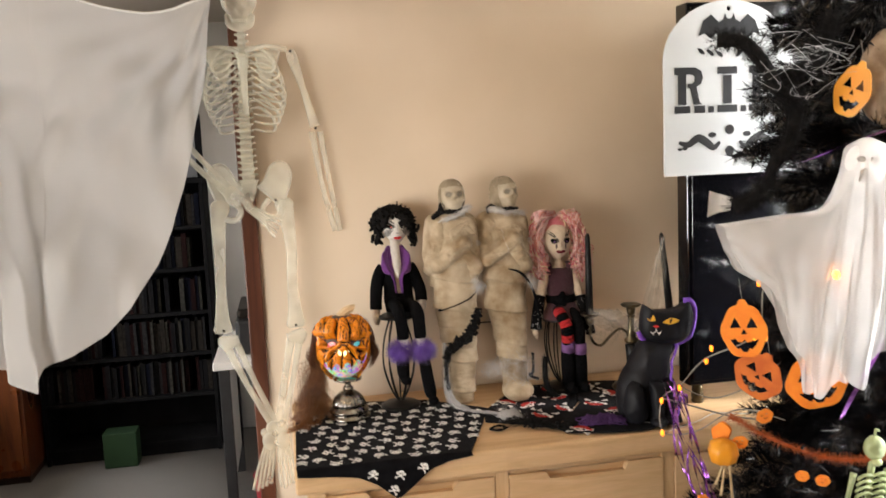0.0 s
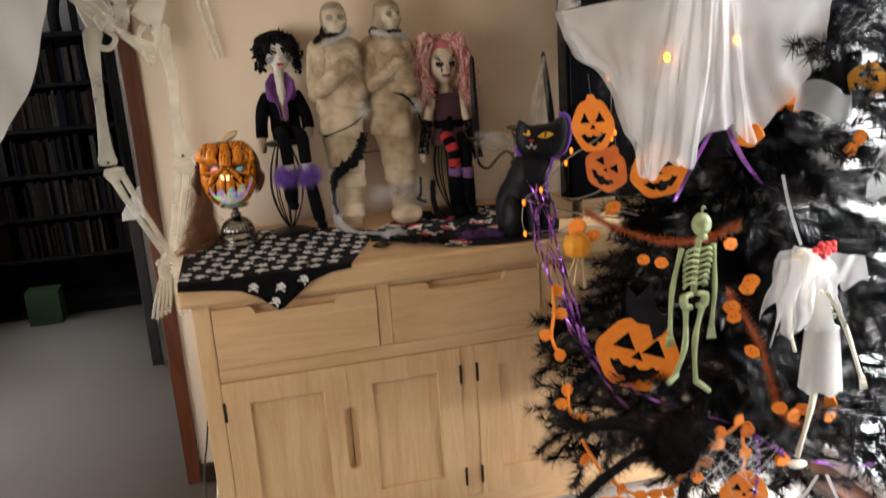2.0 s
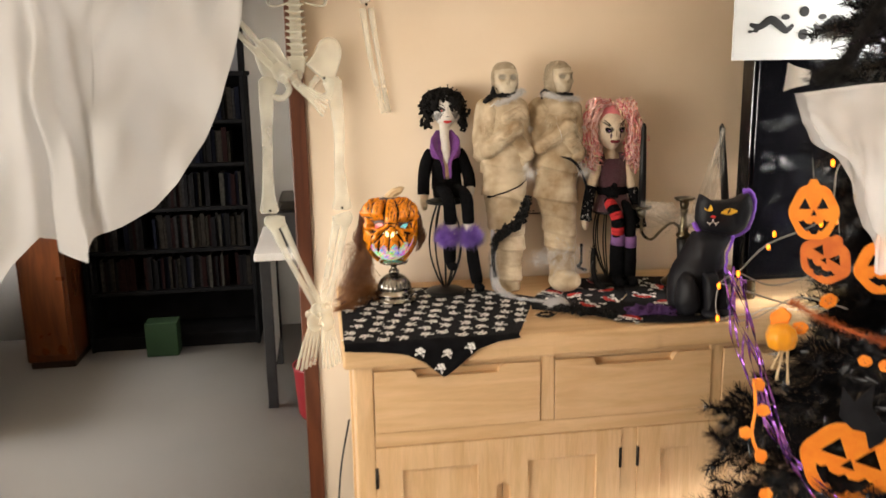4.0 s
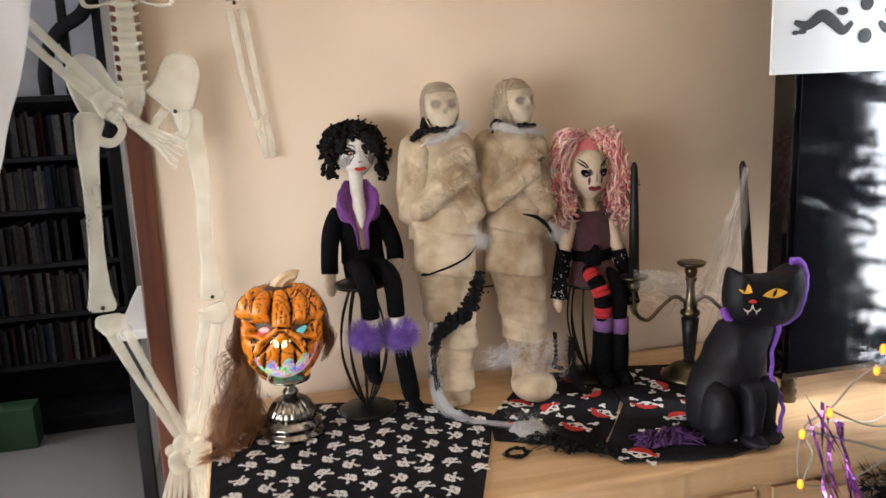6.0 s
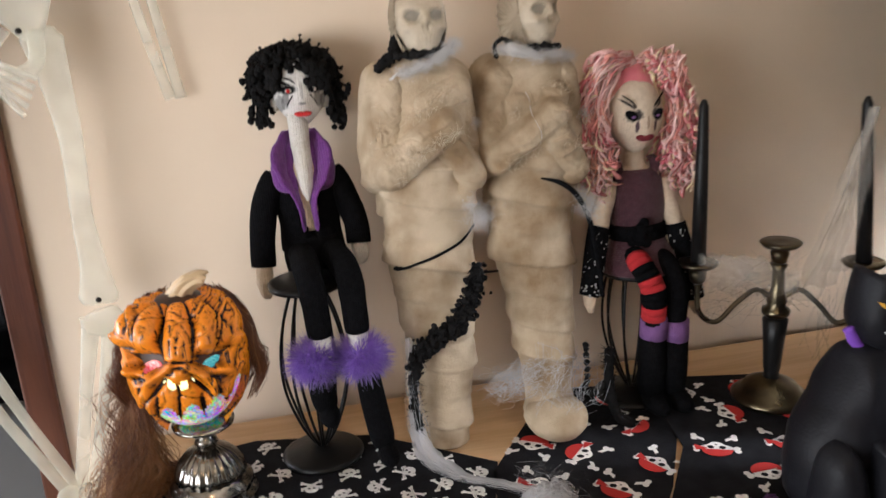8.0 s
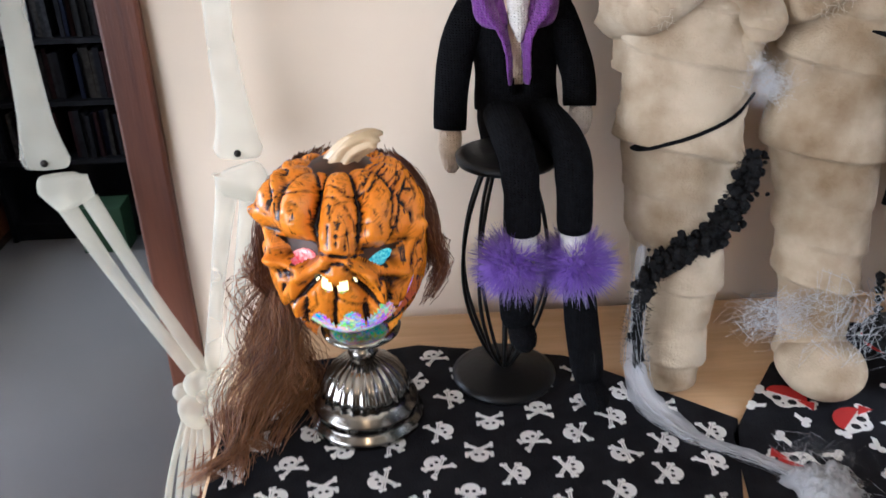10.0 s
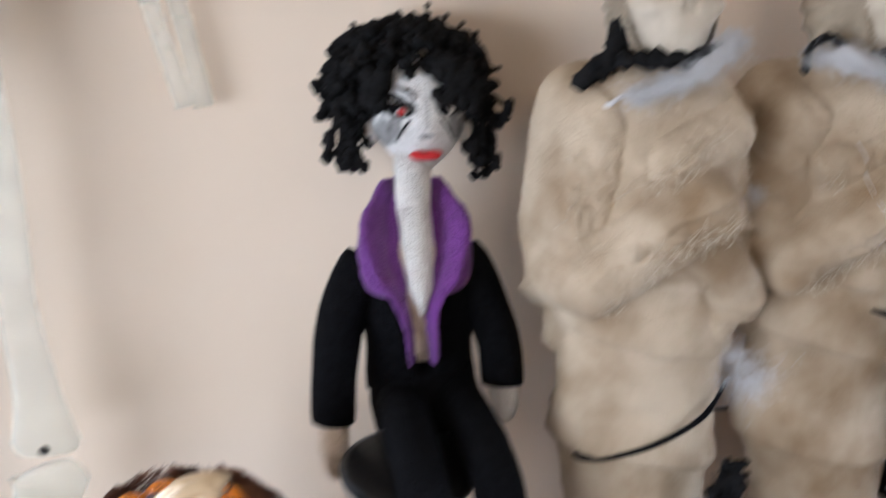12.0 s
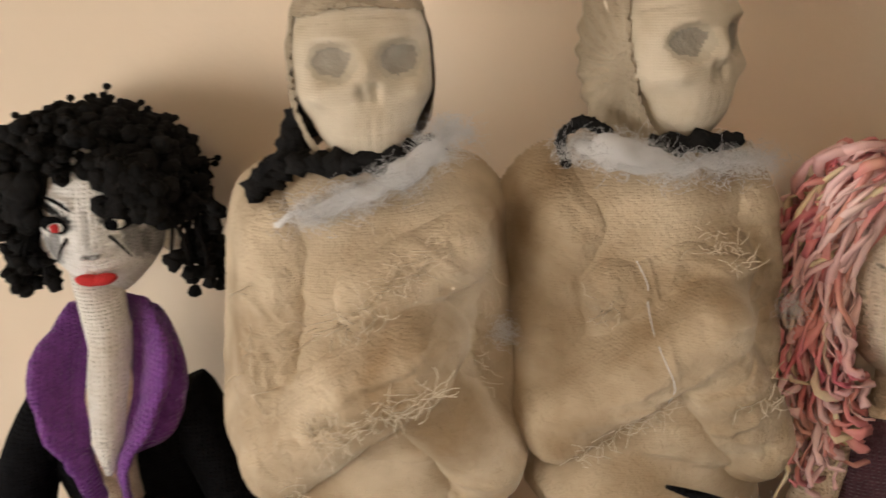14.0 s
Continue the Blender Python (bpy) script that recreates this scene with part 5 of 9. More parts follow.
def doll_pink():
    rnd = random.Random(21)
    X = 0.822
    P = []
    head = ball((X, 2.362, 1.318), (0.034, 0.034, 0.046), 26, 18)
    for v in head.verts:
        t = max(0.0, (1.31 - v.co.z) / 0.04)
        v.co.x = X + (v.co.x - X) * (1 - 0.4 * t * t)
        if v.co.y < 2.345:
            v.co.y -= 0.005 * math.exp(-((v.co.x - X) / 0.006) ** 2 - ((v.co.z - 1.311) / 0.014) ** 2)
    P.append((head, CREAMFACE))
    for s in (-1, 1):
        P.append((ball((X + s * 0.0155, 2.333, 1.322), (0.010, 0.003, 0.0055), 12, 8, turn=pose(0, 0, 0, 0, s * -32, s * 14)), BLACKKNIT))
        P.append((ball((X + s * 0.0145, 2.3312, 1.321), (0.004, 0.002, 0.0022), 8, 6), LILACKNIT))
        P.append((tube([(X + s * 0.007, 2.3325, 1.326), (X + s * 0.016, 2.333, 1.339), (X + s * 0.026, 2.341, 1.347)], [0.0009, 0.0013, 0.0007], 5), BLACKKNIT))
        P.append((tube([(X + s * 0.010, 2.333, 1.316), (X + s * 0.013, 2.3345, 1.304)], [0.0012, 0.0005], 5), BLACKKNIT))
    P.append((merge(ball((X - 0.0035, 2.3315, 1.2945), (0.0085, 0.004, 0.004), 12, 8, turn=pose(0, 0, 0, 0, 10, 0)), ball((X + 0.0035, 2.3315, 1.2945), (0.0085, 0.004, 0.004), 12, 8, turn=pose(0, 0, 0, 0, -10, 0))), DARKLIP))
    heads = len(P)
    P.append((tube([(X, 2.368, 1.285), (X, 2.372, 1.235)], [0.013, 0.016], 14), SKINKNIT))
    P.append((loft([(X, 2.372, 1.215, 0.044, 0.020), (X, 2.372, 1.235, 0.036, 0.018), (X, 2.372, 1.247, 0.018, 0.014)]), SKINKNIT))
    P.append((loft([(X - 0.008, 2.355, 1.088, 0.062, 0.048), (X - 0.007, 2.36, 1.105, 0.058, 0.044), (X - 0.003, 2.37, 1.14, 0.042, 0.028), (X, 2.371, 1.19, 0.046, 0.028), (X, 2.371, 1.220, 0.044, 0.026), (X, 2.371, 1.236, 0.036, 0.022), (X, 2.371, 1.243, 0.027, 0.018)], 24, rough=0.002), PLUM))
    for s in (-1, 1):
        P.append((tube([(X + s * 0.030, 2.360, 1.222), (X + s * 0.031, 2.366, 1.252), (X + s * 0.030, 2.376, 1.258)], 0.0085, 8, flat=0.5), PLUM))
    rose = bmesh.new()
    for k in range(14):
        a = k * 2.4
        r = 0.0020 * k ** 0.9
        ball((X - 0.012 + r * math.cos(a), 2.338 - 0.0004 * (14 - k), 1.148 + r * math.sin(a)), (0.009, 0.004, 0.009), 8, 6, rose)
    P.append((rose, BLACKKNIT))
    P.append((loft([(X - 0.003, 2.371, 1.135, 0.047, 0.033), (X - 0.003, 2.371, 1.158, 0.047, 0.033)]), BLACKKNIT))
    for pts, sk in (([(X - 0.042, 2.372, 1.225), (X - 0.066, 2.36, 1.175), (X - 0.088, 2.345, 1.115), (X - 0.104, 2.335, 1.062)], 0), ([(X + 0.042, 2.372, 1.222), (X + 0.052, 2.36, 1.17), (X + 0.062, 2.345, 1.10), (X + 0.074, 2.335, 1.035)], 1)):
        c = curve(pts, 4)
        P.append((tube(c[:6], 0.0145, 14), SKINKNIT))
        P.append((tube(c[5:], [0.0165, 0.017, 0.017, 0.017, 0.0165, 0.016, 0.0155, 0.015], 14), BLACKKNIT))
        dots = bmesh.new()
        for _ in range(60):
            q = lerp_path(c[5:], rnd.uniform(0.05, 0.95))
            a = rnd.uniform(math.pi, 2 * math.pi)
            ball(q + Vector((math.cos(a), math.sin(a), 0)) * 0.0165, (0.0016,) * 3, 5, 4, dots)
        P.append((dots, GREYSHADE))
        e = Vector(pts[-1])
        P.append((tube([e + Vector((0, 0, 0.004)), e + Vector((0.001, -0.003, -0.012)), e + Vector((0.002, -0.004, -0.026))], [0.0105, 0.0105, 0.004], 10), SKINKNIT))
    legL = curve([(X - 0.020, 2.365, 1.108), (X - 0.026, 2.322, 1.108), (X - 0.016, 2.300, 1.07), (X - 0.012, 2.305, 1.018)], 5)
    for k in range(0, 15):
        P.append((tube(legL[k:k + 2], 0.0188, 16), REDKNIT if (k // 2) % 2 == 0 else BLACKKNIT))
    P.append((tube(curve([(X + 0.012, 2.365, 1.105), (X + 0.020, 2.325, 1.10), (X + 0.026, 2.308, 1.06), (X + 0.026, 2.312, 1.01)], 4), 0.0185, 16), BLACKKNIT))
    for lx, tz in ((X - 0.011, 1.024), (X + 0.026, 1.016)):
        P.append((tube([(lx, 2.306, tz), (lx + 0.001, 2.308, tz - 0.032)], [0.0205, 0.0212], 16), LILACKNIT))
        P.append((tube([(lx, 2.308, tz - 0.03), (lx + 0.002, 2.312, tz - 0.075), (lx + 0.004, 2.316, 0.895)], [0.021, 0.0225, 0.021], 16), BLACKKNIT))
        P.append((ball((lx + 0.006, 2.300, 0.882), (0.019, 0.036, 0.017), 14, 10), BLACKKNIT))
    for m, n, shade in ((PINKYARN, 230, 0), (PINKPALE, 260, 1), (CREAMYARN, 70, 2)):
        hair = bmesh.new()
        for _ in range(n):
            a = rnd.uniform(-0.35, math.pi + 0.35)
            up = rnd.uniform(0.15, 1.0)
            p0 = Vector((X + 0.038 * math.cos(a) * (1.1 - up * 0.6), 2.372 + 0.030 * math.sin(a) * (1.2 - up) - 0.012 * up, 1.338 + 0.047 * up))
            sx = 1 if math.cos(a) > 0 else -1
            p1 = p0 + Vector((sx * rnd.uniform(0.012, 0.032), rnd.uniform(-0.020, 0.012), rnd.uniform(-0.015, 0.012)))
            p2 = Vector((X + sx * rnd.uniform(0.042, 0.078), 2.366 + rnd.uniform(-0.030, 0.03), rnd.uniform(1.27, 1.33)))
            p3 = p2 + Vector((rnd.uniform(-0.02, 0.012) * sx, rnd.uniform(-0.008, 0.008), -rnd.uniform(0.015, 0.06)))
            c = curve([p0, p1, p2, p3], 9)
            ph, am = rnd.uniform(0, 6.3), rnd.uniform(0.003, 0.0075)
            c = [q + Vector((am * math.sin(k * 1.05 + ph), am * math.cos(k * 0.95 + ph), 0.4 * am * math.sin(k * 0.8 + ph))) for k, q in enumerate(c)]
            tube(c, [rnd.uniform(0.0010, 0.0034) for _k in c], 5, hair, flat=0.45)
        if shade == 0:
            ball((X, 2.385, 1.345), (0.040, 0.034, 0.046), 16, 10, hair, rough=0.008, freq=60)
        P.append((hair, m))
    for bm, _ in P[:heads] + P[-3:]:
        for v in bm.verts:
            v.co = Vector((X - 0.004 + (v.co.x - X) * 1.25, 2.372 + (v.co.y - 2.372) * 1.15, 1.318 + (v.co.z - 1.312) * 1.20))
    for bm, _ in P:
        for v in bm.verts:
            k = min(1.0, max(0.0, (v.co.z - 1.08) / 0.20))
            v.co += Vector((-0.003 - 0.009 * k, 0.006 + 0.018 * k, -0.004 * k))
    solid("doll", P, "hand-knitted doll with pink yarn hair, plum dress and striped red stocking", "doll")


doll_pink()


def profile(rows, z):
    """Smooth value between rows (z, values...)."""
    if z <= rows[0][0]:
        return rows[0][1:]
    for a, b in zip(rows, rows[1:]):
        if z <= b[0]:
            t = (z - a[0]) / (b[0] - a[0])
            t = t * t * (3 - 2 * t) * 0.5 + t * 0.5
            return tuple(p + (q - p) * t for p, q in zip(a[1:], b[1:]))
    return rows[-1][1:]


def wrinkle(x, y, z, s):
    """Folds of thin cloth, drawn out crosswise."""
    n = noise.noise
    q = 0.006 * n((x * 16 + s, y * 16, z * 16))
    return 0.0030 * (0.4 - abs(n((x * 30 + s, y * 30, (z + q * 2) * 62)))) + 0.0009 * (0.4 - abs(n((x * 85, y * 85 + s, (z + 0.5 * x) * 110)))) + 0.0022 * n((x * 22, y * 22 + s, z * 22))


def wisp(c, place, size, count, rnd, bm):
    """A loose lump of teased-out cotton: fine curled fibres."""
    for _ in range(count):
        d = Vector((rnd.gauss(0, 0.5), rnd.gauss(0, 0.5), rnd.gauss(0, 0.5)))
        p = Vector(place) + Vector((d.x * size[0], d.y * size[1], d.z * size[2]))
        u = Vector((rnd.gauss(0, 1), rnd.gauss(0, 0.5), rnd.gauss(0, 0.6))).normalized() * rnd.uniform(0.4, 1.1) * max(size)
        w = Vector((rnd.gauss(0, 1), rnd.gauss(0, 1), rnd.gauss(0, 1))) * 0.25 * max(size)
        tube(curve([c(*(p - u * 0.35)), c(*(p + w)), c(*(p + u * 0.35 + w * 0.4))], 2), 0.00010, 3, bm)


def mummy(X, yaw, head_x, rows, limbs, bands, frays, foot, label, seed):
    rnd = random.Random(seed)
    P = []

    def c(x, y, z):
        """Local place to world: leaning back against the wall."""
        return Vector((X + x, 2.325 + y + 0.125 * z, TOP + 0.004 + z))
    # wrapped body
    body = bmesh.new()
    seg, nz = 72, 190
    prev = first = None
    for j in range(nz + 1):
        z = 0.006 + (0.566 - 0.006) * j / nz
        ox, rx, ry = profile(rows, z)
        ring = []
        for k in range(seg):
            a = 2 * math.pi * k / seg
            x, y = rx * math.cos(a), ry * math.sin(a)
            s = wrinkle(x, y, z, seed * 7.0)
            if z < 0.42:
                q = (z + 0.20 * x + 0.10 * y * math.sin(z * 31) + 0.010 * noise.noise((x * 9, y * 9, z * 7 + seed)) + seed * 0.013) / 0.047
                f = q - math.floor(q)
                s += 0.0095 * (1 - f) ** 1.4 * min(1.0, f / 0.05) * (0.55 + 0.45 * math.sin(math.floor(q) * 2.4))
            ring.append(body.verts.new(c(ox + x + s * math.cos(a), y + s * math.sin(a), z)))
        if prev:
            for k in range(seg):
                body.faces.new((prev[k], prev[(k + 1) % seg], ring[(k + 1) % seg], ring[k]))
        else:
            first = ring
        prev = ring
    body.faces.new(first[::-1])
    body.faces.new(prev)
    P.append((body, LINEN))
    if foot:
        f = ball((0, 0, 0), (0.046, 0.050, 0.030), 40, 24)
        for v in f.verts:
            v.co += v.co.normalized() * wrinkle(v.co.x, v.co.y, v.co.z, 3.0)
            v.co.z = max(v.co.z, -0.026)
            v.co = c(v.co.x + foot[0], v.co.y + foot[1], v.co.z + 0.028)
        P.append((f, LINEN))
    # folded arms and the torn cloth drawn over them: the front as one soft relief
    def front(x, z):
        """How far the wrapped front stands out at a place."""
        ox, rx, ry = profile(rows, z)
        u = (x - ox) / rx
        ry *= 0.80
        hs = [ry * math.sqrt(1 - u * u) if abs(u) < 0.97 else ry * 0.243 - (abs(u) - 0.97) * rx * 4]
        for (x0, z0, d0, r0), (x1, z1, d1, r1) in limbs:
            dx, dz = x1 - x0, z1 - z0
            t = min(1.0, max(0.0, ((x - x0) * dx + (z - z0) * dz) / (dx * dx + dz * dz)))
            d = math.hypot(x - x0 - t * dx, z - z0 - t * dz)
            along = t * math.hypot(dx, dz)
            r = (r0 + (r1 - r0) * t) * (1 + 0.06 * noise.noise((along * 60 + seed, x0 * 90, z * 18)))
            c0 = d0 + (d1 - d0) * t
            hs.append(c0 + math.sqrt(r * r - d * d) if d < r * 0.97 else c0 + r * 0.243 - (d - r * 0.97) * 3.2)
        top = max(hs)
        h = top + 0.0016 * math.log(sum(math.exp((q - top) / 0.0016) for q in hs))
        for (x0, z0), (x1, z1), wide, thick in bands:
            dx, dz = x1 - x0, z1 - z0
            ln = math.hypot(dx, dz)
            t = ((x - x0) * dx + (z - z0) * dz) / ln
            q = ((z - z0) * dx - (x - x0) * dz) / ln + 0.0030 * noise.noise((t * 45, seed, x0 * 30)) + 0.0009 * noise.noise((t * 300, seed, 3))
            if 0 < t < ln:
                k = min(1.0, max(0.0, q / 0.0012)) * min(1.0, max(0.0, (wide - q) / 0.004))
                h += thick * k * min(1.0, t / 0.006) * min(1.0, (ln - t) / 0.006)
        return h + 1.5 * wrinkle(x, h, z, seed * 11.0) + 0.0010 * (0.35 - abs(noise.noise((x * 70 + z * 40, seed, z * 26 - x * 20)))) + 0.0022 * noise.noise((x * 38, seed * 3, z * 38)) + 0.0011 * (0.3 - abs(noise.noise((x * 130 + z * 60, seed, z * 60 - x * 40)))) + 0.0007 * (0.3 - abs(noise.noise((x * 60, seed + 4, z * 190))))
    gx, gz = 200, 270
    relief = bmesh.new()
    grid = {}
    for i in range(gx + 1):
        for j in range(gz + 1):
            x, z = -0.092 + 0.186 * i / gx, 0.345 + 0.221 * j / gz
            h = front(x, z)
            if h > -0.030:
                grid[i, j] = relief.verts.new(c(x, -h, z))
    for i in range(gx):
        for j in range(gz):
            q = [grid.get(k) for k in ((i, j), (i + 1, j), (i + 1, j + 1), (i, j + 1))]
            if all(q):
                relief.faces.new(q)
    P.append((relief, LINEN))
    # frayed threads on the torn edges
    th_bm = bmesh.new()
    for (x0, z0), (x1, z1), n in frays:
        for _ in range(int(n * 0.6)):
            t = rnd.random()
            x, z = x0 + (x1 - x0) * t + rnd.gauss(0, 0.002), z0 + (z1 - z0) * t + rnd.gauss(0, 0.003)
            pts = [Vector((x, -front(x, z) - 0.0006 - 0.002 * rnd.random(), z))]
            u = Vector((rnd.gauss(0, 1), -0.1, rnd.gauss(-0.3, 1))).normalized()
            for k in range(4):
                u = (u + Vector((rnd.gauss(0, 0.5), rnd.gauss(0, 0.15), rnd.gauss(0, 0.5)))).normalized()
                pts.append(pts[-1] + u * rnd.uniform(0.0015, 0.0045))
            tube([c(*p) for p in pts], 0.00030, 3, th_bm)
    P.append((th_bm, THREAD))
    # skull under a tight cloth hood
    hz = 0.6085
    turn = pose(0, 0, 0, 3, 0, yaw)

    def hc(p):
        q = turn @ Vector(p)
        return c(head_x + q.x, q.y - 0.004, q.z + hz)
    sk = ball((0, 0, 0), (1, 1, 1), 220, 170)
    for v in sk.verts:
        d = v.co.copy()
        n = (abs(d.x) ** 2.5 + abs(d.y) ** 2.5 + abs(d.z) ** 2.5) ** (1 / 2.5)
        x, y, z = d.x / n * 0.0365, d.y / n * 0.041, d.z / n * 0.0515
        if z < -0.008:
            t = min(1.0, (-0.008 - z) / 0.043)
            x *= 1 - 0.40 * t ** 1.2
            if y > 0:
                y *= 1 - 0.4 * t
        if y < 0:
            e = 0.0
            for s in (-1, 1):
                e += 0.0062 * math.exp(-(((x - s * 0.0165) / 0.0112) ** 2 + ((z - 0.0100) / 0.0090) ** 2) ** 2)
                e -= 0.0042 * math.exp(-((x - s * 0.0270) / 0.0075) ** 2 - ((z + 0.0055) / 0.0055) ** 2)
                e += 0.0045 * math.exp(-((x - s * 0.0285) / 0.0080) ** 2 - ((z + 0.022) / 0.009) ** 2)
                e -= 0.0026 * math.exp(-((x - s * 0.017) / 0.011) ** 2 - ((z - 0.0215) / 0.0035) ** 2)
                e += 0.0040 * math.exp(-((x - s * 0.0030) / 0.0027) ** 2 - ((z + 0.0045) / 0.0050) ** 2)
            e -= 0.0042 * math.exp(-(x / 0.0050) ** 2 - ((z - 0.006) / 0.008) ** 2)
            e -= 0.0022 * math.exp(-(x / 0.018) ** 2 - ((z + 0.024) / 0.011) ** 2)
            if -0.036 < z < -0.014 and abs(x) < 0.020:
                e += 0.0004 * (1 - abs(math.sin(x * math.pi / 0.0056))) ** 2 + 0.0006 * math.exp(-((z + 0.0245) / 0.0012) ** 2)
            y += e
        if y > -0.020 + 0.20 * z or z > 0.0300 - 5.0 * x * x:      # under the hood
            x, y, z = 0.985 * x, 0.985 * y, 0.985 * z
        v.co = hc((x, y, z))
    back = turn.inverted()

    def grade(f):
        """Step of painted shade: 0 on bare bone, 1 and 2 towards the middle of the sockets and the nose."""
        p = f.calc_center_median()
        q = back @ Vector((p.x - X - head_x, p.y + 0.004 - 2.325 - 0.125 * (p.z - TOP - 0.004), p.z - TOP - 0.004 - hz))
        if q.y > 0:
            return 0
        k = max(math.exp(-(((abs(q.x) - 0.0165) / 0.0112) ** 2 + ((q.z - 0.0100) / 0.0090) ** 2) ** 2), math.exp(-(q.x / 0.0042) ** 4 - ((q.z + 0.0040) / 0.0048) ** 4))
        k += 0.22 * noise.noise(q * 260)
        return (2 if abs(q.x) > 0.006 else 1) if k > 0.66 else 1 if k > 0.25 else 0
    # sockets and nose hollow darken in two steps: shade put into the colour
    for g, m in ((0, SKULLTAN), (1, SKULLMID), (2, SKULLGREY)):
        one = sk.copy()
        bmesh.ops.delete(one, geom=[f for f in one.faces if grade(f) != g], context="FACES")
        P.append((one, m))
    sk.free()
    hood = ball((0, 0, 0), (1, 1, 1), 150, 110)
    for v in hood.verts:
        d = v.co.copy()
        n = (abs(d.x) ** 2.4 + abs(d.y) ** 2.4 + abs(d.z) ** 2.4) ** (1 / 2.4)
        v.co = Vector((d.x / n * 0.0376, d.y / n * 0.0422 + 0.001, d.z / n * 0.0530))
    gone = [v for v in hood.verts if (v.co.y < -0.016 + 0.20 * v.co.z and v.co.z < 0.0335 - 5.0 * v.co.x ** 2) or v.co.z < -0.042]
    bmesh.ops.delete(hood, geom=gone, context="VERTS")
    for v in hood.verts:
        x, y, z = v.co
        s = max(-0.0008, wrinkle(x * 1.4, y * 1.4, z * 1.4, 5.0 * seed) * 0.55) + 0.0006 * math.sin(420 * (z - 0.033 + 5 * x * x) + 2.5 * noise.noise(v.co * 40)) * math.exp(-((z - 0.036) / 0.012) ** 2)
        if x < -0.012:                                       # pleats gathered at the temple
            s += 0.0012 * math.sin(26 * math.atan2(z + 0.004, y + 0.016))
        v.co = hc(v.co + v.co.normalized() * s)
    P.append((hood, LINENDARK))
    # white stretched cotton at the neck, on the chest and by the arm
    ct = bmesh.new()
    neck = [(-0.046, -0.030, 0.538), (-0.026, -0.040, 0.545), (-0.004, -0.043, 0.552), (0.018, -0.042, 0.560), (0.036, -0.036, 0.570), (0.046, -0.028, 0.578)]
    thick = [0.0015, 0.0040, 0.0060, 0.0085, 0.0085, 0.0030]
    lumps = [(p, (0.013, 0.008, 0.007), 420) for p in neck[1:]]
    if seed == 2:
        neck = [(-0.046, -0.030, 0.566), (-0.034, -0.042, 0.566), (-0.020, -0.044, 0.562), (0.000, -0.042, 0.556), (0.026, -0.038, 0.556), (0.050, -0.026, 0.552)]
        thick = [0.006, 0.0125, 0.0105, 0.0050, 0.0060, 0.0020]
        lumps = [(p, (0.013, 0.008, 0.008), 420) for p in neck]
        strand = [(-0.028 + 0.018 * k / 12 + 0.002 * math.sin(k * 1.3), 0.556 - 0.118 * k / 12) for k in range(13)]
        tube(curve([c(x, -front(x, z) - 0.0006, z) for x, z in strand], 3), [0.0003 + 0.0004 * abs(noise.noise((k * 0.4, 2.0, 0))) for k in range(37)], 8, ct, 0.5)
    puff = bone(neck, [0.72 * q for q in thick], 0.7, 26, 9)
    for v in puff.verts:
        v.co += Vector((noise.noise(v.co * 90), noise.noise(v.co * 90 + Vector((4, 0, 1))), noise.noise(v.co * 90 + Vector((0, 7, 2))))) * 0.0045
        v.co = c(*v.co)
    merge(ct, puff)
    lumps += [((0.070, -0.030, 0.470), (0.007, 0.006, 0.008), 240), ((0.058, -0.060, 0.345), (0.017, 0.010, 0.016), 520), ((0.045, -0.060, 0.365), (0.010, 0.008, 0.010), 200)]
    for p, size, n in lumps:
        wisp(c, p, size, n, rnd, ct)
    P.append((ct, COTTON))
    # black cord and boucle scarf
    fur = bmesh.new()
    if seed == 1:
        band = [(-0.064, -0.026, 0.280), (-0.045, -0.044, 0.286), (-0.01, -0.052, 0.297), (0.03, -0.046, 0.312), (0.056, -0.030, 0.330)]
        P.append((tube([c(*p) for p in curve(band, 5)], [0.0012, 0.0030, 0.0042, 0.0038, 0.0034, 0.0030, 0.0026] + [0.0022] * 10 + [0.0016] * 4, 6), BLACKKNIT))
        for q in curve([(-0.058, -0.012, 0.551), (-0.049, -0.016, 0.557), (-0.039, -0.018, 0.566), (-0.032, -0.016, 0.578), (-0.028, -0.012, 0.588)], 8):
            ball(c(*q), (0.006 + 0.12 * max(0, q.x + 0.058), 0.006, 0.006), 8, 6, fur, rough=0.006, freq=220)
        for k in range(8):
            ball(c(-0.03 + 0.009 * k, -0.026 - 0.008 * math.sin(k * 0.45), 0.566 + 0.0004 * k), (0.009, 0.007, 0.0065), 8, 6, fur, rough=0.005, freq=160)
    else:
        band = [(-0.012, -0.062, 0.392), (0.015, -0.070, 0.384), (0.040, -0.064, 0.362), (0.062, -0.048, 0.325), (0.076, -0.034, 0.28), (0.084, -0.03, 0.23), (0.086, -0.028, 0.20)]
        band = [Vector((p.x, min(p.y, -front(p.x, p.z) - 0.003) if p.z > 0.30 else p.y, p.z)) for p in curve(band, 5)]
        P.append((tube([c(*p) for p in band], [min(0.0038, 0.001 + 0.0006 * k) for k in range(len(band))], 8), BLACKKNIT))
        for q in curve([(-0.052, -0.02, 0.556), (-0.056, -0.03, 0.572), (-0.046, -0.035, 0.580), (-0.034, -0.034, 0.574)], 6):
            ball(c(*q), (0.0032, 0.003, 0.0032), 6, 5, fur, rough=0.002, freq=300)
        for k in range(5):
            ball(c(-0.006 + 0.009 * k, -0.036, 0.566), (0.008, 0.006, 0.005), 8, 6, fur, rough=0.005, freq=160)
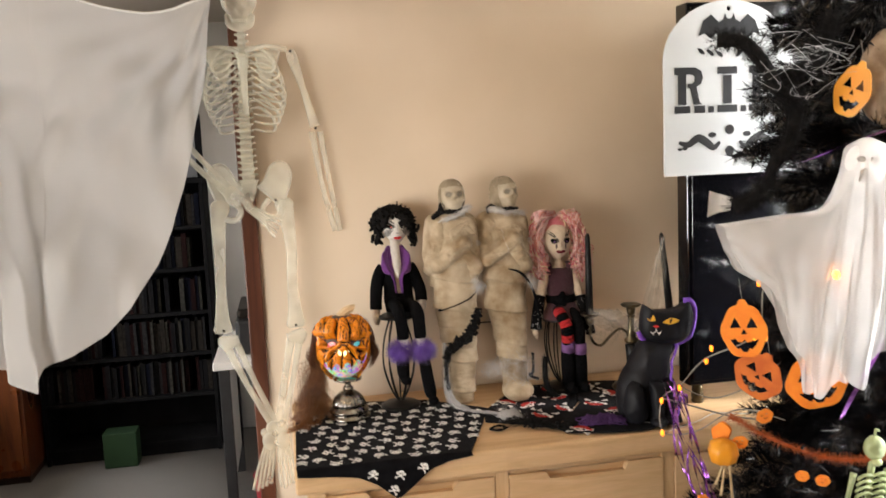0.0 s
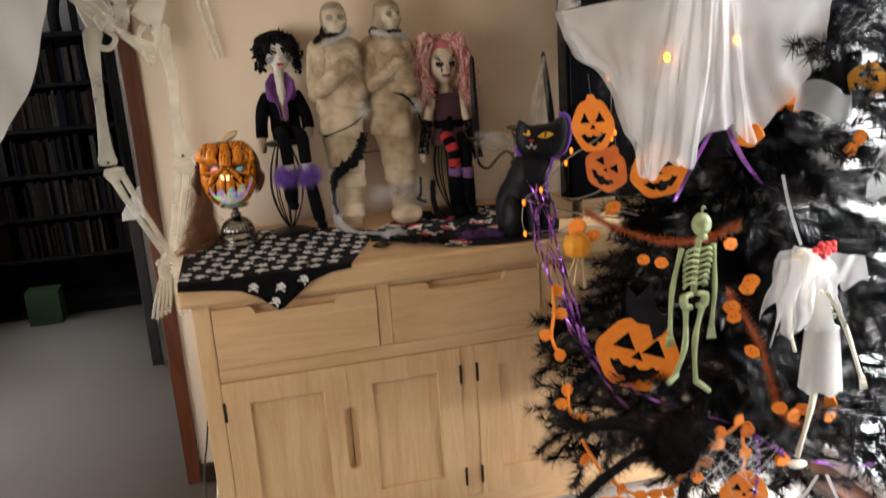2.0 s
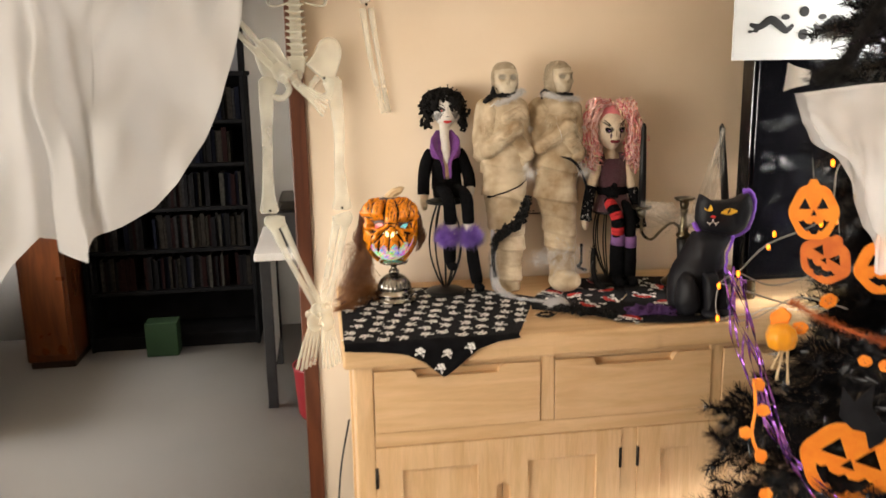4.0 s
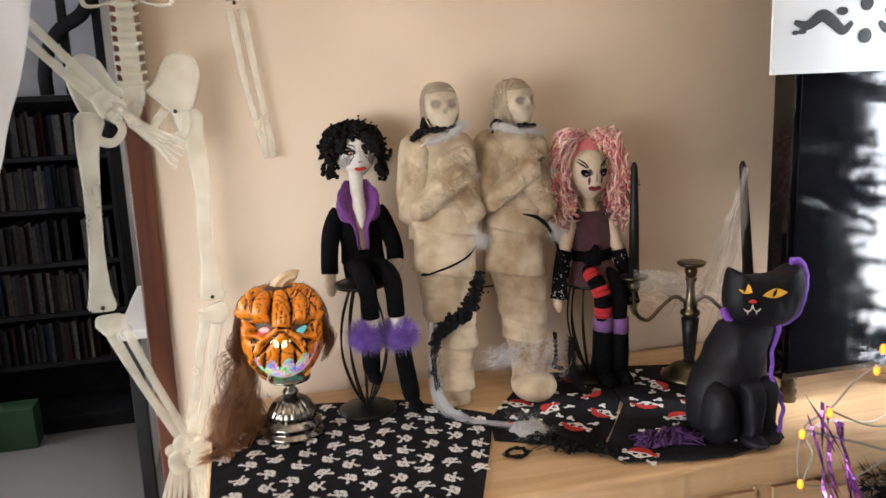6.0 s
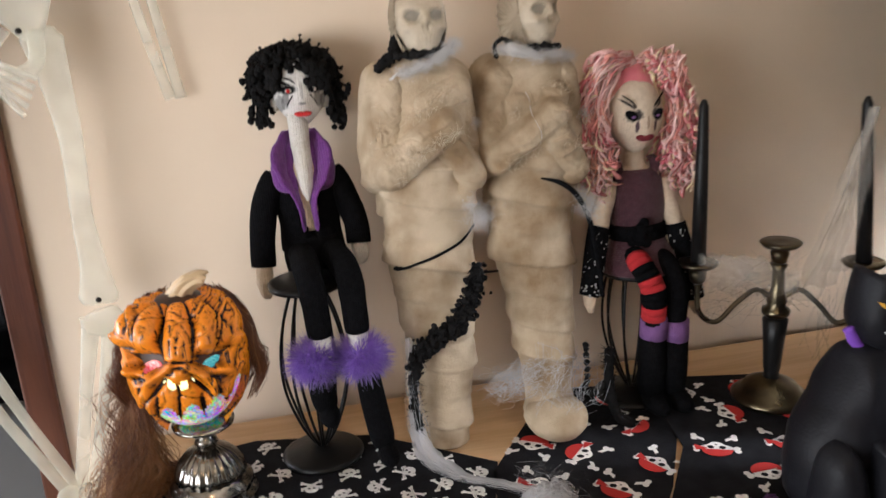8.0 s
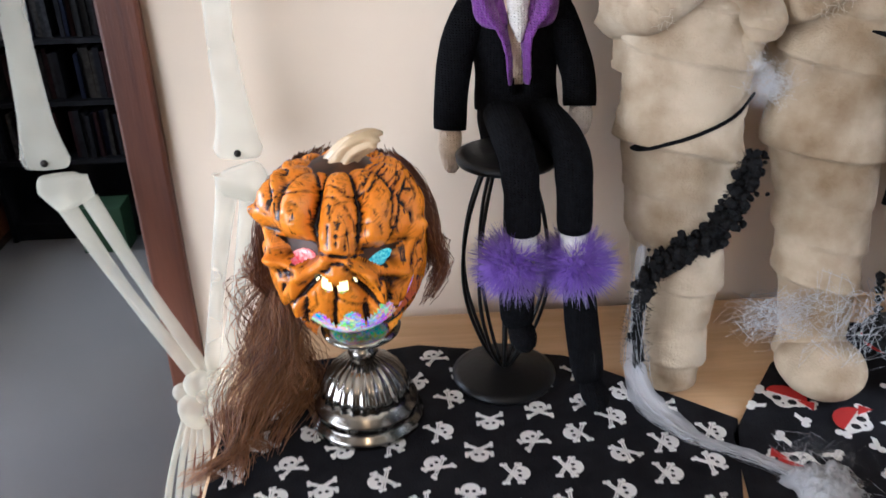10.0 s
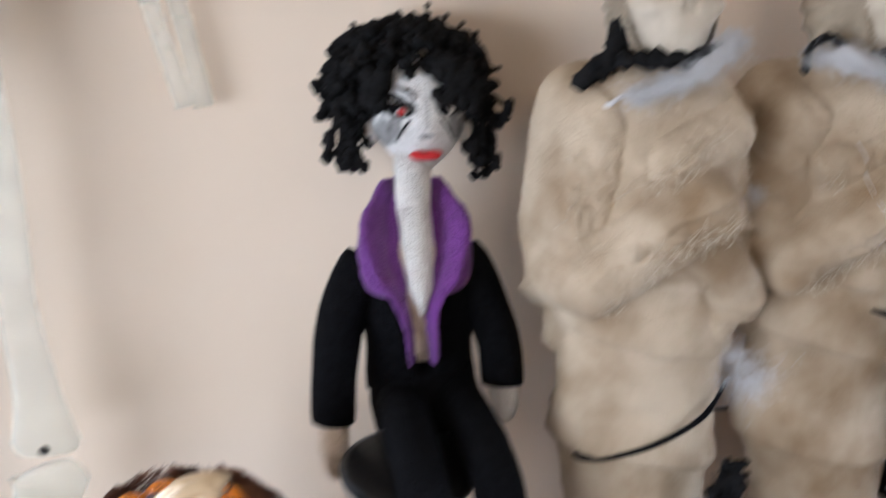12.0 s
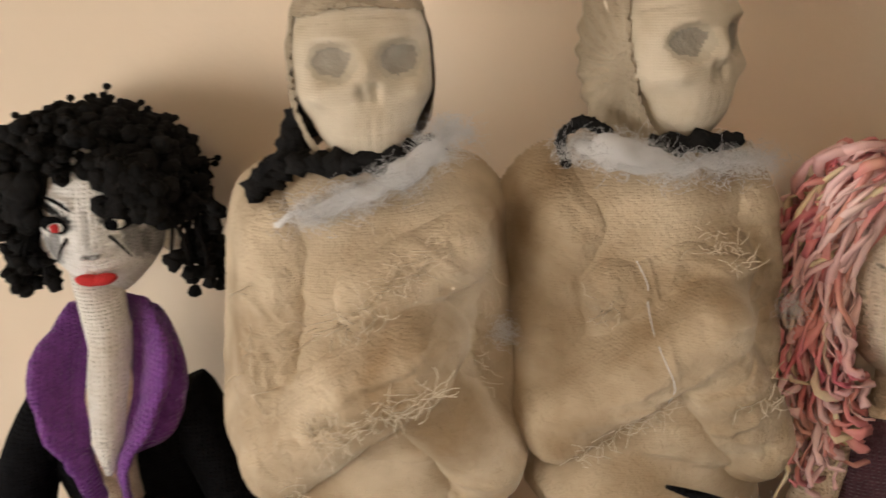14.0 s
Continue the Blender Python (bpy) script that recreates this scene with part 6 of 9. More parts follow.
        for q in curve([(0.055, -0.03, 0.13), (0.046, -0.05, 0.085), (0.035, -0.055, 0.075), (0.060, -0.045, 0.06)], 6):
            ball(c(*q), (0.005, 0.005, 0.005), 6, 5, fur, rough=0.003, freq=300)
    P.append((fur, BLACKFUR))
    solid("mummy_figure", P, label, "figurine", group="mummy figures leaning on the wall")


mummy(0.482, 4, 0.004, [(0.0, 0.0, 0.031, 0.030), (0.03, 0.0, 0.031, 0.031), (0.12, 0.003, 0.042, 0.036), (0.205, -0.003, 0.053, 0.042), (0.305, -0.006, 0.063, 0.046), (0.36, 0.0, 0.064, 0.046), (0.44, 0.004, 0.064, 0.046), (0.50, 0.006, 0.066, 0.044), (0.535, 0.006, 0.062, 0.036), (0.555, 0.002, 0.040, 0.028), (0.566, 0.0, 0.020, 0.020)],
      [((-0.042, 0.520, 0.006, 0.027), (-0.054, 0.440, 0.012, 0.024)), ((-0.054, 0.414, 0.034, 0.023), (0.020, 0.472, 0.062, 0.020)), ((0.046, 0.520, 0.006, 0.025), (0.060, 0.430, 0.006, 0.019)), ((0.056, 0.402, 0.030, 0.023), (0.006, 0.464, 0.052, 0.018)), ((0.050, 0.396, 0.022, 0.020), (0.036, 0.362, 0.022, 0.016)), ((0.000, 0.500, 0.034, 0.020), (0.046, 0.518, 0.022, 0.022))],
      [((0.040, 0.530), (-0.040, 0.476), 0.030, 0.0040), ((0.036, 0.474), (-0.030, 0.441), 0.018, 0.0030), ((-0.020, 0.462), (-0.080, 0.446), 0.020, -0.0025), ((-0.078, 0.470), (-0.022, 0.470), 0.0022, -0.002), ((0.066, 0.500), (0.000, 0.548), 0.010, 0.0022)],
      [((-0.034, 0.479), (0.036, 0.526), 170), ((-0.026, 0.442), (0.030, 0.470), 110), ((-0.036, 0.440), (-0.014, 0.444), 60), ((-0.052, 0.40), (-0.04, 0.41), 14), ((-0.004, 0.545), (0.012, 0.535), 26), ((0.058, 0.44), (0.066, 0.52), 30), ((-0.066, 0.44), (-0.062, 0.52), 20)],
      None, "tan linen-wrapped mummy figure with a skull face, leaning on the wall", 1)
mummy(0.642, 30, 0.004, [(0.0, 0.003, 0.034, 0.030), (0.05, 0.003, 0.034, 0.032), (0.10, 0.002, 0.040, 0.035), (0.20, -0.003, 0.049, 0.041), (0.29, -0.012, 0.060, 0.045), (0.36, -0.002, 0.063, 0.046), (0.44, 0.002, 0.062, 0.046), (0.50, 0.002, 0.063, 0.044), (0.535, 0.003, 0.060, 0.036), (0.555, 0.002, 0.040, 0.028), (0.566, 0.0, 0.020, 0.020)],
      [((-0.044, 0.520, 0.004, 0.027), (-0.062, 0.440, 0.006, 0.022)), ((-0.064, 0.416, 0.030, 0.020), (0.014, 0.478, 0.058, 0.020)), ((0.046, 0.520, 0.004, 0.026), (0.056, 0.430, 0.006, 0.020)), ((0.048, 0.398, 0.032, 0.024), (0.012, 0.462, 0.050, 0.020)), ((-0.026, 0.490, 0.026, 0.022), (0.024, 0.500, 0.028, 0.022))],
      [((0.060, 0.470), (-0.050, 0.410), 0.030, 0.0030), ((-0.018, 0.540), (-0.010, 0.440), 0.0025, 0.003), ((0.060, 0.500), (-0.004, 0.522), 0.030, 0.0032), ((0.040, 0.450), (-0.064, 0.428), 0.008, 0.002)],
      [((-0.060, 0.406), (0.000, 0.438), 110), ((0.004, 0.522), (0.036, 0.508), 110), ((-0.045, 0.485), (-0.03, 0.482), 20), ((0.03, 0.44), (0.06, 0.43), 30)],
      (0.001, -0.030), "tan linen-wrapped mummy figure with its skull face turned aside", 2)


def candelabra():
    X, Y = 1.000, 2.285
    z = TOP + 0.007
    th = root("candelabra", X, Y, z, "tarnished pewter three-armed candelabra with tall black candles", "candelabra")
    part("foot", lathe([(0.058, 0), (0.060, 0.006), (0.054, 0.012), (0.046, 0.016), (0.040, 0.026), (0.024, 0.034), (0.013, 0.038)], 36, (X, Y, z)), BRASS, th)
    part("stem", lathe([(0.013, 0.038), (0.011, 0.046), (0.013, 0.055), (0.016, 0.10), (0.019, 0.135), (0.012, 0.139)], 24, (X, Y, z)), BLACKIRON, th, "black turned stem")
    part("collar", lathe([(0.014, 0.139), (0.021, 0.145), (0.021, 0.152), (0.013, 0.158), (0.016, 0.166), (0.010, 0.185), (0.009, 0.215), (0.013, 0.225)], 24, (X, Y, z)), BRASS, th)

    def cup(x, y, h, parent):
        return part("cup", lathe([(0.006, 0), (0.011, 0.004), (0.014, 0.018), (0.012, 0.024), (0.026, 0.028), (0.031, 0.034), (0.028, 0.036), (0.012, 0.034)], 24, (x, y, h)), BRASS, parent)
    cup(X, Y, z + 0.225, th)
    for dx, dy, top in ((-0.120, 0.028, (-0.002, 0.0)), (0.098, -0.060, (-0.030, -0.01))):
        ex, ey = X + dx, Y + dy
        arm = part("arm", tube(curve([(X, Y, z + 0.160), (X + dx * 0.25, Y + dy * 0.25, z + 0.185), (X + dx * 0.5, Y + dy * 0.5, z + 0.165), (X + dx * 0.75, Y + dy * 0.75, z + 0.135), (X + dx * 0.97, Y + dy * 0.97, z + 0.155), (ex, ey, z + 0.205)], 5), 0.0042, 8), BRASS, th)
        cup(ex, ey, z + 0.200, th)
        part("candle", tube([(ex, ey, z + 0.232), (ex + top[0] * 0.5, ey + top[1] * 0.5, z + 0.35), (ex + top[0], ey + top[1], z + 0.468), (ex + top[0], ey + top[1], z + 0.478)], [0.0115, 0.0100, 0.0070, 0.003], 16), WAX, th, "tall tapering black candle")
    return th


candelabra()


def cat():
    P = []
    z = TOP + 0.0085

    def crumple(bm, s):
        for v in bm.verts:
            v.co += Vector((0, 1, 0)) * (0.004 * noise.noise(v.co * 26 + Vector((s, 0, 0))) + 0.0022 * (0.3 - abs(noise.noise(Vector((v.co.x * 50, s, v.co.z * 26))))))
        return bm
    # body: a tall stuffed bag, haunch to one side
    body = pillow([(0.912, 1.085), (0.960, 1.095), (1.008, 1.085), (1.020, 1.04), (1.026, 0.99), (1.035, 0.945), (1.028, 0.905), (1.010, 0.876), (0.965, z), (0.90, z), (0.858, 0.876), (0.848, 0.918), (0.852, 0.965), (0.872, 1.000), (0.895, 1.030)], 0.052, 0.060, 4, 14)
    P.append((moved(crumple(body, 1), pose(0, 2.02, 0)), CATCLOTH))
    haunch = pillow([(0.850, 0.905), (0.860, 0.965), (0.890, 0.985), (0.920, 0.955), (0.930, 0.90), (0.915, z), (0.868, z)], 0.042, 0.02, 4, 10)
    P.append((moved(crumple(haunch, 2), pose(0, 1.985, 0)), CATCLOTH))
    for x0, lean, dy in ((0.952, 0.0, 0.0), (0.992, 0.0, 0.010)):
        leg = pillow([(x0 - 0.024, 0.985), (x0 + 0.020, 0.985), (x0 + 0.021, 0.94), (x0 + 0.017, 0.895), (x0 + 0.019, z + 0.003), (x0 - 0.021, z + 0.003), (x0 - 0.022, 0.90), (x0 - 0.026, 0.94)], 0.030, 0.02, 4, 9)
        P.append((moved(crumple(leg, 5 + x0), pose(0, 1.962 + dy, 0)), CATCLOTH))
        paw = ball((x0 - 0.004, 1.942 + dy, z + 0.011), (0.026, 0.030, 0.0125), 18, 12, rough=0.004, freq=50)
        P.append((paw, CATCLOTH))
    # head: a flat-topped cushion with two pointed ears
    out = [(0.893, 1.142), (0.903, 1.180), (0.922, 1.166), (0.955, 1.164), (0.990, 1.166), (1.014, 1.172), (1.040, 1.183), (1.052, 1.158), (1.050, 1.125), (1.036, 1.090), (1.005, 1.071), (0.962, 1.070), (0.915, 1.082), (0.893, 1.108)]
    cx, cz = 0.980, 1.125
    tip = Matrix.Translation((cx, 2.012, cz)) @ pose(0, 0, 0, -4, 0, -12) @ Matrix.Translation((-cx, 0, -cz))
    out = [(1.052 + (x - 1.052) * 0.90, q) for x, q in out]
    head = pillow(out, 0.040, 0.040, 4, 16, 5.0)
    P.append((moved(crumple(head, 9), tip), CATCLOTH))

    def on(x, zz, proud):
        t = min(0.95, math.hypot((x - cx) / 0.074, (zz - cz) / 0.052))
        return Vector((x, -0.040 * math.sqrt(1 - t ** 5) - proud - 0.0015, zz))

    def patch(pts, m, proud, thick=0.0015):
        bm = cut_shape([pts], thick)
        for v in bm.verts:
            v.co = on(v.co.x, v.co.z, proud) + Vector((0, v.co.y, 0))
        P.append((moved(bm, tip), m))

    def leaf(x, zz, w, h, turn):
        ca, sa = math.cos(turn), math.sin(turn)
        o = [(w * (k / 12 * 2 - 1), h * math.sin(math.pi * k / 12)) for k in range(13)] + [(w * (1 - k / 12 * 2), -h * 0.75 * math.sin(math.pi * k / 12)) for k in range(1, 12)]
        return [(x + a * ca - b * sa, zz + a * sa + b * ca) for a, b in o]
    patch(leaf(0.932, 1.146, 0.0125, 0.0105, -0.50), YELLOW, 0.001)
    patch(leaf(0.984, 1.136, 0.0225, 0.0095, 0.10), YELLOW, 0.001)
    patch(leaf(0.931, 1.148, 0.0085, 0.0022, 1.35), CATCLOTH, 0.0025)
    patch(leaf(0.983, 1.138, 0.0085, 0.0028, 1.15), CATCLOTH, 0.0025)
    patch(leaf(0.944, 1.124, 0.0075, 0.0038, 0.0), REDFELT, 0.002, 0.004)
    for s in (-1, 1):
        w = [on(0.944, 1.118, 0.001), on(0.944 + s * 0.003, 1.109, 0.001), on(0.944 + s * 0.009, 1.106, 0.001), on(0.944 + s * 0.014, 1.111, 0.001)]
        P.append((moved(tube(curve(w, 3), 0.0010, 6), tip), WHITEKNIT))
        P.append((moved(tube([on(0.944 + s * 0.007, 1.1075, 0.001), on(0.944 + s * 0.0075, 1.100, 0.001)], [0.0016, 0.0005], 6), tip), WHITEKNIT))
    # violet piping round the head seam, then wavy down the body's back seam
    rim = [(1.028, 1.186), (1.046, 1.184), (1.056, 1.160), (1.053, 1.125), (1.039, 1.088), (1.006, 1.068), (0.966, 1.066), (0.924, 1.078), (0.905, 1.106)]
    seam = curve([(x, -0.004, zz) for x, zz in rim], 6)
    P.append((moved(tube(seam, [0.0072 + 0.0008 * math.sin(k * 1.7) for k in range(len(seam))], 10, flat=0.75), tip), PURPLEFELT))
    tr = [(1.004, 1.990, 1.072), (1.014, 1.985, 1.045), (1.008, 1.972, 1.010), (1.002, 1.962, 0.978), (1.018, 1.958, 0.955), (1.024, 1.955, 0.93), (1.016, 1.950, 0.900), (1.006, 1.945, 0.884), (1.008, 1.943, 0.873)]
    c = curve(tr, 6)
    P.append((tube([q + Vector((0.0016 * math.sin(k * 1.1), 0.002 * math.cos(k * 0.9), 0)) for k, q in enumerate(c)], 0.0042, 8), PURPLEFELT))
    for bm, _ in P:
        for v in bm.verts:
            k = min(1.0, max(0.0, (1.08 - v.co.z) / 0.05))
            v.co.x += (0.922 + (v.co.x - 0.944) * 0.84 - v.co.x) * k
    solid("plush_cat", P, "black sewn cloth cat with yellow eyes and violet felt trim", "plush toy")
    # a scrap of violet yarn lying before it
    sc = bmesh.new()
    rnd = random.Random(8)
    for _ in range(110):
        a = Vector((rnd.uniform(0.74, 0.83), rnd.uniform(1.99, 2.03), TOP + 0.010))
        tube(curve([a, a + Vector((rnd.uniform(-.02, .03), rnd.uniform(-.012, .012), rnd.uniform(0, .022))), a + Vector((rnd.uniform(-.03, .05), rnd.uniform(-.02, .02), rnd.uniform(-.002, .010)))], 3), 0.0018, 5, sc)
    solid("yarn_scrap", [(sc, DARKVIOLET)], "bunch of dark violet yarn lying on the bandana", "yarn")


cat()

# ---------------------------------------------------------------- the opening: sheet, hanging skeleton, far room
def hanging_sheet():
    global hanging_fn
    low = [(-1.50, 1.05), (-1.25, 0.93), (-1.05, 0.95), (-0.935, 0.925), (-0.87, 1.02), (-0.80, 1.09), (-0.735, 1.05), (-0.672, 1.022), (-0.650, 1.092), (-0.58, 1.115), (-0.505, 1.152), (-0.43, 1.225), (-0.357, 1.332), (-0.305, 1.435), (-0.265, 1.545), (-0.238, 1.645), (-0.217, 1.743), (-0.190, 1.90), (-0.166, 2.035)]
    top = [(-1.50, 2.10), (-1.30, 2.08), (-1.1, 2.07), (-0.98, 2.08), (-0.90, 2.09), (-0.84, 2.10), (-0.76, 2.10), (-0.66, 2.09), (-0.58, 2.07), (-0.51, 2.050), (-0.45, 2.032), (-0.40, 2.022), (-0.344, 2.015), (-0.30, 2.018), (-0.26, 2.025), (-0.23, 2.035), (-0.20, 2.042), (-0.18, 2.048), (-0.163, 2.053)]

    def fn(u, v):
        a, b = lerp_path([(x, 0, z) for x, z in top], u), lerp_path([(x, 0, z) for x, z in low], u)
        p = a.lerp(b, v)
        p.x += 0.02 * math.sin(v * 3) * (1 - u)
        y = 2.36 - 0.10 * (1 - u) * v
        y += 0.022 * v * math.sin(u * 34 + 1.5 * v) * (1.0 if u < 0.42 else 0.35)
        y += 0.020 * math.sin((p.x * 1.3 + p.z) * 9) + 0.016 * noise.noise((p.x * 5, 0, p.z * 3))
        d = (p.x + 0.17) * 0.6 + (p.z - 2.05)
        y += 0.026 * math.sin(d * 22) * math.exp(-abs(d) * 0.9) * min(1.0, 4 * v)
        r, fan = math.hypot(p.x + 0.165, p.z - 2.06), math.atan2(2.06 - p.z, -0.165 - p.x)
        y += 0.020 * math.sin(fan * 21 + 2.0 * noise.noise((p.x * 3, 7, p.z * 2))) * min(1.0, r / 0.35) * min(1.0, v * 3) * (0.5 + 0.5 * noise.noise((fan * 4, 2, r * 2)) + 0.3)
        s = p.x * 0.95 + (p.z - 2.05) * 0.22 * (p.x + 0.2)
        y += v * (0.024 * math.sin(s * 30 + 3 * noise.noise((p.x * 2, 0, p.z * 2))) + 0.006 * math.sin(s * 71 + 4 * noise.noise((p.x * 3, 4, p.z * 2))) + 0.008 * noise.noise((p.x * 9, 2, p.z * 5)))
        edge = -0.701 + (1.523 - p.z) * 0.116                  # one pleat hangs in front of the rest
        if p.z < 1.93:
            k = min(1.0, (1.93 - p.z) / 0.5)
            on = 1 / (1 + math.exp(-(p.x + 0.752) / 0.0025)) / (1 + math.exp((p.x - edge) / 0.0025))
            y += k * (-0.055 * on + 0.035 * math.exp(-((p.x + 0.772) / 0.018) ** 2) + 0.020 * math.exp(-((p.x - edge - 0.020) / 0.018) ** 2))
        return (p.x, y, p.z)
    hanging_fn = fn
    bm = sheet(fn, 320, 90)
    hs = solid("hanging_sheet", [(bm, SHEET)], "large white fabric sheet draped across the opening", "drape")
    return hs


hanging_sheet()
# cord that the sheet hangs from
line = [(-1.56, 2.519, 2.20)] + [tuple(hanging_fn(k / 40, 0)) for k in range(41)] + [(-0.12, 2.508, 2.07)]
solid("clothesline", [(tube(line, 0.003, 8), WHITE)], "thin white line strung across the top of the opening", "line")


def wall_skeleton():
    Y, CX = 2.468, -0.095
    th = root("hanging_skeleton", CX, Y + 0.03, 0.60, "life-size milky plastic skeleton hung on the door lining", "skeleton")

    def put(name, bm, label=""):
        return part(name, bm, BONEPLASTIC, th, label)
    sk = ball((CX, Y - 0.005, 2.065), (0.050, 0.040, 0.066), 32, 24)
    for v in sk.verts:
        if v.co.z < 2.045:
            v.co.x = CX + (v.co.x - CX) * (1 - 0.30 * min(1.0, (2.045 - v.co.z) / 0.05))
        if v.co.y < Y - 0.01:
            for q in (-1, 1):
                v.co.y += 0.024 * math.exp(-((v.co.x - CX - q * 0.019) / 0.0095) ** 2 - ((v.co.z - 2.050) / 0.010) ** 2)
            v.co.y += 0.014 * math.exp(-((v.co.x - CX) / 0.006) ** 2 - ((v.co.z - 2.028) / 0.008) ** 2)
    put("skull", sk)
    jaw = bone([(CX - 0.034, Y - 0.015, 2.020), (CX - 0.026, Y - 0.030, 1.992), (CX, Y - 0.038, 1.982), (CX + 0.026, Y - 0.030, 1.992), (CX + 0.034, Y - 0.015, 2.020)], [0.008, 0.013, 0.015, 0.013, 0.008], 0.7)
    for q in range(8):
        box(CX - 0.020 + 0.005 * q, CX - 0.0158 + 0.005 * q, Y - 0.046, Y - 0.040, 1.994, 2.004, 0.001, jaw)
    put("jaw", jaw)
    for k in range(25):                                      # vertebrae with thin discs between
        z = 1.965 - k * 0.0182
        w = 0.013 + 0.010 * k / 24
        x = CX - 0.008 * math.sin(k / 24 * 2.2)
        v = ball((x, Y, z), (w, 0.010, 0.0075), 14, 8)
        box(x - w * 0.8, x + w * 0.8, Y - 0.005, Y + 0.006, z - 0.0100, z + 0.0100, 0.002, v)
        for q in (-1, 1):
            tube([(x + q * w * 0.7, Y, z + 0.001), (x + q * (w + 0.006), Y + 0.002, z + 0.003)], [0.0045, 0.0030], 6, v)
        put("vertebra", v)
    for k in range(9):
        z = 1.925 - k * 0.0215
        w = 0.062 + 0.050 * math.sin(math.pi * (k + 1.8) / 11)
        for q in (-1, 1):
            pts = [(CX, Y + 0.006, z), (CX + q * w * 0.50, Y + 0.010, z + 0.006), (CX + q * w * 0.95, Y + 0.002, z - 0.026), (CX + q * w * 0.98, Y - 0.010, z - 0.060), (CX + q * w * 0.66, Y - 0.016, z - 0.064), (CX + q * 0.020, Y - 0.018, z - 0.030 if k < 6 else z - 0.055)]
            put("rib", bone(pts, [0.0042, 0.0048, 0.0048, 0.0048, 0.0044, 0.0040], 0.35, 8, 5))
    put("sternum", bone([(CX, Y - 0.022, 1.905), (CX, Y - 0.023, 1.84), (CX, Y - 0.022, 1.74)], [0.018, 0.010, 0.008], 0.4))
    for q in (-1, 1):
        put("collarbone", bone([(CX + q * 0.01, Y - 0.018, 1.915), (CX + q * 0.06, Y - 0.014, 1.932), (CX + q * 0.125, Y, 1.922)], [0.007, 0.0055, 0.008], 0.6))
        blade = pillow([(0.030, 1.92), (0.105, 1.925), (0.085, 1.86), (0.060, 1.80)][::q], 0.004, 0.004, 4, 5)
        put("shoulder_blade", moved(blade, Matrix.Translation((CX, Y + 0.016, 0)) @ Matrix.Diagonal((q, 1, 1, 1))))
        # hip: a broad rounded wing, the lower loop and the pubic bone
        wing = pillow([(0.018, 1.530), (0.040, 1.555), (0.058, 1.590), (0.085, 1.604), (0.112, 1.592), (0.122, 1.560), (0.112, 1.520), (0.098, 1.488), (0.074, 1.478), (0.052, 1.498)], 0.007, 0.007, 4, 7)
        bone([(0.088, 0, 1.492), (0.082, 0, 1.448), (0.050, -0.002, 1.436), (0.030, -0.004, 1.462), (0.052, -0.002, 1.494)], [0.012, 0.010, 0.009, 0.008, 0.009], 0.5, 10, 5, wing)
        put("hip_bone", moved(wing, Matrix.Translation((CX - 0.004, Y - 0.006, 0)) @ Matrix.Diagonal((q, 1, 1, 1))))
    put("sacrum", bone([(CX - 0.008, Y - 0.002, 1.545), (CX - 0.009, Y - 0.004, 1.51), (CX - 0.010, Y - 0.004, 1.478)], [0.026, 0.020, 0.006], 0.35, 12))
    for x0, x1, x2, x3, y in ((-0.186, -0.196, -0.203, -0.206, Y - 0.006), (-0.004, 0.000, 0.003, 0.006, Y + 0.002)):
        put("thigh_bone", bone([(x0, y, 1.496), (x0 - 0.002, y, 1.478), (x1, y, 1.43), (x2 + 0.004, y, 1.34), (x2, y, 1.24), (x3, y, 1.160), (x3, y, 1.116), (x3, y, 1.104)], [0.016, 0.028, 0.021, 0.0155, 0.0145, 0.019, 0.028, 0.022], 0.32, 16, 6))
    for k, a in ((-0.194, -0.080), (0.006, -0.060)):
        d = a - k
        plate_top = bone([(k - 0.002, Y - 0.006, 1.096), (k, Y - 0.006, 1.084), (k + d * 0.10, Y - 0.006, 1.058)], [0.020, 0.032, 0.024], 0.3, 16)
        put("shin_bone", bone([(k + d * 0.06 - 0.014, Y - 0.006, 1.070), (k + d * 0.5 - 0.013, Y - 0.008, 0.945), (a - 0.006, Y - 0.010, 0.815)], [0.013, 0.0085, 0.011], 0.45, 10, 5, plate_top))
        put("calf_bone", bone([(k + d * 0.10 + 0.014, Y - 0.006, 1.066), (k + d * 0.5 + 0.013, Y - 0.008, 0.945), (a + 0.010, Y - 0.010, 0.815)], [0.011, 0.0080, 0.010], 0.45, 10, 5))
        sx = -1 if k < -0.1 else 0.35
        foot = ball((a, Y - 0.012, 0.800), (0.024, 0.012, 0.026), 16, 12)
        ball((a + sx * 0.012, Y - 0.016, 0.765), (0.024, 0.012, 0.030), 16, 12, foot)
        ball((a + sx * 0.026, Y - 0.010, 0.790), (0.014, 0.010, 0.014), 12, 8, foot)
        put("foot", foot)
        for q in range(5):
            put("toe_bone", bone([(a + sx * 0.014 + (q - 2) * 0.006, Y - 0.016, 0.755), (a + sx * 0.030 + (q - 2) * 0.011, Y - 0.020, 0.690), (a + sx * 0.046 + (q - 2) * 0.013, Y - 0.022, 0.615 + 0.006 * abs(q - 1))], [0.006, 0.0042, 0.0048], 0.6, 8, 4))
    # arm before the hips, its fingers spread over them; the other arm flat on the wall
    put("upper_arm", bone([(-0.220, Y, 1.915), (-0.262, Y - 0.002, 1.83), (-0.325, Y - 0.006, 1.715)], [0.018, 0.011, 0.017], 0.5, 12))
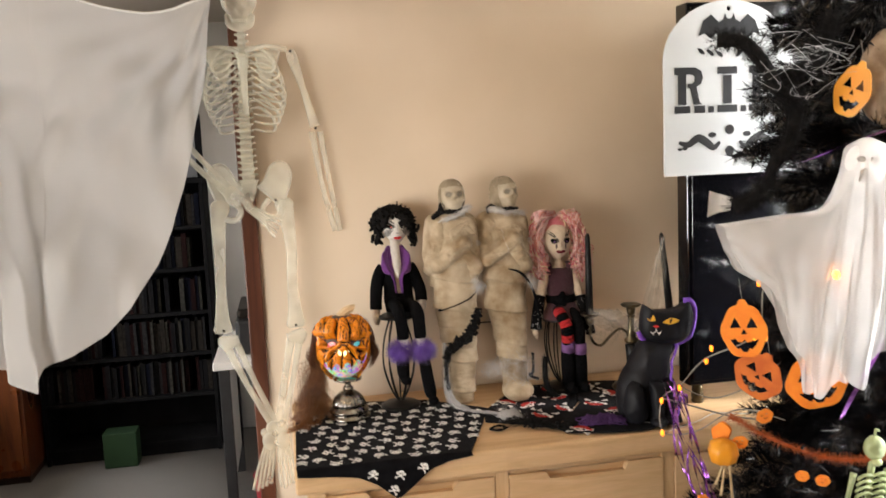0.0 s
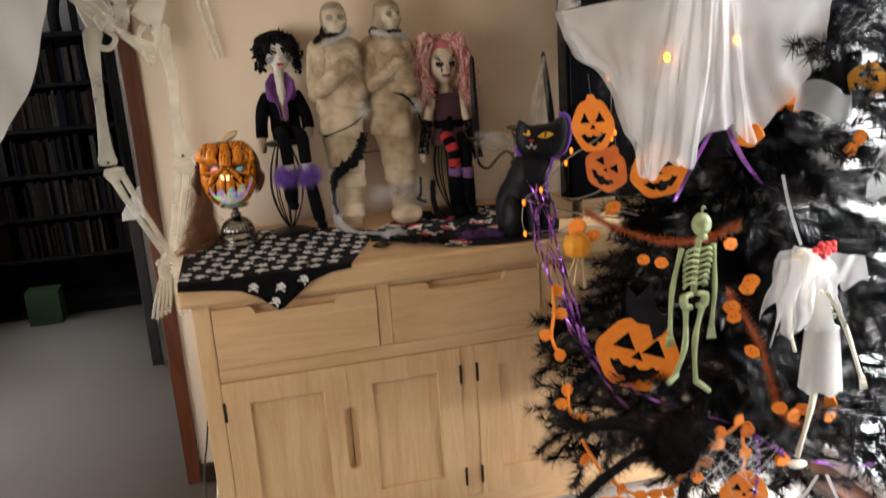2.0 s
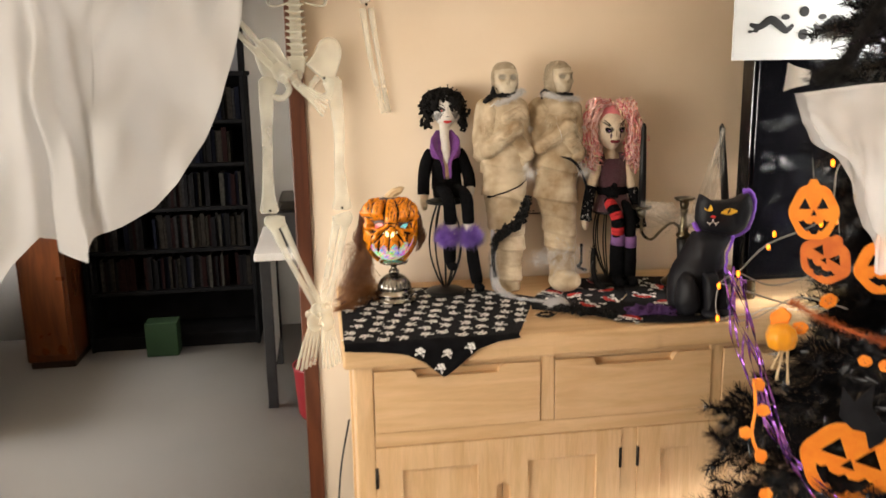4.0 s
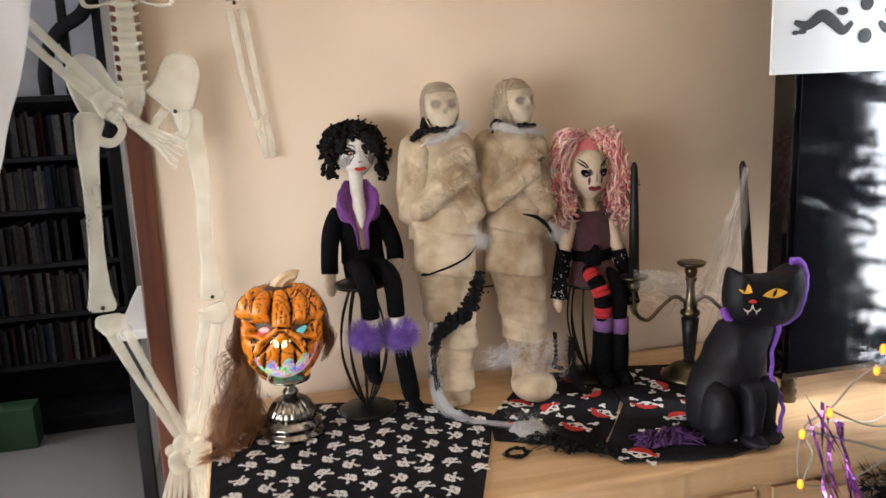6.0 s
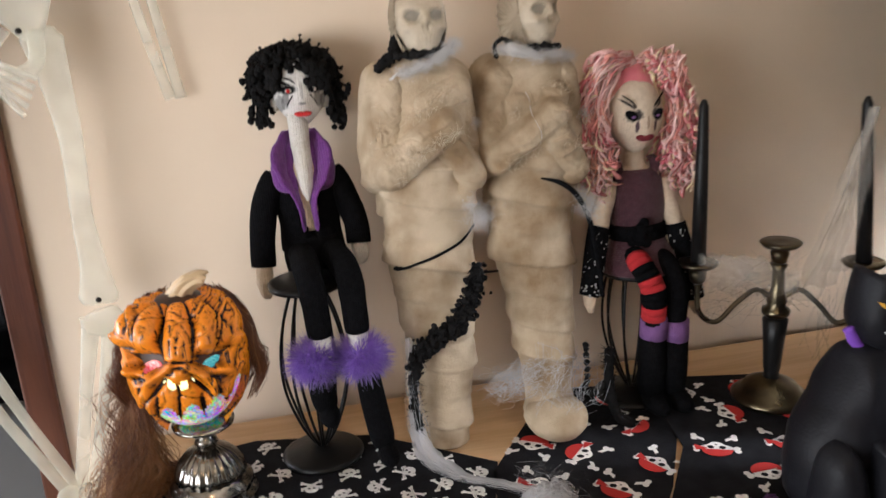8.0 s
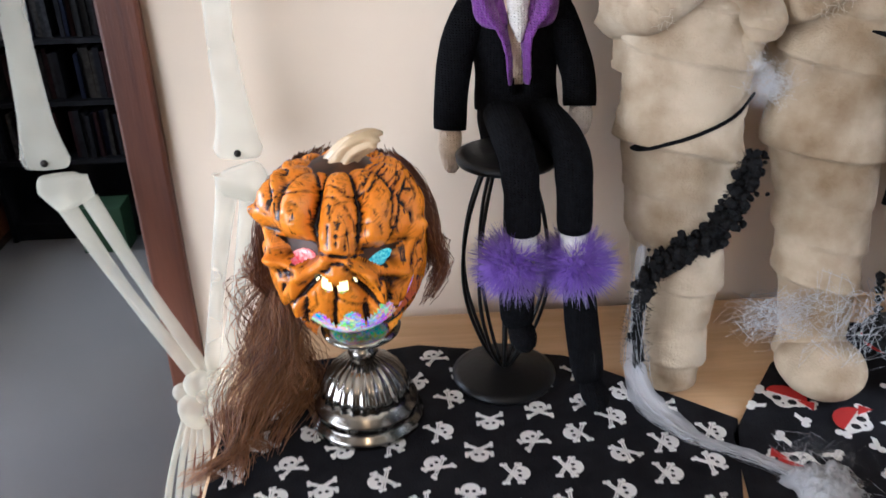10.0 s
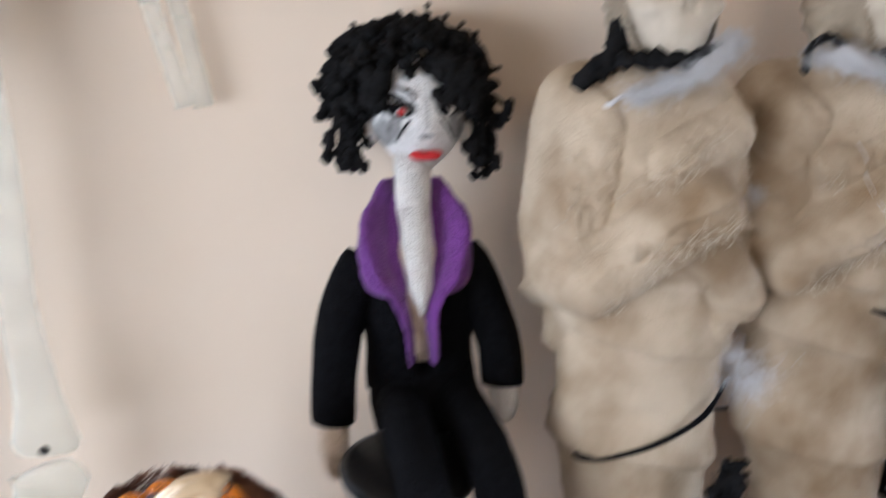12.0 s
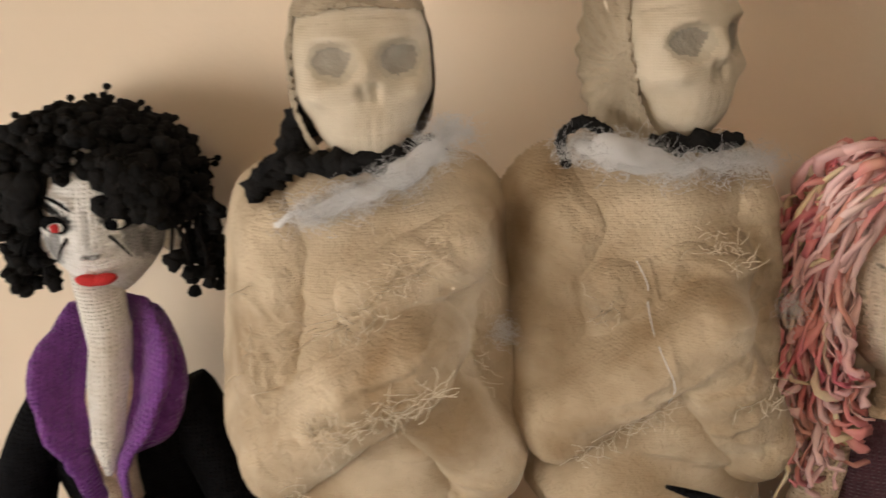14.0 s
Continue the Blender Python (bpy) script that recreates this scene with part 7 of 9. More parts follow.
    for o in (-0.012, 0.012):
        put("forearm_bone", bone([(-0.325 + o * 0.5, Y - 0.010, 1.708 + o), (-0.24 + o * 0.6, Y - 0.016, 1.610 + o * 0.9), (-0.158 + o * 0.3, Y - 0.024, 1.520 + o * 0.6)], [0.010, 0.0080, 0.011], 0.5, 10))
    palm = bone([(-0.166, Y - 0.025, 1.530), (-0.146, Y - 0.026, 1.505), (-0.126, Y - 0.028, 1.488)], [0.016, 0.026, 0.022], 0.35, 14)
    put("palm_bone", palm)
    for q in range(5):
        put("finger_bone", bone([(-0.130 + 0.004 * q, Y - 0.028, 1.500 - 0.007 * q), (-0.075 + 0.002 * q, Y - 0.030, 1.462 - 0.010 * q), (-0.014 - 0.006 * q, Y - 0.028, 1.430 - 0.012 * q)], [0.0058, 0.0040, 0.0036], 0.7, 8, 4))
    put("upper_arm", bone([(0.040, Y + 0.02, 1.925), (0.046, Y + 0.024, 1.90), (0.072, Y + 0.03, 1.81), (0.100, Y + 0.034, 1.70)], [0.010, 0.016, 0.009, 0.015], 0.22, 12))
    for o in (-0.012, 0.012):
        put("forearm_bone", bone([(0.102 + o, Y + 0.036, 1.685), (0.122 + o, Y + 0.036, 1.53), (0.149 + o * 0.6, Y + 0.038, 1.385)], [0.009, 0.0065, 0.008], 0.25, 10))
    for x, z, yy in ((-0.204, 1.113, -0.015), (0.006, 1.112, -0.006), (-0.029, 1.490, -0.012), (0.101, 1.695, 0.026), (0.041, 1.919, 0.012)):
        part("bolt", moved(lathe([(0.0042, 0), (0.0042, 0.002), (0.002, 0.003)], 10), pose(x, Y + yy, z, 90, 0, 0)), GUNMETAL, th, "small steel joint rivet")


wall_skeleton()


def far_room():
    rnd = random.Random(31)
    X0, X1, Y0, Y1, H = -1.36, -0.44, 4.62, 4.94, 1.50
    sh = root("bookcase", (X0 + X1) / 2, (Y0 + Y1) / 2, 0, "black bookcase filled with rows of film cases", "bookcase")
    for x in (X0, X1 - 0.02):
        part("side", box(x, x + 0.02, Y0, Y1, 0, H, 0.002), SHELFBLACK, sh, smooth=False)
    part("back", box(X0 + 0.02, X1 - 0.02, Y1 - 0.01, Y1, 0.05, H), SHELFBLACK, sh, smooth=False)
    part("kickboard", box(X0 + 0.02, X1 - 0.02, Y0 + 0.02, Y0 + 0.035, 0, 0.06), SHELFBLACK, sh, smooth=False)
    part("top", box(X0 - 0.01, X1 + 0.01, Y0 - 0.01, Y1 + 0.005, H, H + 0.025, 0.003), SHELFBLACK, sh, smooth=False)
    # open upper part: uprights, crossed braces, grey panel standing in for shaded wall
    for x in (X0, -0.615, X1 - 0.035):
        part("upright", box(x, x + 0.035, Y0 + 0.14, Y0 + 0.18, H + 0.026, 2.12, 0.003), SHELFBLACK, sh, smooth=False)
    part("upper_rail", box(X0, X1, Y0 + 0.14, Y0 + 0.18, 2.121, 2.155, 0.003), SHELFBLACK, sh, smooth=False)
    for pts in ([(-0.69, 1.62), (-0.66, 1.73), (-0.60, 1.81), (-0.51, 1.87), (-0.46, 1.97)], [(-1.32, 1.97), (-1.20, 1.86), (-1.08, 1.80), (-1.00, 1.72), (-0.98, 1.62)]):
        part("brace", tube(curve([(x, Y0 + 0.13, z) for x, z in [(pts[0][0], H + 0.027)] + pts], 5), 0.030, 10, flat=0.5), SHELFBLACK, sh)
    part("upper_back", box(X0 + 0.036, X1 - 0.036, Y1 - 0.03, Y1 - 0.02, H + 0.026, 2.12), WALLSHADE, sh, "added grey panel standing in for the shaded wall behind", smooth=False)
    levels = [0.06, 0.32, 0.55, 0.78, 1.02, 1.25]
    for z in levels:
        part("shelf", box(X0 + 0.02, X1 - 0.02, Y0 + 0.005, Y1 - 0.01, z, z + 0.018), SHELFBLACK, sh, smooth=False)
    tints = [(0.015, 0.015, 0.016), (0.006, 0.006, 0.007), (0.010, 0.004, 0.004), (0.004, 0.005, 0.010), (0.028, 0.027, 0.024), (0.009, 0.009, 0.009), (0.016, 0.014, 0.012)]
    mats = [mat("film_case_plastic", tuple(0.6 * c for c in t), 0.85, spec=0.05, colour2=tuple(c * 1.4 for c in t), scale=60) for t in tints]
    for z in levels[1:]:
        x = X0 + 0.03
        while x < X1 - 0.05:
            w, h = rnd.choice((0.014, 0.016, 0.024)), rnd.uniform(0.165, 0.192)
            if rnd.random() < 0.06:
                x += rnd.uniform(0.02, 0.06)
                continue
            ob = part("film_case", box(x, x + w, Y0 + rnd.uniform(0.02, 0.05), Y0 + 0.19, z + 0.0185, z + 0.018 + h, 0.001), rnd.choice(mats), smooth=False)
            tagged(ob, "slim plastic film case standing on the shelf", "film case", "film cases in the bookcase")
            x += w + 0.0012
    g = mat("green_card", (0.004, 0.026, 0.006), 0.8, colour2=(0.006, 0.034, 0.008), scale=9)
    ob = part("storage_box", box(-1.04, -0.87, 4.49, 4.612, 0.001, 0.19, 0.004), g, smooth=False)
    tagged(ob, "green cardboard storage box on the carpet before the bookcase", "box")
    # white door leaf and desk
    dl = root("desk", -0.2, 3.95, 0, "small grey desk with a pale top", "desk")
    part("desktop", box(-0.36, 0.45, 3.62, 4.30, 0.70, 0.735, 0.004), WHITE, dl, smooth=False)
    for x, y in ((-0.34, 3.65), (-0.34, 4.24), (0.40, 3.65), (0.40, 4.24)):
        part("leg", box(x, x + 0.045, y, y + 0.045, 0, 0.70, 0.003), BLACKPAINT, dl, smooth=False)
    part("side_panel", box(-0.325, -0.305, 3.70, 4.24, 0.15, 0.70, 0.002), WHITE, dl, smooth=False)
    pr = root("printer", 0.0, 3.95, 0.735, "black desktop printer with a rounded lid", "printer")
    part("casing", box(-0.26, 0.20, 3.72, 4.12, 0.736, 0.90, 0.02), BLACKPAINT, pr, smooth=False)
    part("lid", box(-0.25, 0.19, 3.73, 4.11, 0.90, 0.945, 0.015), GUNMETAL, pr, smooth=False)
    part("paper_tray", box(-0.14, 0.08, 3.62, 3.73, 0.745, 0.757, 0.002), GUNMETAL, pr, smooth=False)
    rb2 = mat("red_plastic", (0.20, 0.012, 0.018), 0.5, colour2=(0.25, 0.02, 0.025), scale=12)
    ob = part("waste_bin", lathe([(0.10, 0), (0.11, 0.02), (0.125, 0.23), (0.13, 0.24), (0.12, 0.24), (0.10, 0.03)], 24, (-0.09, 3.55, 0.0)), rb2)
    tagged(ob, "red plastic waste bin on the carpet", "bin")
    # brown cabinet and the sofa
    cb = root("cabinet", -1.50, 4.65, 0, "reddish-brown wooden cabinet standing on the carpet", "cabinet")
    part("body", box(-1.62, -1.38, 4.40, 4.90, 0.04, 0.86, 0.006), REDWOOD, cb, smooth=False)
    part("plinth", box(-1.61, -1.39, 4.42, 4.89, 0.0, 0.04), DARKWOOD, cb, smooth=False)
    part("top", box(-1.64, -1.375, 4.38, 4.92, 0.86, 0.885, 0.005), REDWOOD, cb, smooth=False)
    part("door", box(-1.60, -1.40, 4.388, 4.399, 0.08, 0.84, 0.003), REDWOOD, cb, smooth=False)
    fb = mat("grey_sofa_fabric", (0.13, 0.125, 0.11), 0.95, colour2=(0.17, 0.165, 0.15), scale=40, bump=0.6, bscale=300)
    so = root("sofa", -2.15, 3.85, 0, "grey fabric sofa at the edge of the far room", "sofa")
    part("seat", box(-2.62, -1.80, 3.45, 4.25, 0.0, 0.42, 0.05, seg=4), fb, so)
    part("arm", box(-1.95, -1.74, 3.42, 4.27, 0.0, 0.58, 0.06, seg=4), fb, so)
    part("backrest", box(-2.62, -1.80, 4.15, 4.38, 0.08, 0.80, 0.06, seg=4), fb, so)


far_room()


def power_strip():
    cm = mat("cream_plastic", (0.62, 0.52, 0.26), 0.4, colour2=(0.66, 0.56, 0.3), scale=10)
    th = root("power_strip", -0.05, 2.08, 0, "cream extension socket strip with a black plug on the carpet", "socket strip")
    part("casing", box(-0.078, -0.028, 1.96, 2.22, 0.0, 0.036, 0.006), cm, th, smooth=False)
    part("plug", merge(box(-0.074, -0.032, 2.15, 2.20, 0.036, 0.062, 0.006), tube([(-0.053, 2.175, 0.06), (-0.053, 2.18, 0.085)], 0.009, 10)), BLACKPAINT, th, "black plug")
    part("cable", tube(curve([(-0.053, 2.18, 0.085), (-0.055, 2.25, 0.16), (-0.045, 2.40, 0.20), (-0.03, 2.49, 0.28), (0.0, 2.50, 0.42)], 5), 0.003, 6), BLACKPAINT, th, "thin black cable")
    part("cable", tube(curve([(-0.04, 2.22, 0.02), (-0.03, 2.30, 0.05), (-0.02, 2.38, 0.12), (0.0, 2.47, 0.16)], 5), 0.0028, 6), WHITE, th, "thin white cable")


power_strip()

# ---------------------------------------------------------------- black tree by the window
TXC, TYC = 1.33, 1.60


def tree():
    rnd = random.Random(5)
    th = root("artificial_tree", TXC, TYC, 0, "black artificial fir tree with sparse shiny needles", "tree")
    part("trunk", tube([(TXC, TYC, 0.10), (TXC, TYC, 1.2), (TXC, TYC, 2.14)], [0.022, 0.017, 0.006], 10), NEEDLE, th)
    for k in range(3):
        a = 2 * math.pi * k / 3 + 0.5
        part("foot", tube([(TXC, TYC, 0.16), (TXC + 0.14 * math.cos(a), TYC + 0.14 * math.sin(a), 0.05), (TXC + 0.26 * math.cos(a), TYC + 0.26 * math.sin(a), 0.010)], [0.010, 0.009, 0.009], 8), NEEDLE, th)
    V, F = [], []

    def needles(p, d, n, L):
        for _ in range(n):
            s = rnd.random()
            o = p + d * s
            r = Vector((rnd.gauss(0, 1), rnd.gauss(0, 1), rnd.gauss(0, 1)))
            dn = d.normalized()
            r = (r - dn * r.dot(dn)).normalized()
            q = (r * 0.85 + dn * 0.55).normalized() * L * rnd.uniform(0.6, 1.15)
            w = q.cross(dn).normalized() * 0.0016
            i = len(V)
            V.extend((o - w, o + w, o + q))
            F.append((i, i + 1, i + 2))
    levels = 15
    for lv in range(levels):
        z0 = 0.40 + 1.62 * lv / (levels - 1)
        R = 0.545 * (1 - (z0 - 0.40) / 1.95) + 0.05
        nb = 15 if lv < 9 else 12
        for b in range(nb):
            a = 2 * math.pi * (b + 0.5 * (lv % 2) + rnd.uniform(-0.25, 0.25)) / nb
            L = R * rnd.uniform(0.85, 1.10)
            if math.cos(a) > 0.05 and rnd.random() < 0.15:
                continue
            if math.cos(a) > 0.5:
                L = min(L, 0.44)
            if math.cos(a) < -0.2:
                L = min(L, 0.47 if z0 < 0.72 else 0.30)
            if math.cos(a) > 0.25:
                L = min(L, 0.40)
            if math.sin(a) < -0.35:
                L = min(L, 0.37 + 0.06 * rnd.random())
            if math.sin(a) > 0.25 and 0.75 < z0 < 1.5:
                L = min(L, 0.22)
            e = Vector((math.cos(a), math.sin(a), 0))
            base = Vector((TXC, TYC, z0))
            tip = base + e * L + Vector((0, 0, 0.02 + rnd.uniform(-0.05, 0.05)))
            mid = base.lerp(tip, 0.5) + Vector((0, 0, 0.05))
            c = curve([base, mid, tip], 6)
            part("branch", tube(c, [0.0042 - 0.002 * k / (len(c) - 1) for k in range(len(c))], 5), NEEDLE, th)
            for k in range(3, len(c)):
                needles(c[k - 1], c[k] - c[k - 1], 70, 0.038)
            nt = int(7 + L * 17)
            for t in range(nt):
                f = 0.30 + 0.68 * t / nt
                o = lerp_path(c, f)
                side = Vector((-e.y, e.x, 0)) * (1 if t % 2 else -1)
                dd = (e * 0.75 + side * rnd.uniform(0.5, 1.0) + Vector((0, 0, rnd.uniform(-0.45, 0.35)))).normalized()
                ln = (0.16 - 0.09 * f) * rnd.uniform(0.8, 1.25) + 0.02
                needles(o, dd * ln, int(165 * ln / 0.12), 0.036)
    me = bpy.data.meshes.new("needles")
    me.from_pydata([tuple(v) for v in V], [], F)
    me.materials.append(NEEDLE)
    nd = new("needles", me)
    nd.parent = th
    nd.matrix_parent_inverse = th.matrix_basis.inverted()
    tagged(nd, "thousands of thin shiny black needles", kind="stuff")
    return th


tree()


def facing(x, y, z, yaw=0, roll=0, lean=0):
    """Pose of a flat ornament in x and z at a place, turned about the upright."""
    return pose(x, y, z, lean, 0, yaw) @ pose(0, 0, 0, 0, roll, 0)


def pumpkin_face(r, hole=1.0, stem=True):
    """Cut-out lantern face of radius r."""
    o = []
    for k in range(48):
        a = 2 * math.pi * k / 48
        rr = r * (1 + 0.035 * math.cos(6 * a))
        x, z = rr * math.cos(a), rr * 0.92 * math.sin(a)
        if stem and abs(a - math.pi / 2) < 0.14:
            z += r * 0.20
        o.append((x, z))
    def tri(cx, cz, s, up=1):
        return [(cx - s, cz - s * 0.6 * up), (cx + s, cz - s * 0.6 * up), (cx, cz + s * 0.9 * up)]
    holes = [tri(-0.36 * r, 0.26 * r, 0.20 * r * hole), tri(0.36 * r, 0.26 * r, 0.20 * r * hole), tri(0, -0.03 * r, 0.11 * r * hole)]
    m = []
    for k in range(13):
        u = -1 + 2 * k / 12
        m.append((0.62 * r * u, (-0.30 + 0.14 * (hole - 1) - 0.12 * (1 - u * u) + (0.10 if k % 4 == 2 else 0)) * r))
    for k in range(13):
        u = 1 - 2 * k / 12
        m.append((0.60 * r * u, (-0.34 - (0.34 + 0.2 * (hole - 1)) * (1 - u * u) + (0.10 if k % 4 == 0 and 0 < k < 12 else 0)) * r))
    return [o] + holes + [m]


def cutout(name, r, m, material, label, thick=0.003, hole=1.25):
    th = root(name, m.translation.x, m.translation.y, m.translation.z, label, "ornament", "flat pumpkin ornaments on the tree")
    part("face", moved(cut_shape(pumpkin_face(r, hole), thick), m), material, th, smooth=False)
    loop = m @ Vector((0, 0, r * 1.1))
    part("thread", tube([loop, loop + Vector((0, 0.01, 0.04))], 0.0006, 4), WIRE, th)
    return th


RUSTFELT = mat("rust_orange_felt", (0.50, 0.10, 0.012), 0.8, colour2=(0.60, 0.15, 0.02), scale=40, bump=0.4)
AMBER = mat("translucent_amber_plastic", (0.85, 0.34, 0.02), 0.3, colour2=(0.9, 0.42, 0.05), scale=9, trans=0.15)
big = cutout("pumpkin_ornament", 0.088, facing(0.945, 1.385, 0.737, -28, 14), ORANGE, "large flat orange felt pumpkin face hanging on the tree", 0.005, 1.5)
catfelt = cut_shape([[(-0.045, 0.03), (-0.05, 0.085), (-0.028, 0.062), (-0.005, 0.10), (0.0, 0.06), (0.02, 0.035), (0.045, 0.045), (0.028, 0.0), (0.012, -0.018), (0.0, 0.012), (-0.02, 0.012)]], 0.004)
part("cat_shape", moved(catfelt, facing(0.962, 1.372, 0.795, -28, 8) @ Matrix.Diagonal((1.15, 1, 1.1, 1))), CLOTHBLACK, big, "black felt cat on top of the face", smooth=False)
cutout("pumpkin_ornament", 0.052, facing(0.893, 1.485, 1.222, -38, -4) @ Matrix.Diagonal((0.85, 1, 1.15, 1)), ORANGE, "flat orange felt pumpkin face beside a fairy light")
cutout("pumpkin_ornament", 0.058, facing(1.005, 1.41, 1.125, -20, -12), ORANGE, "flat orange felt pumpkin face below the ghost")
cutout("pumpkin_ornament", 0.050, facing(0.915, 1.47, 1.13, -55, 25), RUSTFELT, "rust-coloured felt pumpkin face half turned away")
cutout("pumpkin_ornament", 0.050, facing(1.106, 1.225, 0.460, -15, 10), ORANGE, "flat orange felt pumpkin face low on the tree")
cutout("pumpkin_ornament", 0.045, facing(1.082, 1.42, 1.690, -66, 22) @ Matrix.Diagonal((0.8, 1, 1.2, 1)), AMBER, "flat orange felt pumpkin face near the carved mask")
cutout("pumpkin_ornament", 0.036, facing(1.40, 1.30, 1.285, -30, 20), AMBER, "small amber plastic pumpkin face near the window")


def ghost():
    X, Y = 1.012, 1.315
    rnd = random.Random(17)
    th = root("ghost_ornament", X, Y, 1.15, "white gauze ghost with spread arms hanging on the tree", "ghost")
    spine = [(0.775, 1.375, 1.455), (0.87, 1.345, 1.468), (0.95, 1.32, 1.480), (0.985, 1.31, 1.540), (1.000, 1.305, 1.590), (1.020, 1.30, 1.602), (1.045, 1.30, 1.590), (1.068, 1.30, 1.535), (1.095, 1.30, 1.472), (1.19, 1.29, 1.455), (1.285, 1.285, 1.470)]
    hem = [(0.800, 1.36, 1.385), (0.862, 1.335, 1.310), (0.895, 1.31, 1.205), (0.920, 1.30, 1.130), (0.950, 1.29, 1.190), (0.985, 1.285, 1.155), (1.020, 1.28, 1.215), (1.080, 1.28, 1.225), (1.120, 1.28, 1.190), (1.190, 1.28, 1.262), (1.262, 1.28, 1.335)]
    sp, hm = curve(spine, 6), curve(hem, 6)

    def fn(u, v, front):
        a, b = lerp_path(sp, u), lerp_path(hm, u)
        p = a.lerp(b, v)
        body = math.exp(-((u - 0.5) / 0.17) ** 2)
        out = (0.016 + 0.046 * body * math.sin(math.pi * min(1.0, 0.10 + v * 0.85))) * (1 if v > 0 else 0.0)
        fold = 0.010 * v * math.sin(u * 46 + 2 * math.sin(v * 3)) + 0.0035 * v * math.sin(u * 118 + 3 * math.sin(v * 4)) + 0.006 * noise.noise((u * 14, v * 4, 2.0 if front else 8.0))
        p.y += (-out if front else out * 0.9) + fold
        p.z += 0.012 * v * noise.noise((u * 22, 5.0, 1.0)) if v > 0.8 else 0
        return p
    part("sheet", sheet(lambda u, v: fn(u, v, True), 110, 44), GAUZE, th, "sheer white gauze, front layer")
    part("sheet", sheet(lambda u, v: fn(u, v, False), 110, 44), GAUZE, th)
    part("head", ball((1.022, 1.302, 1.555), (0.036, 0.034, 0.042), 20, 14), COTTON, th)
    dark = mat("faded_grey_ink", (0.28, 0.27, 0.26), 0.9, colour2=(0.5, 0.49, 0.47), scale=70)
    fm = facing(0.998, 1.2685, 1.548, -26, 6)
    for sx in (-1, 1):
        part("eye_print", moved(cut_shape([[(sx * 0.011 + 0.0075 * math.cos(a), 0.016 + 0.0055 * math.sin(a)) for a in [2 * math.pi * k / 12 for k in range(12)]]], 0.0006), fm), dark, th, smooth=False)
    part("mouth_print", moved(cut_shape([[(-0.010, -0.004), (-0.004, 0.0), (0.004, 0.0), (0.010, -0.004), (0.011, -0.022), (0.004, -0.030), (-0.004, -0.030), (-0.011, -0.022)]], 0.0006), fm), dark, th, smooth=False)
    part("arm", tube(curve([(1.262, 1.285, 1.462), (1.31, 1.285, 1.470), (1.350, 1.285, 1.495), (1.372, 1.285, 1.520)], 4), [0.010, 0.011, 0.011, 0.011, 0.0105, 0.010, 0.010, 0.0095, 0.009, 0.009, 0.0085, 0.008, 0.007], 10), COTTON, th, "white padded arm")
    hb = ball((1.380, 1.285, 1.532), (0.016, 0.010, 0.017), 10, 8)
    for q in range(4):
        tube([(1.378 + 0.004 * q, 1.283, 1.54), (1.382 + 0.008 * q, 1.28, 1.562 - 0.003 * q)], [0.0035, 0.0025], 6, hb)
    part("bony_hand", hb, IVORY, th)
    for x, y, z in ((0.945, 1.275, 1.363), (1.085, 1.272, 1.385)):
        part("light", ball((x, y, z), (0.006, 0.006, 0.008), 10, 8), GHOSTBULB, th, "lit fairy light inside the gauze")
    return th


ghost()
paper = sheet(lambda u, v: (0.838 + 0.052 * u, 1.52 + 0.012 * math.sin(u * 3) + 0.01 * v, 1.508 - 0.055 * v - 0.016 * u * (1 - v) + 0.012 * u * v), 6, 6)
solid("paper_tag", [(paper, WHITE)], "crumpled white paper tag on a branch", "tag")


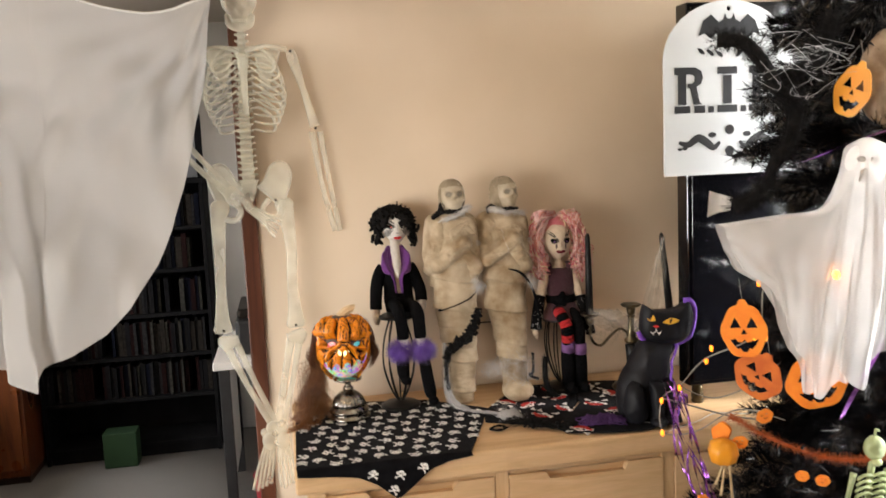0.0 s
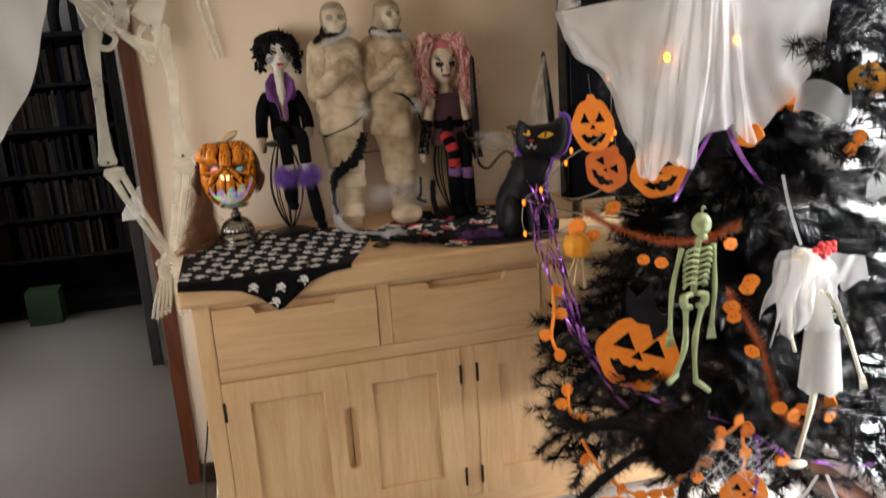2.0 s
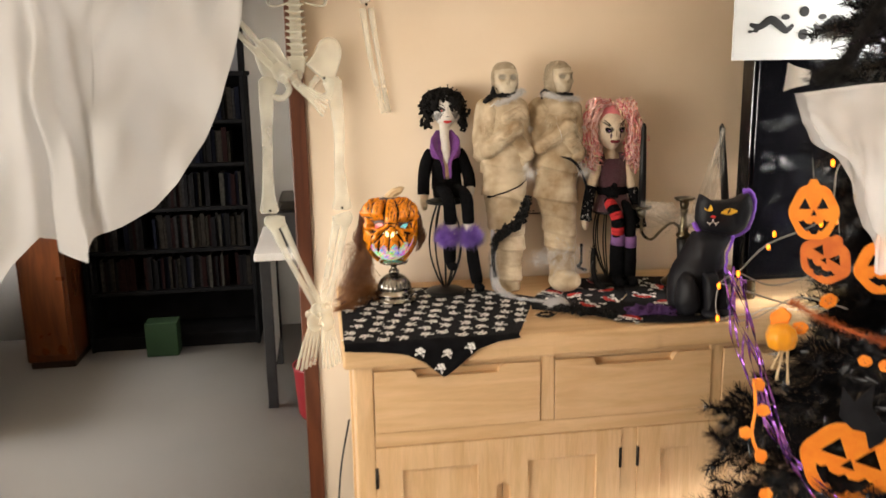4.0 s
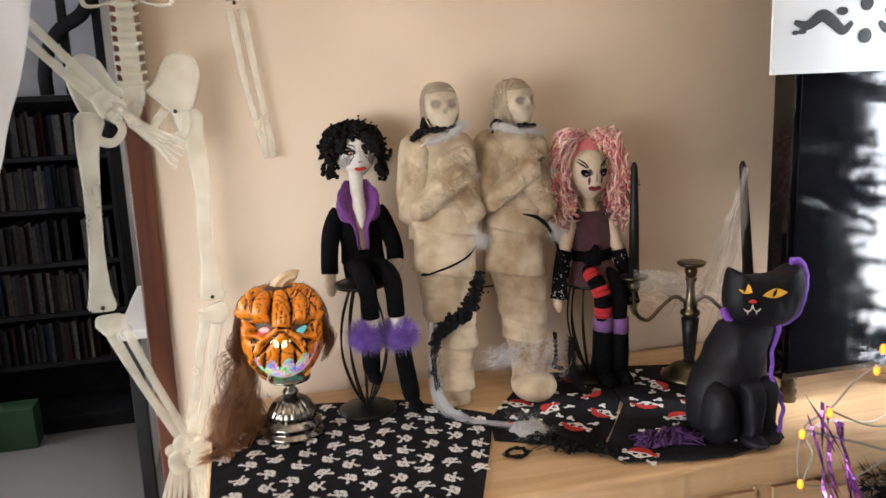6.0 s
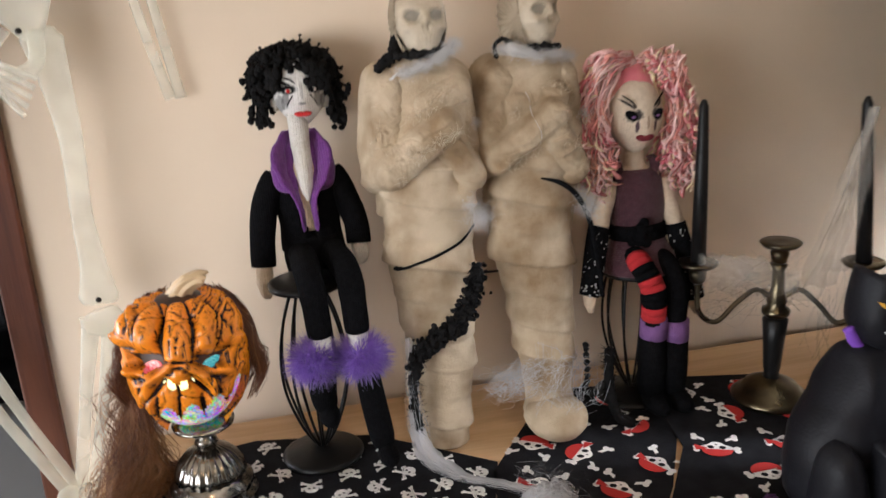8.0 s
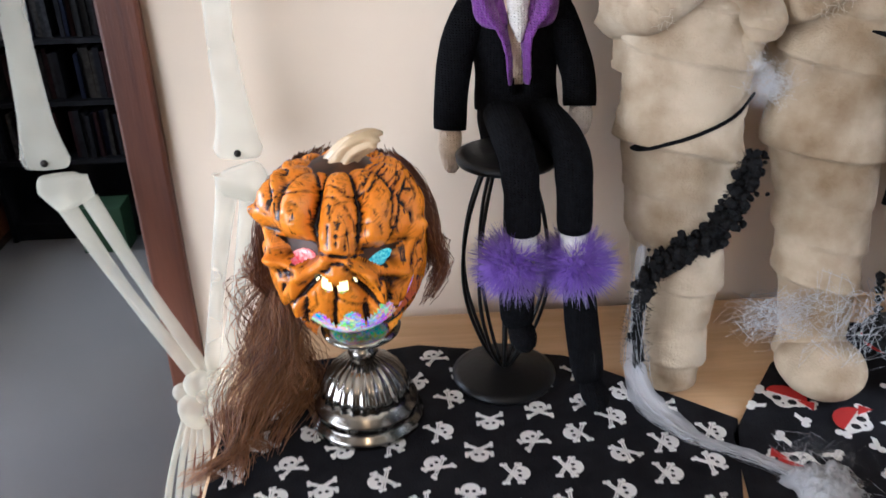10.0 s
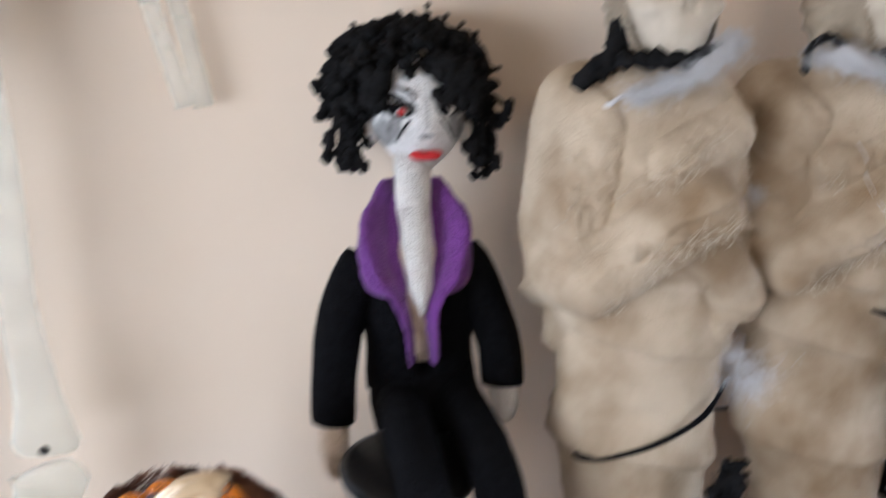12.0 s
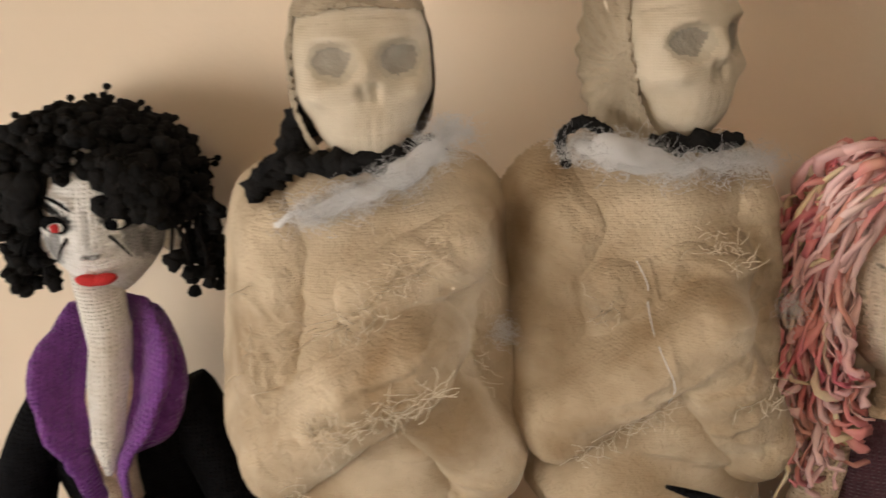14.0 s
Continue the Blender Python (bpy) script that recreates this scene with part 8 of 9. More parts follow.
def toy_skeleton():
    B = bmesh.new()
    X, Y = 0.987, 1.245
    sk = ball((X + 0.018, Y, 1.040), (0.021, 0.018, 0.026), 18, 14)
    for v in sk.verts:
        if v.co.y < Y - 0.006:
            for s in (-1, 1):
                v.co.y += 0.008 * math.exp(-((v.co.x - X - 0.014 - s * 0.0085) / 0.005) ** 2 - ((v.co.z - 1.042) / 0.005) ** 2)
    merge(B, sk)
    ball((X + 0.016, Y - 0.008, 1.014), (0.012, 0.010, 0.009), 10, 8, B)
    tube(curve([(X + 0.013, Y, 1.01), (X + 0.009, Y + 0.002, 0.96), (X + 0.002, Y, 0.885)], 4), 0.0052, 8, B)
    for k in range(7):
        z = 0.985 - k * 0.0125
        w = 0.030 - 0.0012 * abs(k - 2)
        cx = X + 0.011 - 0.001 * k
        for s in (-1, 1):
            tube(curve([(cx, Y - 0.006, z), (cx + s * w * 0.6, Y - 0.010, z + 0.006), (cx + s * w, Y - 0.004, z - 0.002), (cx + s * w * 0.85, Y + 0.004, z - 0.010)], 3), 0.0026, 6, B)
    for s in (-1, 1):
        tube(curve([(X + 0.002 + s * 0.006, Y - 0.004, 0.888), (X + 0.002 + s * 0.024, Y - 0.006, 0.884), (X + 0.002 + s * 0.020, Y - 0.004, 0.858), (X + 0.002 + s * 0.006, Y - 0.006, 0.862)], 4), [0.005] * 4 + [0.008] * 4 + [0.006] * 4 + [0.004], 8, B)
        sx = X + 0.010 + s * 0.036
        hand = (X - 0.052, 0.800) if s < 0 else (X + 0.044, 0.805)
        el = (X - 0.046, 0.900) if s < 0 else (X + 0.052, 0.895)
        bone([(sx, Y, 0.992), (el[0], Y, el[1]), (hand[0], Y - 0.004, hand[1])], [0.006, 0.0038, 0.0052, 0.0036, 0.005], 0.8, 8, 6, B)
        for q in range(4):
            tube([(hand[0] + (q - 1.5) * 0.003, Y - 0.004, hand[1]), (hand[0] + (q - 1.5) * 0.006, Y - 0.005, hand[1] - 0.026)], [0.0024, 0.0018], 5, B)
    bone([(X - 0.016, Y - 0.002, 0.862), (X - 0.022, Y - 0.012, 0.775), (X - 0.040, Y - 0.006, 0.705)], [0.007, 0.0042, 0.0065, 0.004, 0.0055], 0.8, 8, 6, B)
    bone([(X + 0.024, Y - 0.002, 0.862), (X + 0.002, Y - 0.010, 0.780), (X + 0.010, Y - 0.004, 0.680)], [0.007, 0.0042, 0.0065, 0.004, 0.0055], 0.8, 8, 6, B)
    bone([(X - 0.036, Y - 0.006, 0.708), (X - 0.062, Y - 0.016, 0.694)], [0.007, 0.005], 0.7, bm=B)
    bone([(X + 0.010, Y - 0.004, 0.682), (X + 0.036, Y - 0.016, 0.658)], [0.007, 0.005], 0.7, bm=B)
    tube(curve([(X + 0.018, Y, 1.064), (X + 0.020, Y, 1.078), (X + 0.026, Y, 1.074)], 3), 0.0016, 6, B)
    B.normal_update()
    for v in B.verts:
        v.co -= v.normal * 0.0008
        v.co = Vector((1.003 + (v.co.x - 1.003) * 0.94, v.co.y, 1.050 + (v.co.z - 1.040) * 0.895))
    solid("skeleton_ornament", [(B, GLOWPLASTIC)], "small pale-green glow plastic skeleton hanging on the tree", "ornament")


toy_skeleton()


def bride():
    Y = 1.185
    th = root("bride_skeleton", 1.21, Y, 0.54, "small skeleton bride in white gauze with a red rose", "ornament")
    B = bmesh.new()
    sk = ball((1.184, Y, 0.966), (0.022, 0.021, 0.028), 18, 14)
    for v in sk.verts:
        for q in (-1, 1):
            if v.co.y < Y - 0.006:
                v.co.y += 0.008 * math.exp(-((v.co.x - 1.182 - q * 0.009) / 0.005) ** 2 - ((v.co.z - 0.968) / 0.006) ** 2)
    merge(B, sk)
    ball((1.183, Y - 0.008, 0.942), (0.012, 0.010, 0.010), 10, 8, B)
    tube(curve([(1.186, Y, 0.94), (1.215, Y, 0.89), (1.238, Y, 0.80)], 4), 0.006, 8, B)
    for k in range(6):
        z = 0.915 - 0.013 * k
        cx = 1.197 + 0.008 * k
        for q in (-1, 1):
            tube(curve([(cx, Y - 0.004, z), (cx + q * 0.020, Y - 0.010, z + 0.005), (cx + q * 0.028, Y, z - 0.006)], 3), 0.0024, 5, B)
    bone([(1.235, Y - 0.012, 0.905), (1.274, Y - 0.020, 0.832), (1.321, Y - 0.020, 0.715)], [0.006, 0.0040, 0.006, 0.004, 0.005], 0.8, 8, 6, B)
    bone([(1.165, Y - 0.006, 0.905), (1.158, Y - 0.008, 0.85), (1.172, Y - 0.010, 0.79)], [0.005, 0.0035, 0.005, 0.0035, 0.004], 0.8, 8, 5, B)
    for q in range(4):
        tube([(1.319 + q * 0.003, Y - 0.020, 0.716), (1.322 + q * 0.005, Y - 0.021, 0.688)], [0.0024, 0.0016], 5, B)
    bone([(1.225, Y - 0.004, 0.74), (1.212, Y - 0.014, 0.66), (1.192, Y - 0.010, 0.555)], [0.007, 0.0042, 0.0065, 0.004, 0.0055], 0.8, 8, 6, B)
    bone([(1.248, Y + 0.004, 0.74), (1.222, Y - 0.004, 0.655), (1.198, Y - 0.002, 0.56)], [0.007, 0.0042, 0.0065, 0.004, 0.0055], 0.8, 8, 6, B)
    ball((1.186, Y - 0.018, 0.545), (0.022, 0.014, 0.006), 10, 6, B)
    part("bones", B, IVORY, th, "pale plastic bones")
    skirt = sheet(lambda u, v: (1.239 + 0.004 * v + (0.036 + 0.008 * v + 0.004 * v * math.sin(u * 44)) * math.cos(2 * math.pi * u), Y + (0.024 + 0.008 * v) * math.sin(2 * math.pi * u), 0.825 - (0.115 + 0.022 * u) * v + 0.004 * v * math.sin(u * 31)), 44, 12)
    part("skirt", skirt, SHEET, th)
    bodice = sheet(lambda u, v: (1.212 + 0.026 * v + (0.026 + 0.004 * math.sin(u * 30)) * math.cos(2 * math.pi * u), Y + 0.018 * math.sin(2 * math.pi * u), 0.905 - 0.085 * v), 30, 8)
    part("bodice", bodice, VEIL, th)
    veil = bmesh.new()
    for q in range(3):
        def fn(u, v, q=q):
            x = 1.140 + 0.10 * u + (0.045 + 0.02 * q) * v * (u - 0.30) + 0.004 * math.sin(v * 9 + q * 2)
            z = 0.994 - 0.10 * (u - 0.45) ** 2 - v * (0.135 + 0.035 * math.sin(u * 8 + q * 1.7) - 0.05 * u)
            y = Y - 0.030 * math.sin(math.pi * min(1, 0.25 + u * 0.6)) + 0.022 * q + 0.007 * math.sin(u * 23 + q * 2 + v * 3) + 0.004 * noise.noise((u * 12, v * 6, q))
            return (x, y, z)
        sheet(fn, 50, 24, veil)
    sheet(lambda u, v: (1.225 + 0.108 * u, Y + 0.004 + 0.010 * math.sin(u * 9 + v * 2), 0.985 - 0.028 * u - v * (0.085 - 0.030 * u + 0.012 * math.sin(u * 12))), 30, 12, veil)
    part("veil", veil, VEIL, th, "sheer white veil")
    rose = bmesh.new()
    for k in range(18):
        a, r = k * 2.4, 0.0013 * k
        ball((1.216 + r * math.cos(a), Y - 0.024, 0.994 + r * 0.7 * math.sin(a)), (0.007, 0.006, 0.006), 8, 6, rose, rough=0.002, freq=200)
    part("rose", rose, REDFELT, th, "red felt rose")
    part("hanger", sheet(lambda u, v: (1.133 + 0.007 * u + 0.048 * v, Y + 0.005 + 0.006 * math.sin(v * 3), 1.14 - 0.14 * v), 2, 10), VEIL, th)


bride()


def tuft(name, pts, r, n, length, material, label, category, rnd, web=0):
    """A furry rope along a line."""
    bm = tube(pts, r, 8)
    for _ in range(n):
        f = rnd.random()
        fuzz(bm, lerp_path(pts, f), (r, r, r), 1, length, 0.0007, rnd)
    return bm


def spider():
    rnd = random.Random(41)
    X, Y, Z = 0.985, 1.33, 0.575
    th = root("toy_spider", X, Y, Z, "large furry black toy spider clinging to the tree", "toy spider")
    part("body", fuzz(ball((X, Y, Z), (0.075, 0.055, 0.055), 18, 12, rough=0.01), (X, Y, Z), (0.072, 0.052, 0.052), 2600, 0.026, 0.0008, rnd), BLACKFUR, th, "black fur body")
    part("head", fuzz(ball((X - 0.005, Y - 0.055, Z + 0.05), (0.036, 0.032, 0.032), 14, 10), (X - 0.005, Y - 0.055, Z + 0.05), (0.035, 0.03, 0.03), 900, 0.02, 0.0008, rnd), BLACKFUR, th)
    legs = [[(X - 0.05, Y, Z), (0.88, 1.31, 0.585), (0.80, 1.31, 0.545), (0.745, 1.32, 0.490)], [(X - 0.05, Y, Z + 0.02), (0.86, 1.34, 0.635), (0.78, 1.36, 0.640), (0.74, 1.37, 0.665)],
            [(X, Y - 0.03, Z - 0.03), (0.955, 1.27, 0.50), (0.955, 1.26, 0.44), (0.975, 1.26, 0.385)], [(X + 0.05, Y, Z), (1.10, 1.30, 0.55), (1.12, 1.29, 0.44), (1.075, 1.29, 0.36)],
            [(X + 0.05, Y, Z - 0.01), (1.11, 1.32, 0.50), (1.125, 1.33, 0.36), (1.12, 1.35, 0.235)], [(X + 0.03, Y, Z + 0.03), (1.06, 1.36, 0.66), (1.12, 1.40, 0.62), (1.16, 1.42, 0.52)]]
    for L in legs:
        part("leg", tuft("leg", curve(L, 5), 0.010, 700, 0.022, BLACKFUR, "", "", rnd), BLACKFUR, th)
    th.matrix_basis = Matrix.Translation((0, -0.06, 0)) @ th.matrix_basis
    wb = bmesh.new()
    for _ in range(45):
        a = Vector((X + rnd.uniform(-0.01, 0.12), Y - 0.135 + rnd.uniform(-0.02, 0.02), Z + rnd.uniform(-0.05, 0.04)))
        tube(curve([a, a + Vector((rnd.uniform(-.03, .05), rnd.uniform(-.02, .01), rnd.uniform(-.04, .03))), a + Vector((rnd.uniform(-.06, .07), rnd.uniform(-.02, .01), rnd.uniform(-.07, .05)))], 3), rnd.uniform(0.0002, 0.0005), 4, wb)
    wo = solid("cobweb", [(wb, COBWEB)], "wisps of white stretch cobweb caught on the spider", "cobweb")


spider()


def ribbon(name, lines, width, material, label, twist=5.0):
    th = root(name, *lines[0][0], label, "ribbon")
    for pts in lines:
        bm = bmesh.new()
        c = curve(pts, 8)
        prev = None
        for k, p in enumerate(c):
            a = twist * k / len(c) * math.pi + pts[0][0] * 40
            d = Vector((math.cos(a), math.sin(a), 0.25)) * width / 2
            q = (bm.verts.new(p - d), bm.verts.new(p + d))
            if prev:
                bm.faces.new((prev[0], prev[1], q[1], q[0]))
            prev = q
        part("strip", bm, material, th, smooth=False)
    return th


rr = random.Random(77)
tangle = []
for _ in range(9):
    tangle.append([(0.835 + rr.uniform(-.03, .03), 1.66 + rr.uniform(-.02, .02), 1.055 + rr.uniform(-.02, .03)), (0.825 + rr.uniform(-.02, .03), 1.62, 0.98 + rr.uniform(-.03, .03)), (0.835 + rr.uniform(-.02, .03), 1.58, 0.88), (0.855 + rr.uniform(-.015, .02), 1.52, 0.77 + rr.uniform(-.02, .02)), (0.865 + rr.uniform(-.01, .03), 1.46, 0.73 + rr.uniform(-.04, .02))])
ribbon("foil_streamer", tangle, 0.0055, PURPLEFOIL, "bunch of thin purple foil streamers hanging from the tree")
ribbon("foil_streamer", [[(0.86, 1.46, 0.735), (0.93, 1.36, 0.665), (1.02, 1.27, 0.640), (1.11, 1.215, 0.615)], [(0.86, 1.46, 0.725), (0.91, 1.37, 0.63), (0.98, 1.28, 0.605)], [(1.10, 1.215, 0.618), (1.14, 1.205, 0.585), (1.18, 1.20, 0.545)], [(1.10, 1.212, 0.612), (1.16, 1.20, 0.570), (1.22, 1.20, 0.535), (1.35, 1.215, 0.478), (1.42, 1.22, 0.47)], [(1.12, 1.212, 0.60), (1.125, 1.205, 0.53), (1.115, 1.205, 0.45)]], 0.009, PURPLEFOIL, "twisted purple foil ribbon wound round the tree", 7)
ribbon("foil_ribbon", [[(1.062, 1.29, 1.238), (1.02, 1.30, 1.16), (0.985, 1.31, 1.085)], [(1.075, 1.29, 1.235), (1.13, 1.30, 1.15), (1.195, 1.32, 1.085)]], 0.010, PURPLEFOIL, "two straight purple foil ribbons below the ghost", 0.6)
ribbon("foil_ribbon", [[(0.885, 1.46, 1.530), (0.97, 1.40, 1.562), (1.06, 1.36, 1.60), (1.19, 1.36, 1.625), (1.36, 1.40, 1.62)]], 0.011, PURPLEFOIL, "pinkish purple foil ribbon behind the ghost", 2)


def fairy_lights():
    th = root("fairy_lights", 0.9, 1.6, 1.1, "string of small warm fairy lights on a thin wire", "fairy lights")
    pts = [(1.02, 1.45, 1.34), (0.952, 1.50, 1.315), (0.93, 1.50, 1.21), (0.895, 1.645, 1.125), (0.845, 1.665, 1.065), (0.80, 1.665, 1.037), (0.80, 1.66, 0.962), (0.88, 1.66, 0.955), (0.96, 1.62, 1.01), (1.03, 1.55, 1.00)]
    part("wire", tube(curve(pts, 8), 0.0014, 5), WIRE, th)
    for x, y, z in ((0.935, 1.50, 1.315), (0.945, 1.49, 1.203), (0.897, 1.645, 1.120), (0.842, 1.665, 1.058), (0.797, 1.662, 1.034), (0.797, 1.66, 0.960), (0.915, 1.655, 1.145), (1.00, 1.62, 1.17)):
        bl = part("bulb", ball((x, y, z), (0.0042, 0.0042, 0.0075), 8, 6), BULB, th, "small lit amber bulb")
    part("wire", tube(curve([(0.80, 1.66, 1.04), (0.87, 1.66, 1.015), (0.95, 1.64, 0.99), (1.02, 1.60, 0.985)], 6), 0.002, 5), WIRE, th)
    part("wire", tube(curve([(0.845, 1.665, 1.06), (0.92, 1.655, 1.03), (1.0, 1.63, 1.06), (1.06, 1.60, 1.12)], 6), 0.0014, 5), WIRE, th)
    # loose run of wire on the worktop
    part("wire", tube(curve([(0.80, 1.66, 0.96), (0.93, 1.80, 0.92), (1.04, 1.95, 0.868), (1.12, 2.0, 0.866), (1.20, 1.97, 0.866), (1.30, 2.02, 0.866)], 6), 0.0014, 5), WHITE, th)
    return th


fairy_lights()


def garland(name, pts, material, label, beads=(), rnd=random.Random(2), fr=0.016, n=1500):
    th = root(name, *pts[0], label, "garland")
    c = curve(pts, 6)
    bm = tube(c, 0.0015, 5)
    for _ in range(n):
        fuzz(bm, lerp_path(c, rnd.random()), (0.002,) * 3, 1, fr, 0.0006, rnd)
    part("tinsel", bm, material, th)
    for x, y, z, r in beads:
        part("pumpkin_disc", moved(cut_shape([round_outline(r, 20, 1.1, 0.9, 0.05, 6), round_outline(r * 0.14, 6, cx=-r * 0.35, cz=r * 0.2), round_outline(r * 0.14, 6, cx=r * 0.35, cz=r * 0.2), round_outline(r * 0.3, 8, 1.2, 0.3, cz=-r * 0.3)], 0.003), facing(x, y, z, rnd.uniform(-50, 10), rnd.uniform(-30, 30))), ORANGE, th, smooth=False)
    return th


garland("tinsel_garland", [(0.905, 1.56, 1.02), (0.94, 1.46, 1.00), (1.0, 1.37, 0.985), (1.06, 1.31, 1.0), (1.11, 1.28, 1.03)], RUSTTINSEL, "rust-coloured tinsel garland with little pumpkin discs", [(0.93, 1.47, 1.045, 0.016), (0.905, 1.52, 0.975, 0.015), (0.985, 1.36, 0.945, 0.013), (0.955, 1.38, 0.95, 0.012), (1.085, 1.27, 0.995, 0.014)])
garland("tinsel_garland", [(1.075, 1.26, 0.90), (1.105, 1.23, 0.84), (1.13, 1.21, 0.77), (1.15, 1.20, 0.69), (1.185, 1.20, 0.63), (1.24, 1.22, 0.60), (1.32, 1.26, 0.62)], RUSTTINSEL, "rust-coloured tinsel garland trailing down the tree", [(1.072, 1.24, 0.875, 0.015), (1.095, 1.225, 0.915, 0.014), (1.10, 1.22, 0.93, 0.015), (1.105, 1.215, 0.785, 0.014), (1.155, 1.19, 0.665, 0.014), (1.185, 1.185, 0.645, 0.016), (1.205, 1.185, 0.655, 0.014), (1.31, 1.23, 0.60, 0.015), (1.075, 1.235, 0.855, 0.013)])


def felt_garland():
    rnd = random.Random(19)
    th = root("felt_garland", 0.8, 1.3, 0.55, "orange felt vine garland with leaves along the tree", "garland")
    pts = [(0.785, 1.32, 0.60), (0.81, 1.27, 0.545), (0.86, 1.24, 0.505), (0.92, 1.23, 0.505), (0.98, 1.22, 0.53), (1.01, 1.22, 0.585), (1.055, 1.215, 0.615), (1.085, 1.215, 0.635)]
    c = curve(pts, 6)
    part("vine", tube(c, 0.0036, 6, flat=0.4), ORANGE, th)
    for k in range(3, len(c) - 2, 3):
        a = rnd.uniform(0, 6.28)
        leaf = cut_shape([[(0.0, 0.0), (0.010, 0.008), (0.012, 0.020), (0.0, 0.030), (-0.012, 0.020), (-0.010, 0.008)]], 0.003)
        part("leaf", moved(leaf, facing(*c[k], rnd.uniform(-30, 20), math.degrees(a))), ORANGE, th, smooth=False)
    # a second run up the outer edge
    for run in ([(0.80, 1.50, 0.88), (0.79, 1.47, 0.83), (0.775, 1.45, 0.78), (0.79, 1.43, 0.73)], [(0.80, 1.42, 0.68), (0.79, 1.40, 0.64), (0.80, 1.39, 0.60)], [(1.09, 1.215, 0.60), (1.095, 1.21, 0.55), (1.09, 1.21, 0.53)]):
        part("vine", tube(curve(run, 5), 0.004, 6, flat=0.35), ORANGE, th)
        for p in run:
            leaf = cut_shape([[(0.0, 0.0), (0.012, 0.010), (0.012, 0.022), (0.0, 0.032), (-0.012, 0.022), (-0.012, 0.008)]], 0.003)
            part("leaf", moved(leaf, facing(*p, rnd.uniform(-40, 0), rnd.uniform(0, 360))), ORANGE, th, smooth=False)


felt_garland()


def carved_mask():
    X, Y, Z = 1.172, 1.43, 1.712
    bm = ball((X, Y, Z), (0.062, 0.045, 0.098), 30, 24)
    for v in bm.verts:
        x, z = (v.co.x - X) / 0.062, (v.co.z - Z) / 0.098
        if v.co.y < Y:
            d = 0.0
            for s in (-1, 1):
                rr = math.hypot((x - s * 0.42) / 0.30, (z - 0.40) / 0.17)
                d += 0.012 * math.exp(-(rr - 0.9) ** 2 * 9)
            m = math.hypot(x / 0.55, (z + 0.42) / 0.40)
            d += 0.012 * math.exp(-(m - 1) ** 2 * 40) + 0.010 * math.exp(-(m - 0.55) ** 2 * 40)
            d -= 0.012 * math.exp(-(x / 0.14) ** 2 - ((z - 0.12) / 0.22) ** 2)
            v.co.y += d
    solid("carved_mask", [(bm, STONEMASK)], "carved brown mask with ringed eyes hanging on the tree", "mask")
    Xb, Yb, Zb = 1.262, 1.335, 1.583
    th = root("pumpkin_bucket", Xb, Yb, Zb, "bright orange plastic pumpkin bucket hanging on the tree", "bucket")
    part("bowl", lathe([(0.050, -0.082), (0.074, -0.055), (0.087, 0.0), (0.083, 0.037), (0.064, 0.066), (0.060, 0.064), (0.078, 0.035), (0.083, 0.0), (0.070, -0.053), (0.02, -0.077)], 48, (Xb, Yb, Zb), flute=0.03, flutes=10), AMBER, th)
    part("handle", tube(curve([(Xb - 0.055, Yb, Zb + 0.06), (Xb - 0.03, Yb, Zb + 0.13), (Xb + 0.03, Yb, Zb + 0.13), (Xb + 0.055, Yb, Zb + 0.06)], 5), 0.003, 6), BLACKPAINT, th)
    for s in (-1, 1):
        part("eye", moved(cut_shape([[(-0.012, -0.008), (0.012, -0.008), (0.0, 0.014)]], 0.002), facing(Xb + s * 0.026 - 0.012, Yb - 0.084, Zb + 0.012, s * 20 - 10)), BLACKPAINT, th, smooth=False)


carved_mask()


def feather_arm():
    rnd = random.Random(51)
    th = root("feather_boa", 0.9, 1.45, 1.6, "black feathery boa with cobweb wisps hung over the tree", "boa")
    for pts in ([(0.845, 1.50, 1.800), (0.885, 1.48, 1.795), (0.915, 1.46, 1.755), (0.945, 1.45, 1.70), (0.985, 1.45, 1.675)], [(0.985, 1.45, 1.68), (0.975, 1.45, 1.61), (0.94, 1.45, 1.56), (0.915, 1.46, 1.50), (0.875, 1.49, 1.475)], [(0.96, 1.46, 1.72), (1.03, 1.45, 1.76), (1.06, 1.45, 1.84)]):
        part("strand", tuft("s", curve(pts, 5), 0.013, 1500, 0.026, BLACKFUR, "", "", rnd), BLACKFUR, th)
    wb = bmesh.new()
    for _ in range(34):
        a = Vector((rnd.uniform(0.90, 1.06), rnd.uniform(1.40, 1.44), rnd.uniform(1.69, 1.78)))
        tube(curve([a, a + Vector((rnd.uniform(-.04, .05), -.01, rnd.uniform(-.02, .03))), a + Vector((rnd.uniform(-.08, .10), 0, rnd.uniform(-.03, .05)))], 3), rnd.uniform(0.00015, 0.0003), 4, wb)
    tagged(part("cobweb_wisps", wb, COBWEB, th), "white cobweb wisps", kind="stuff")


feather_arm()


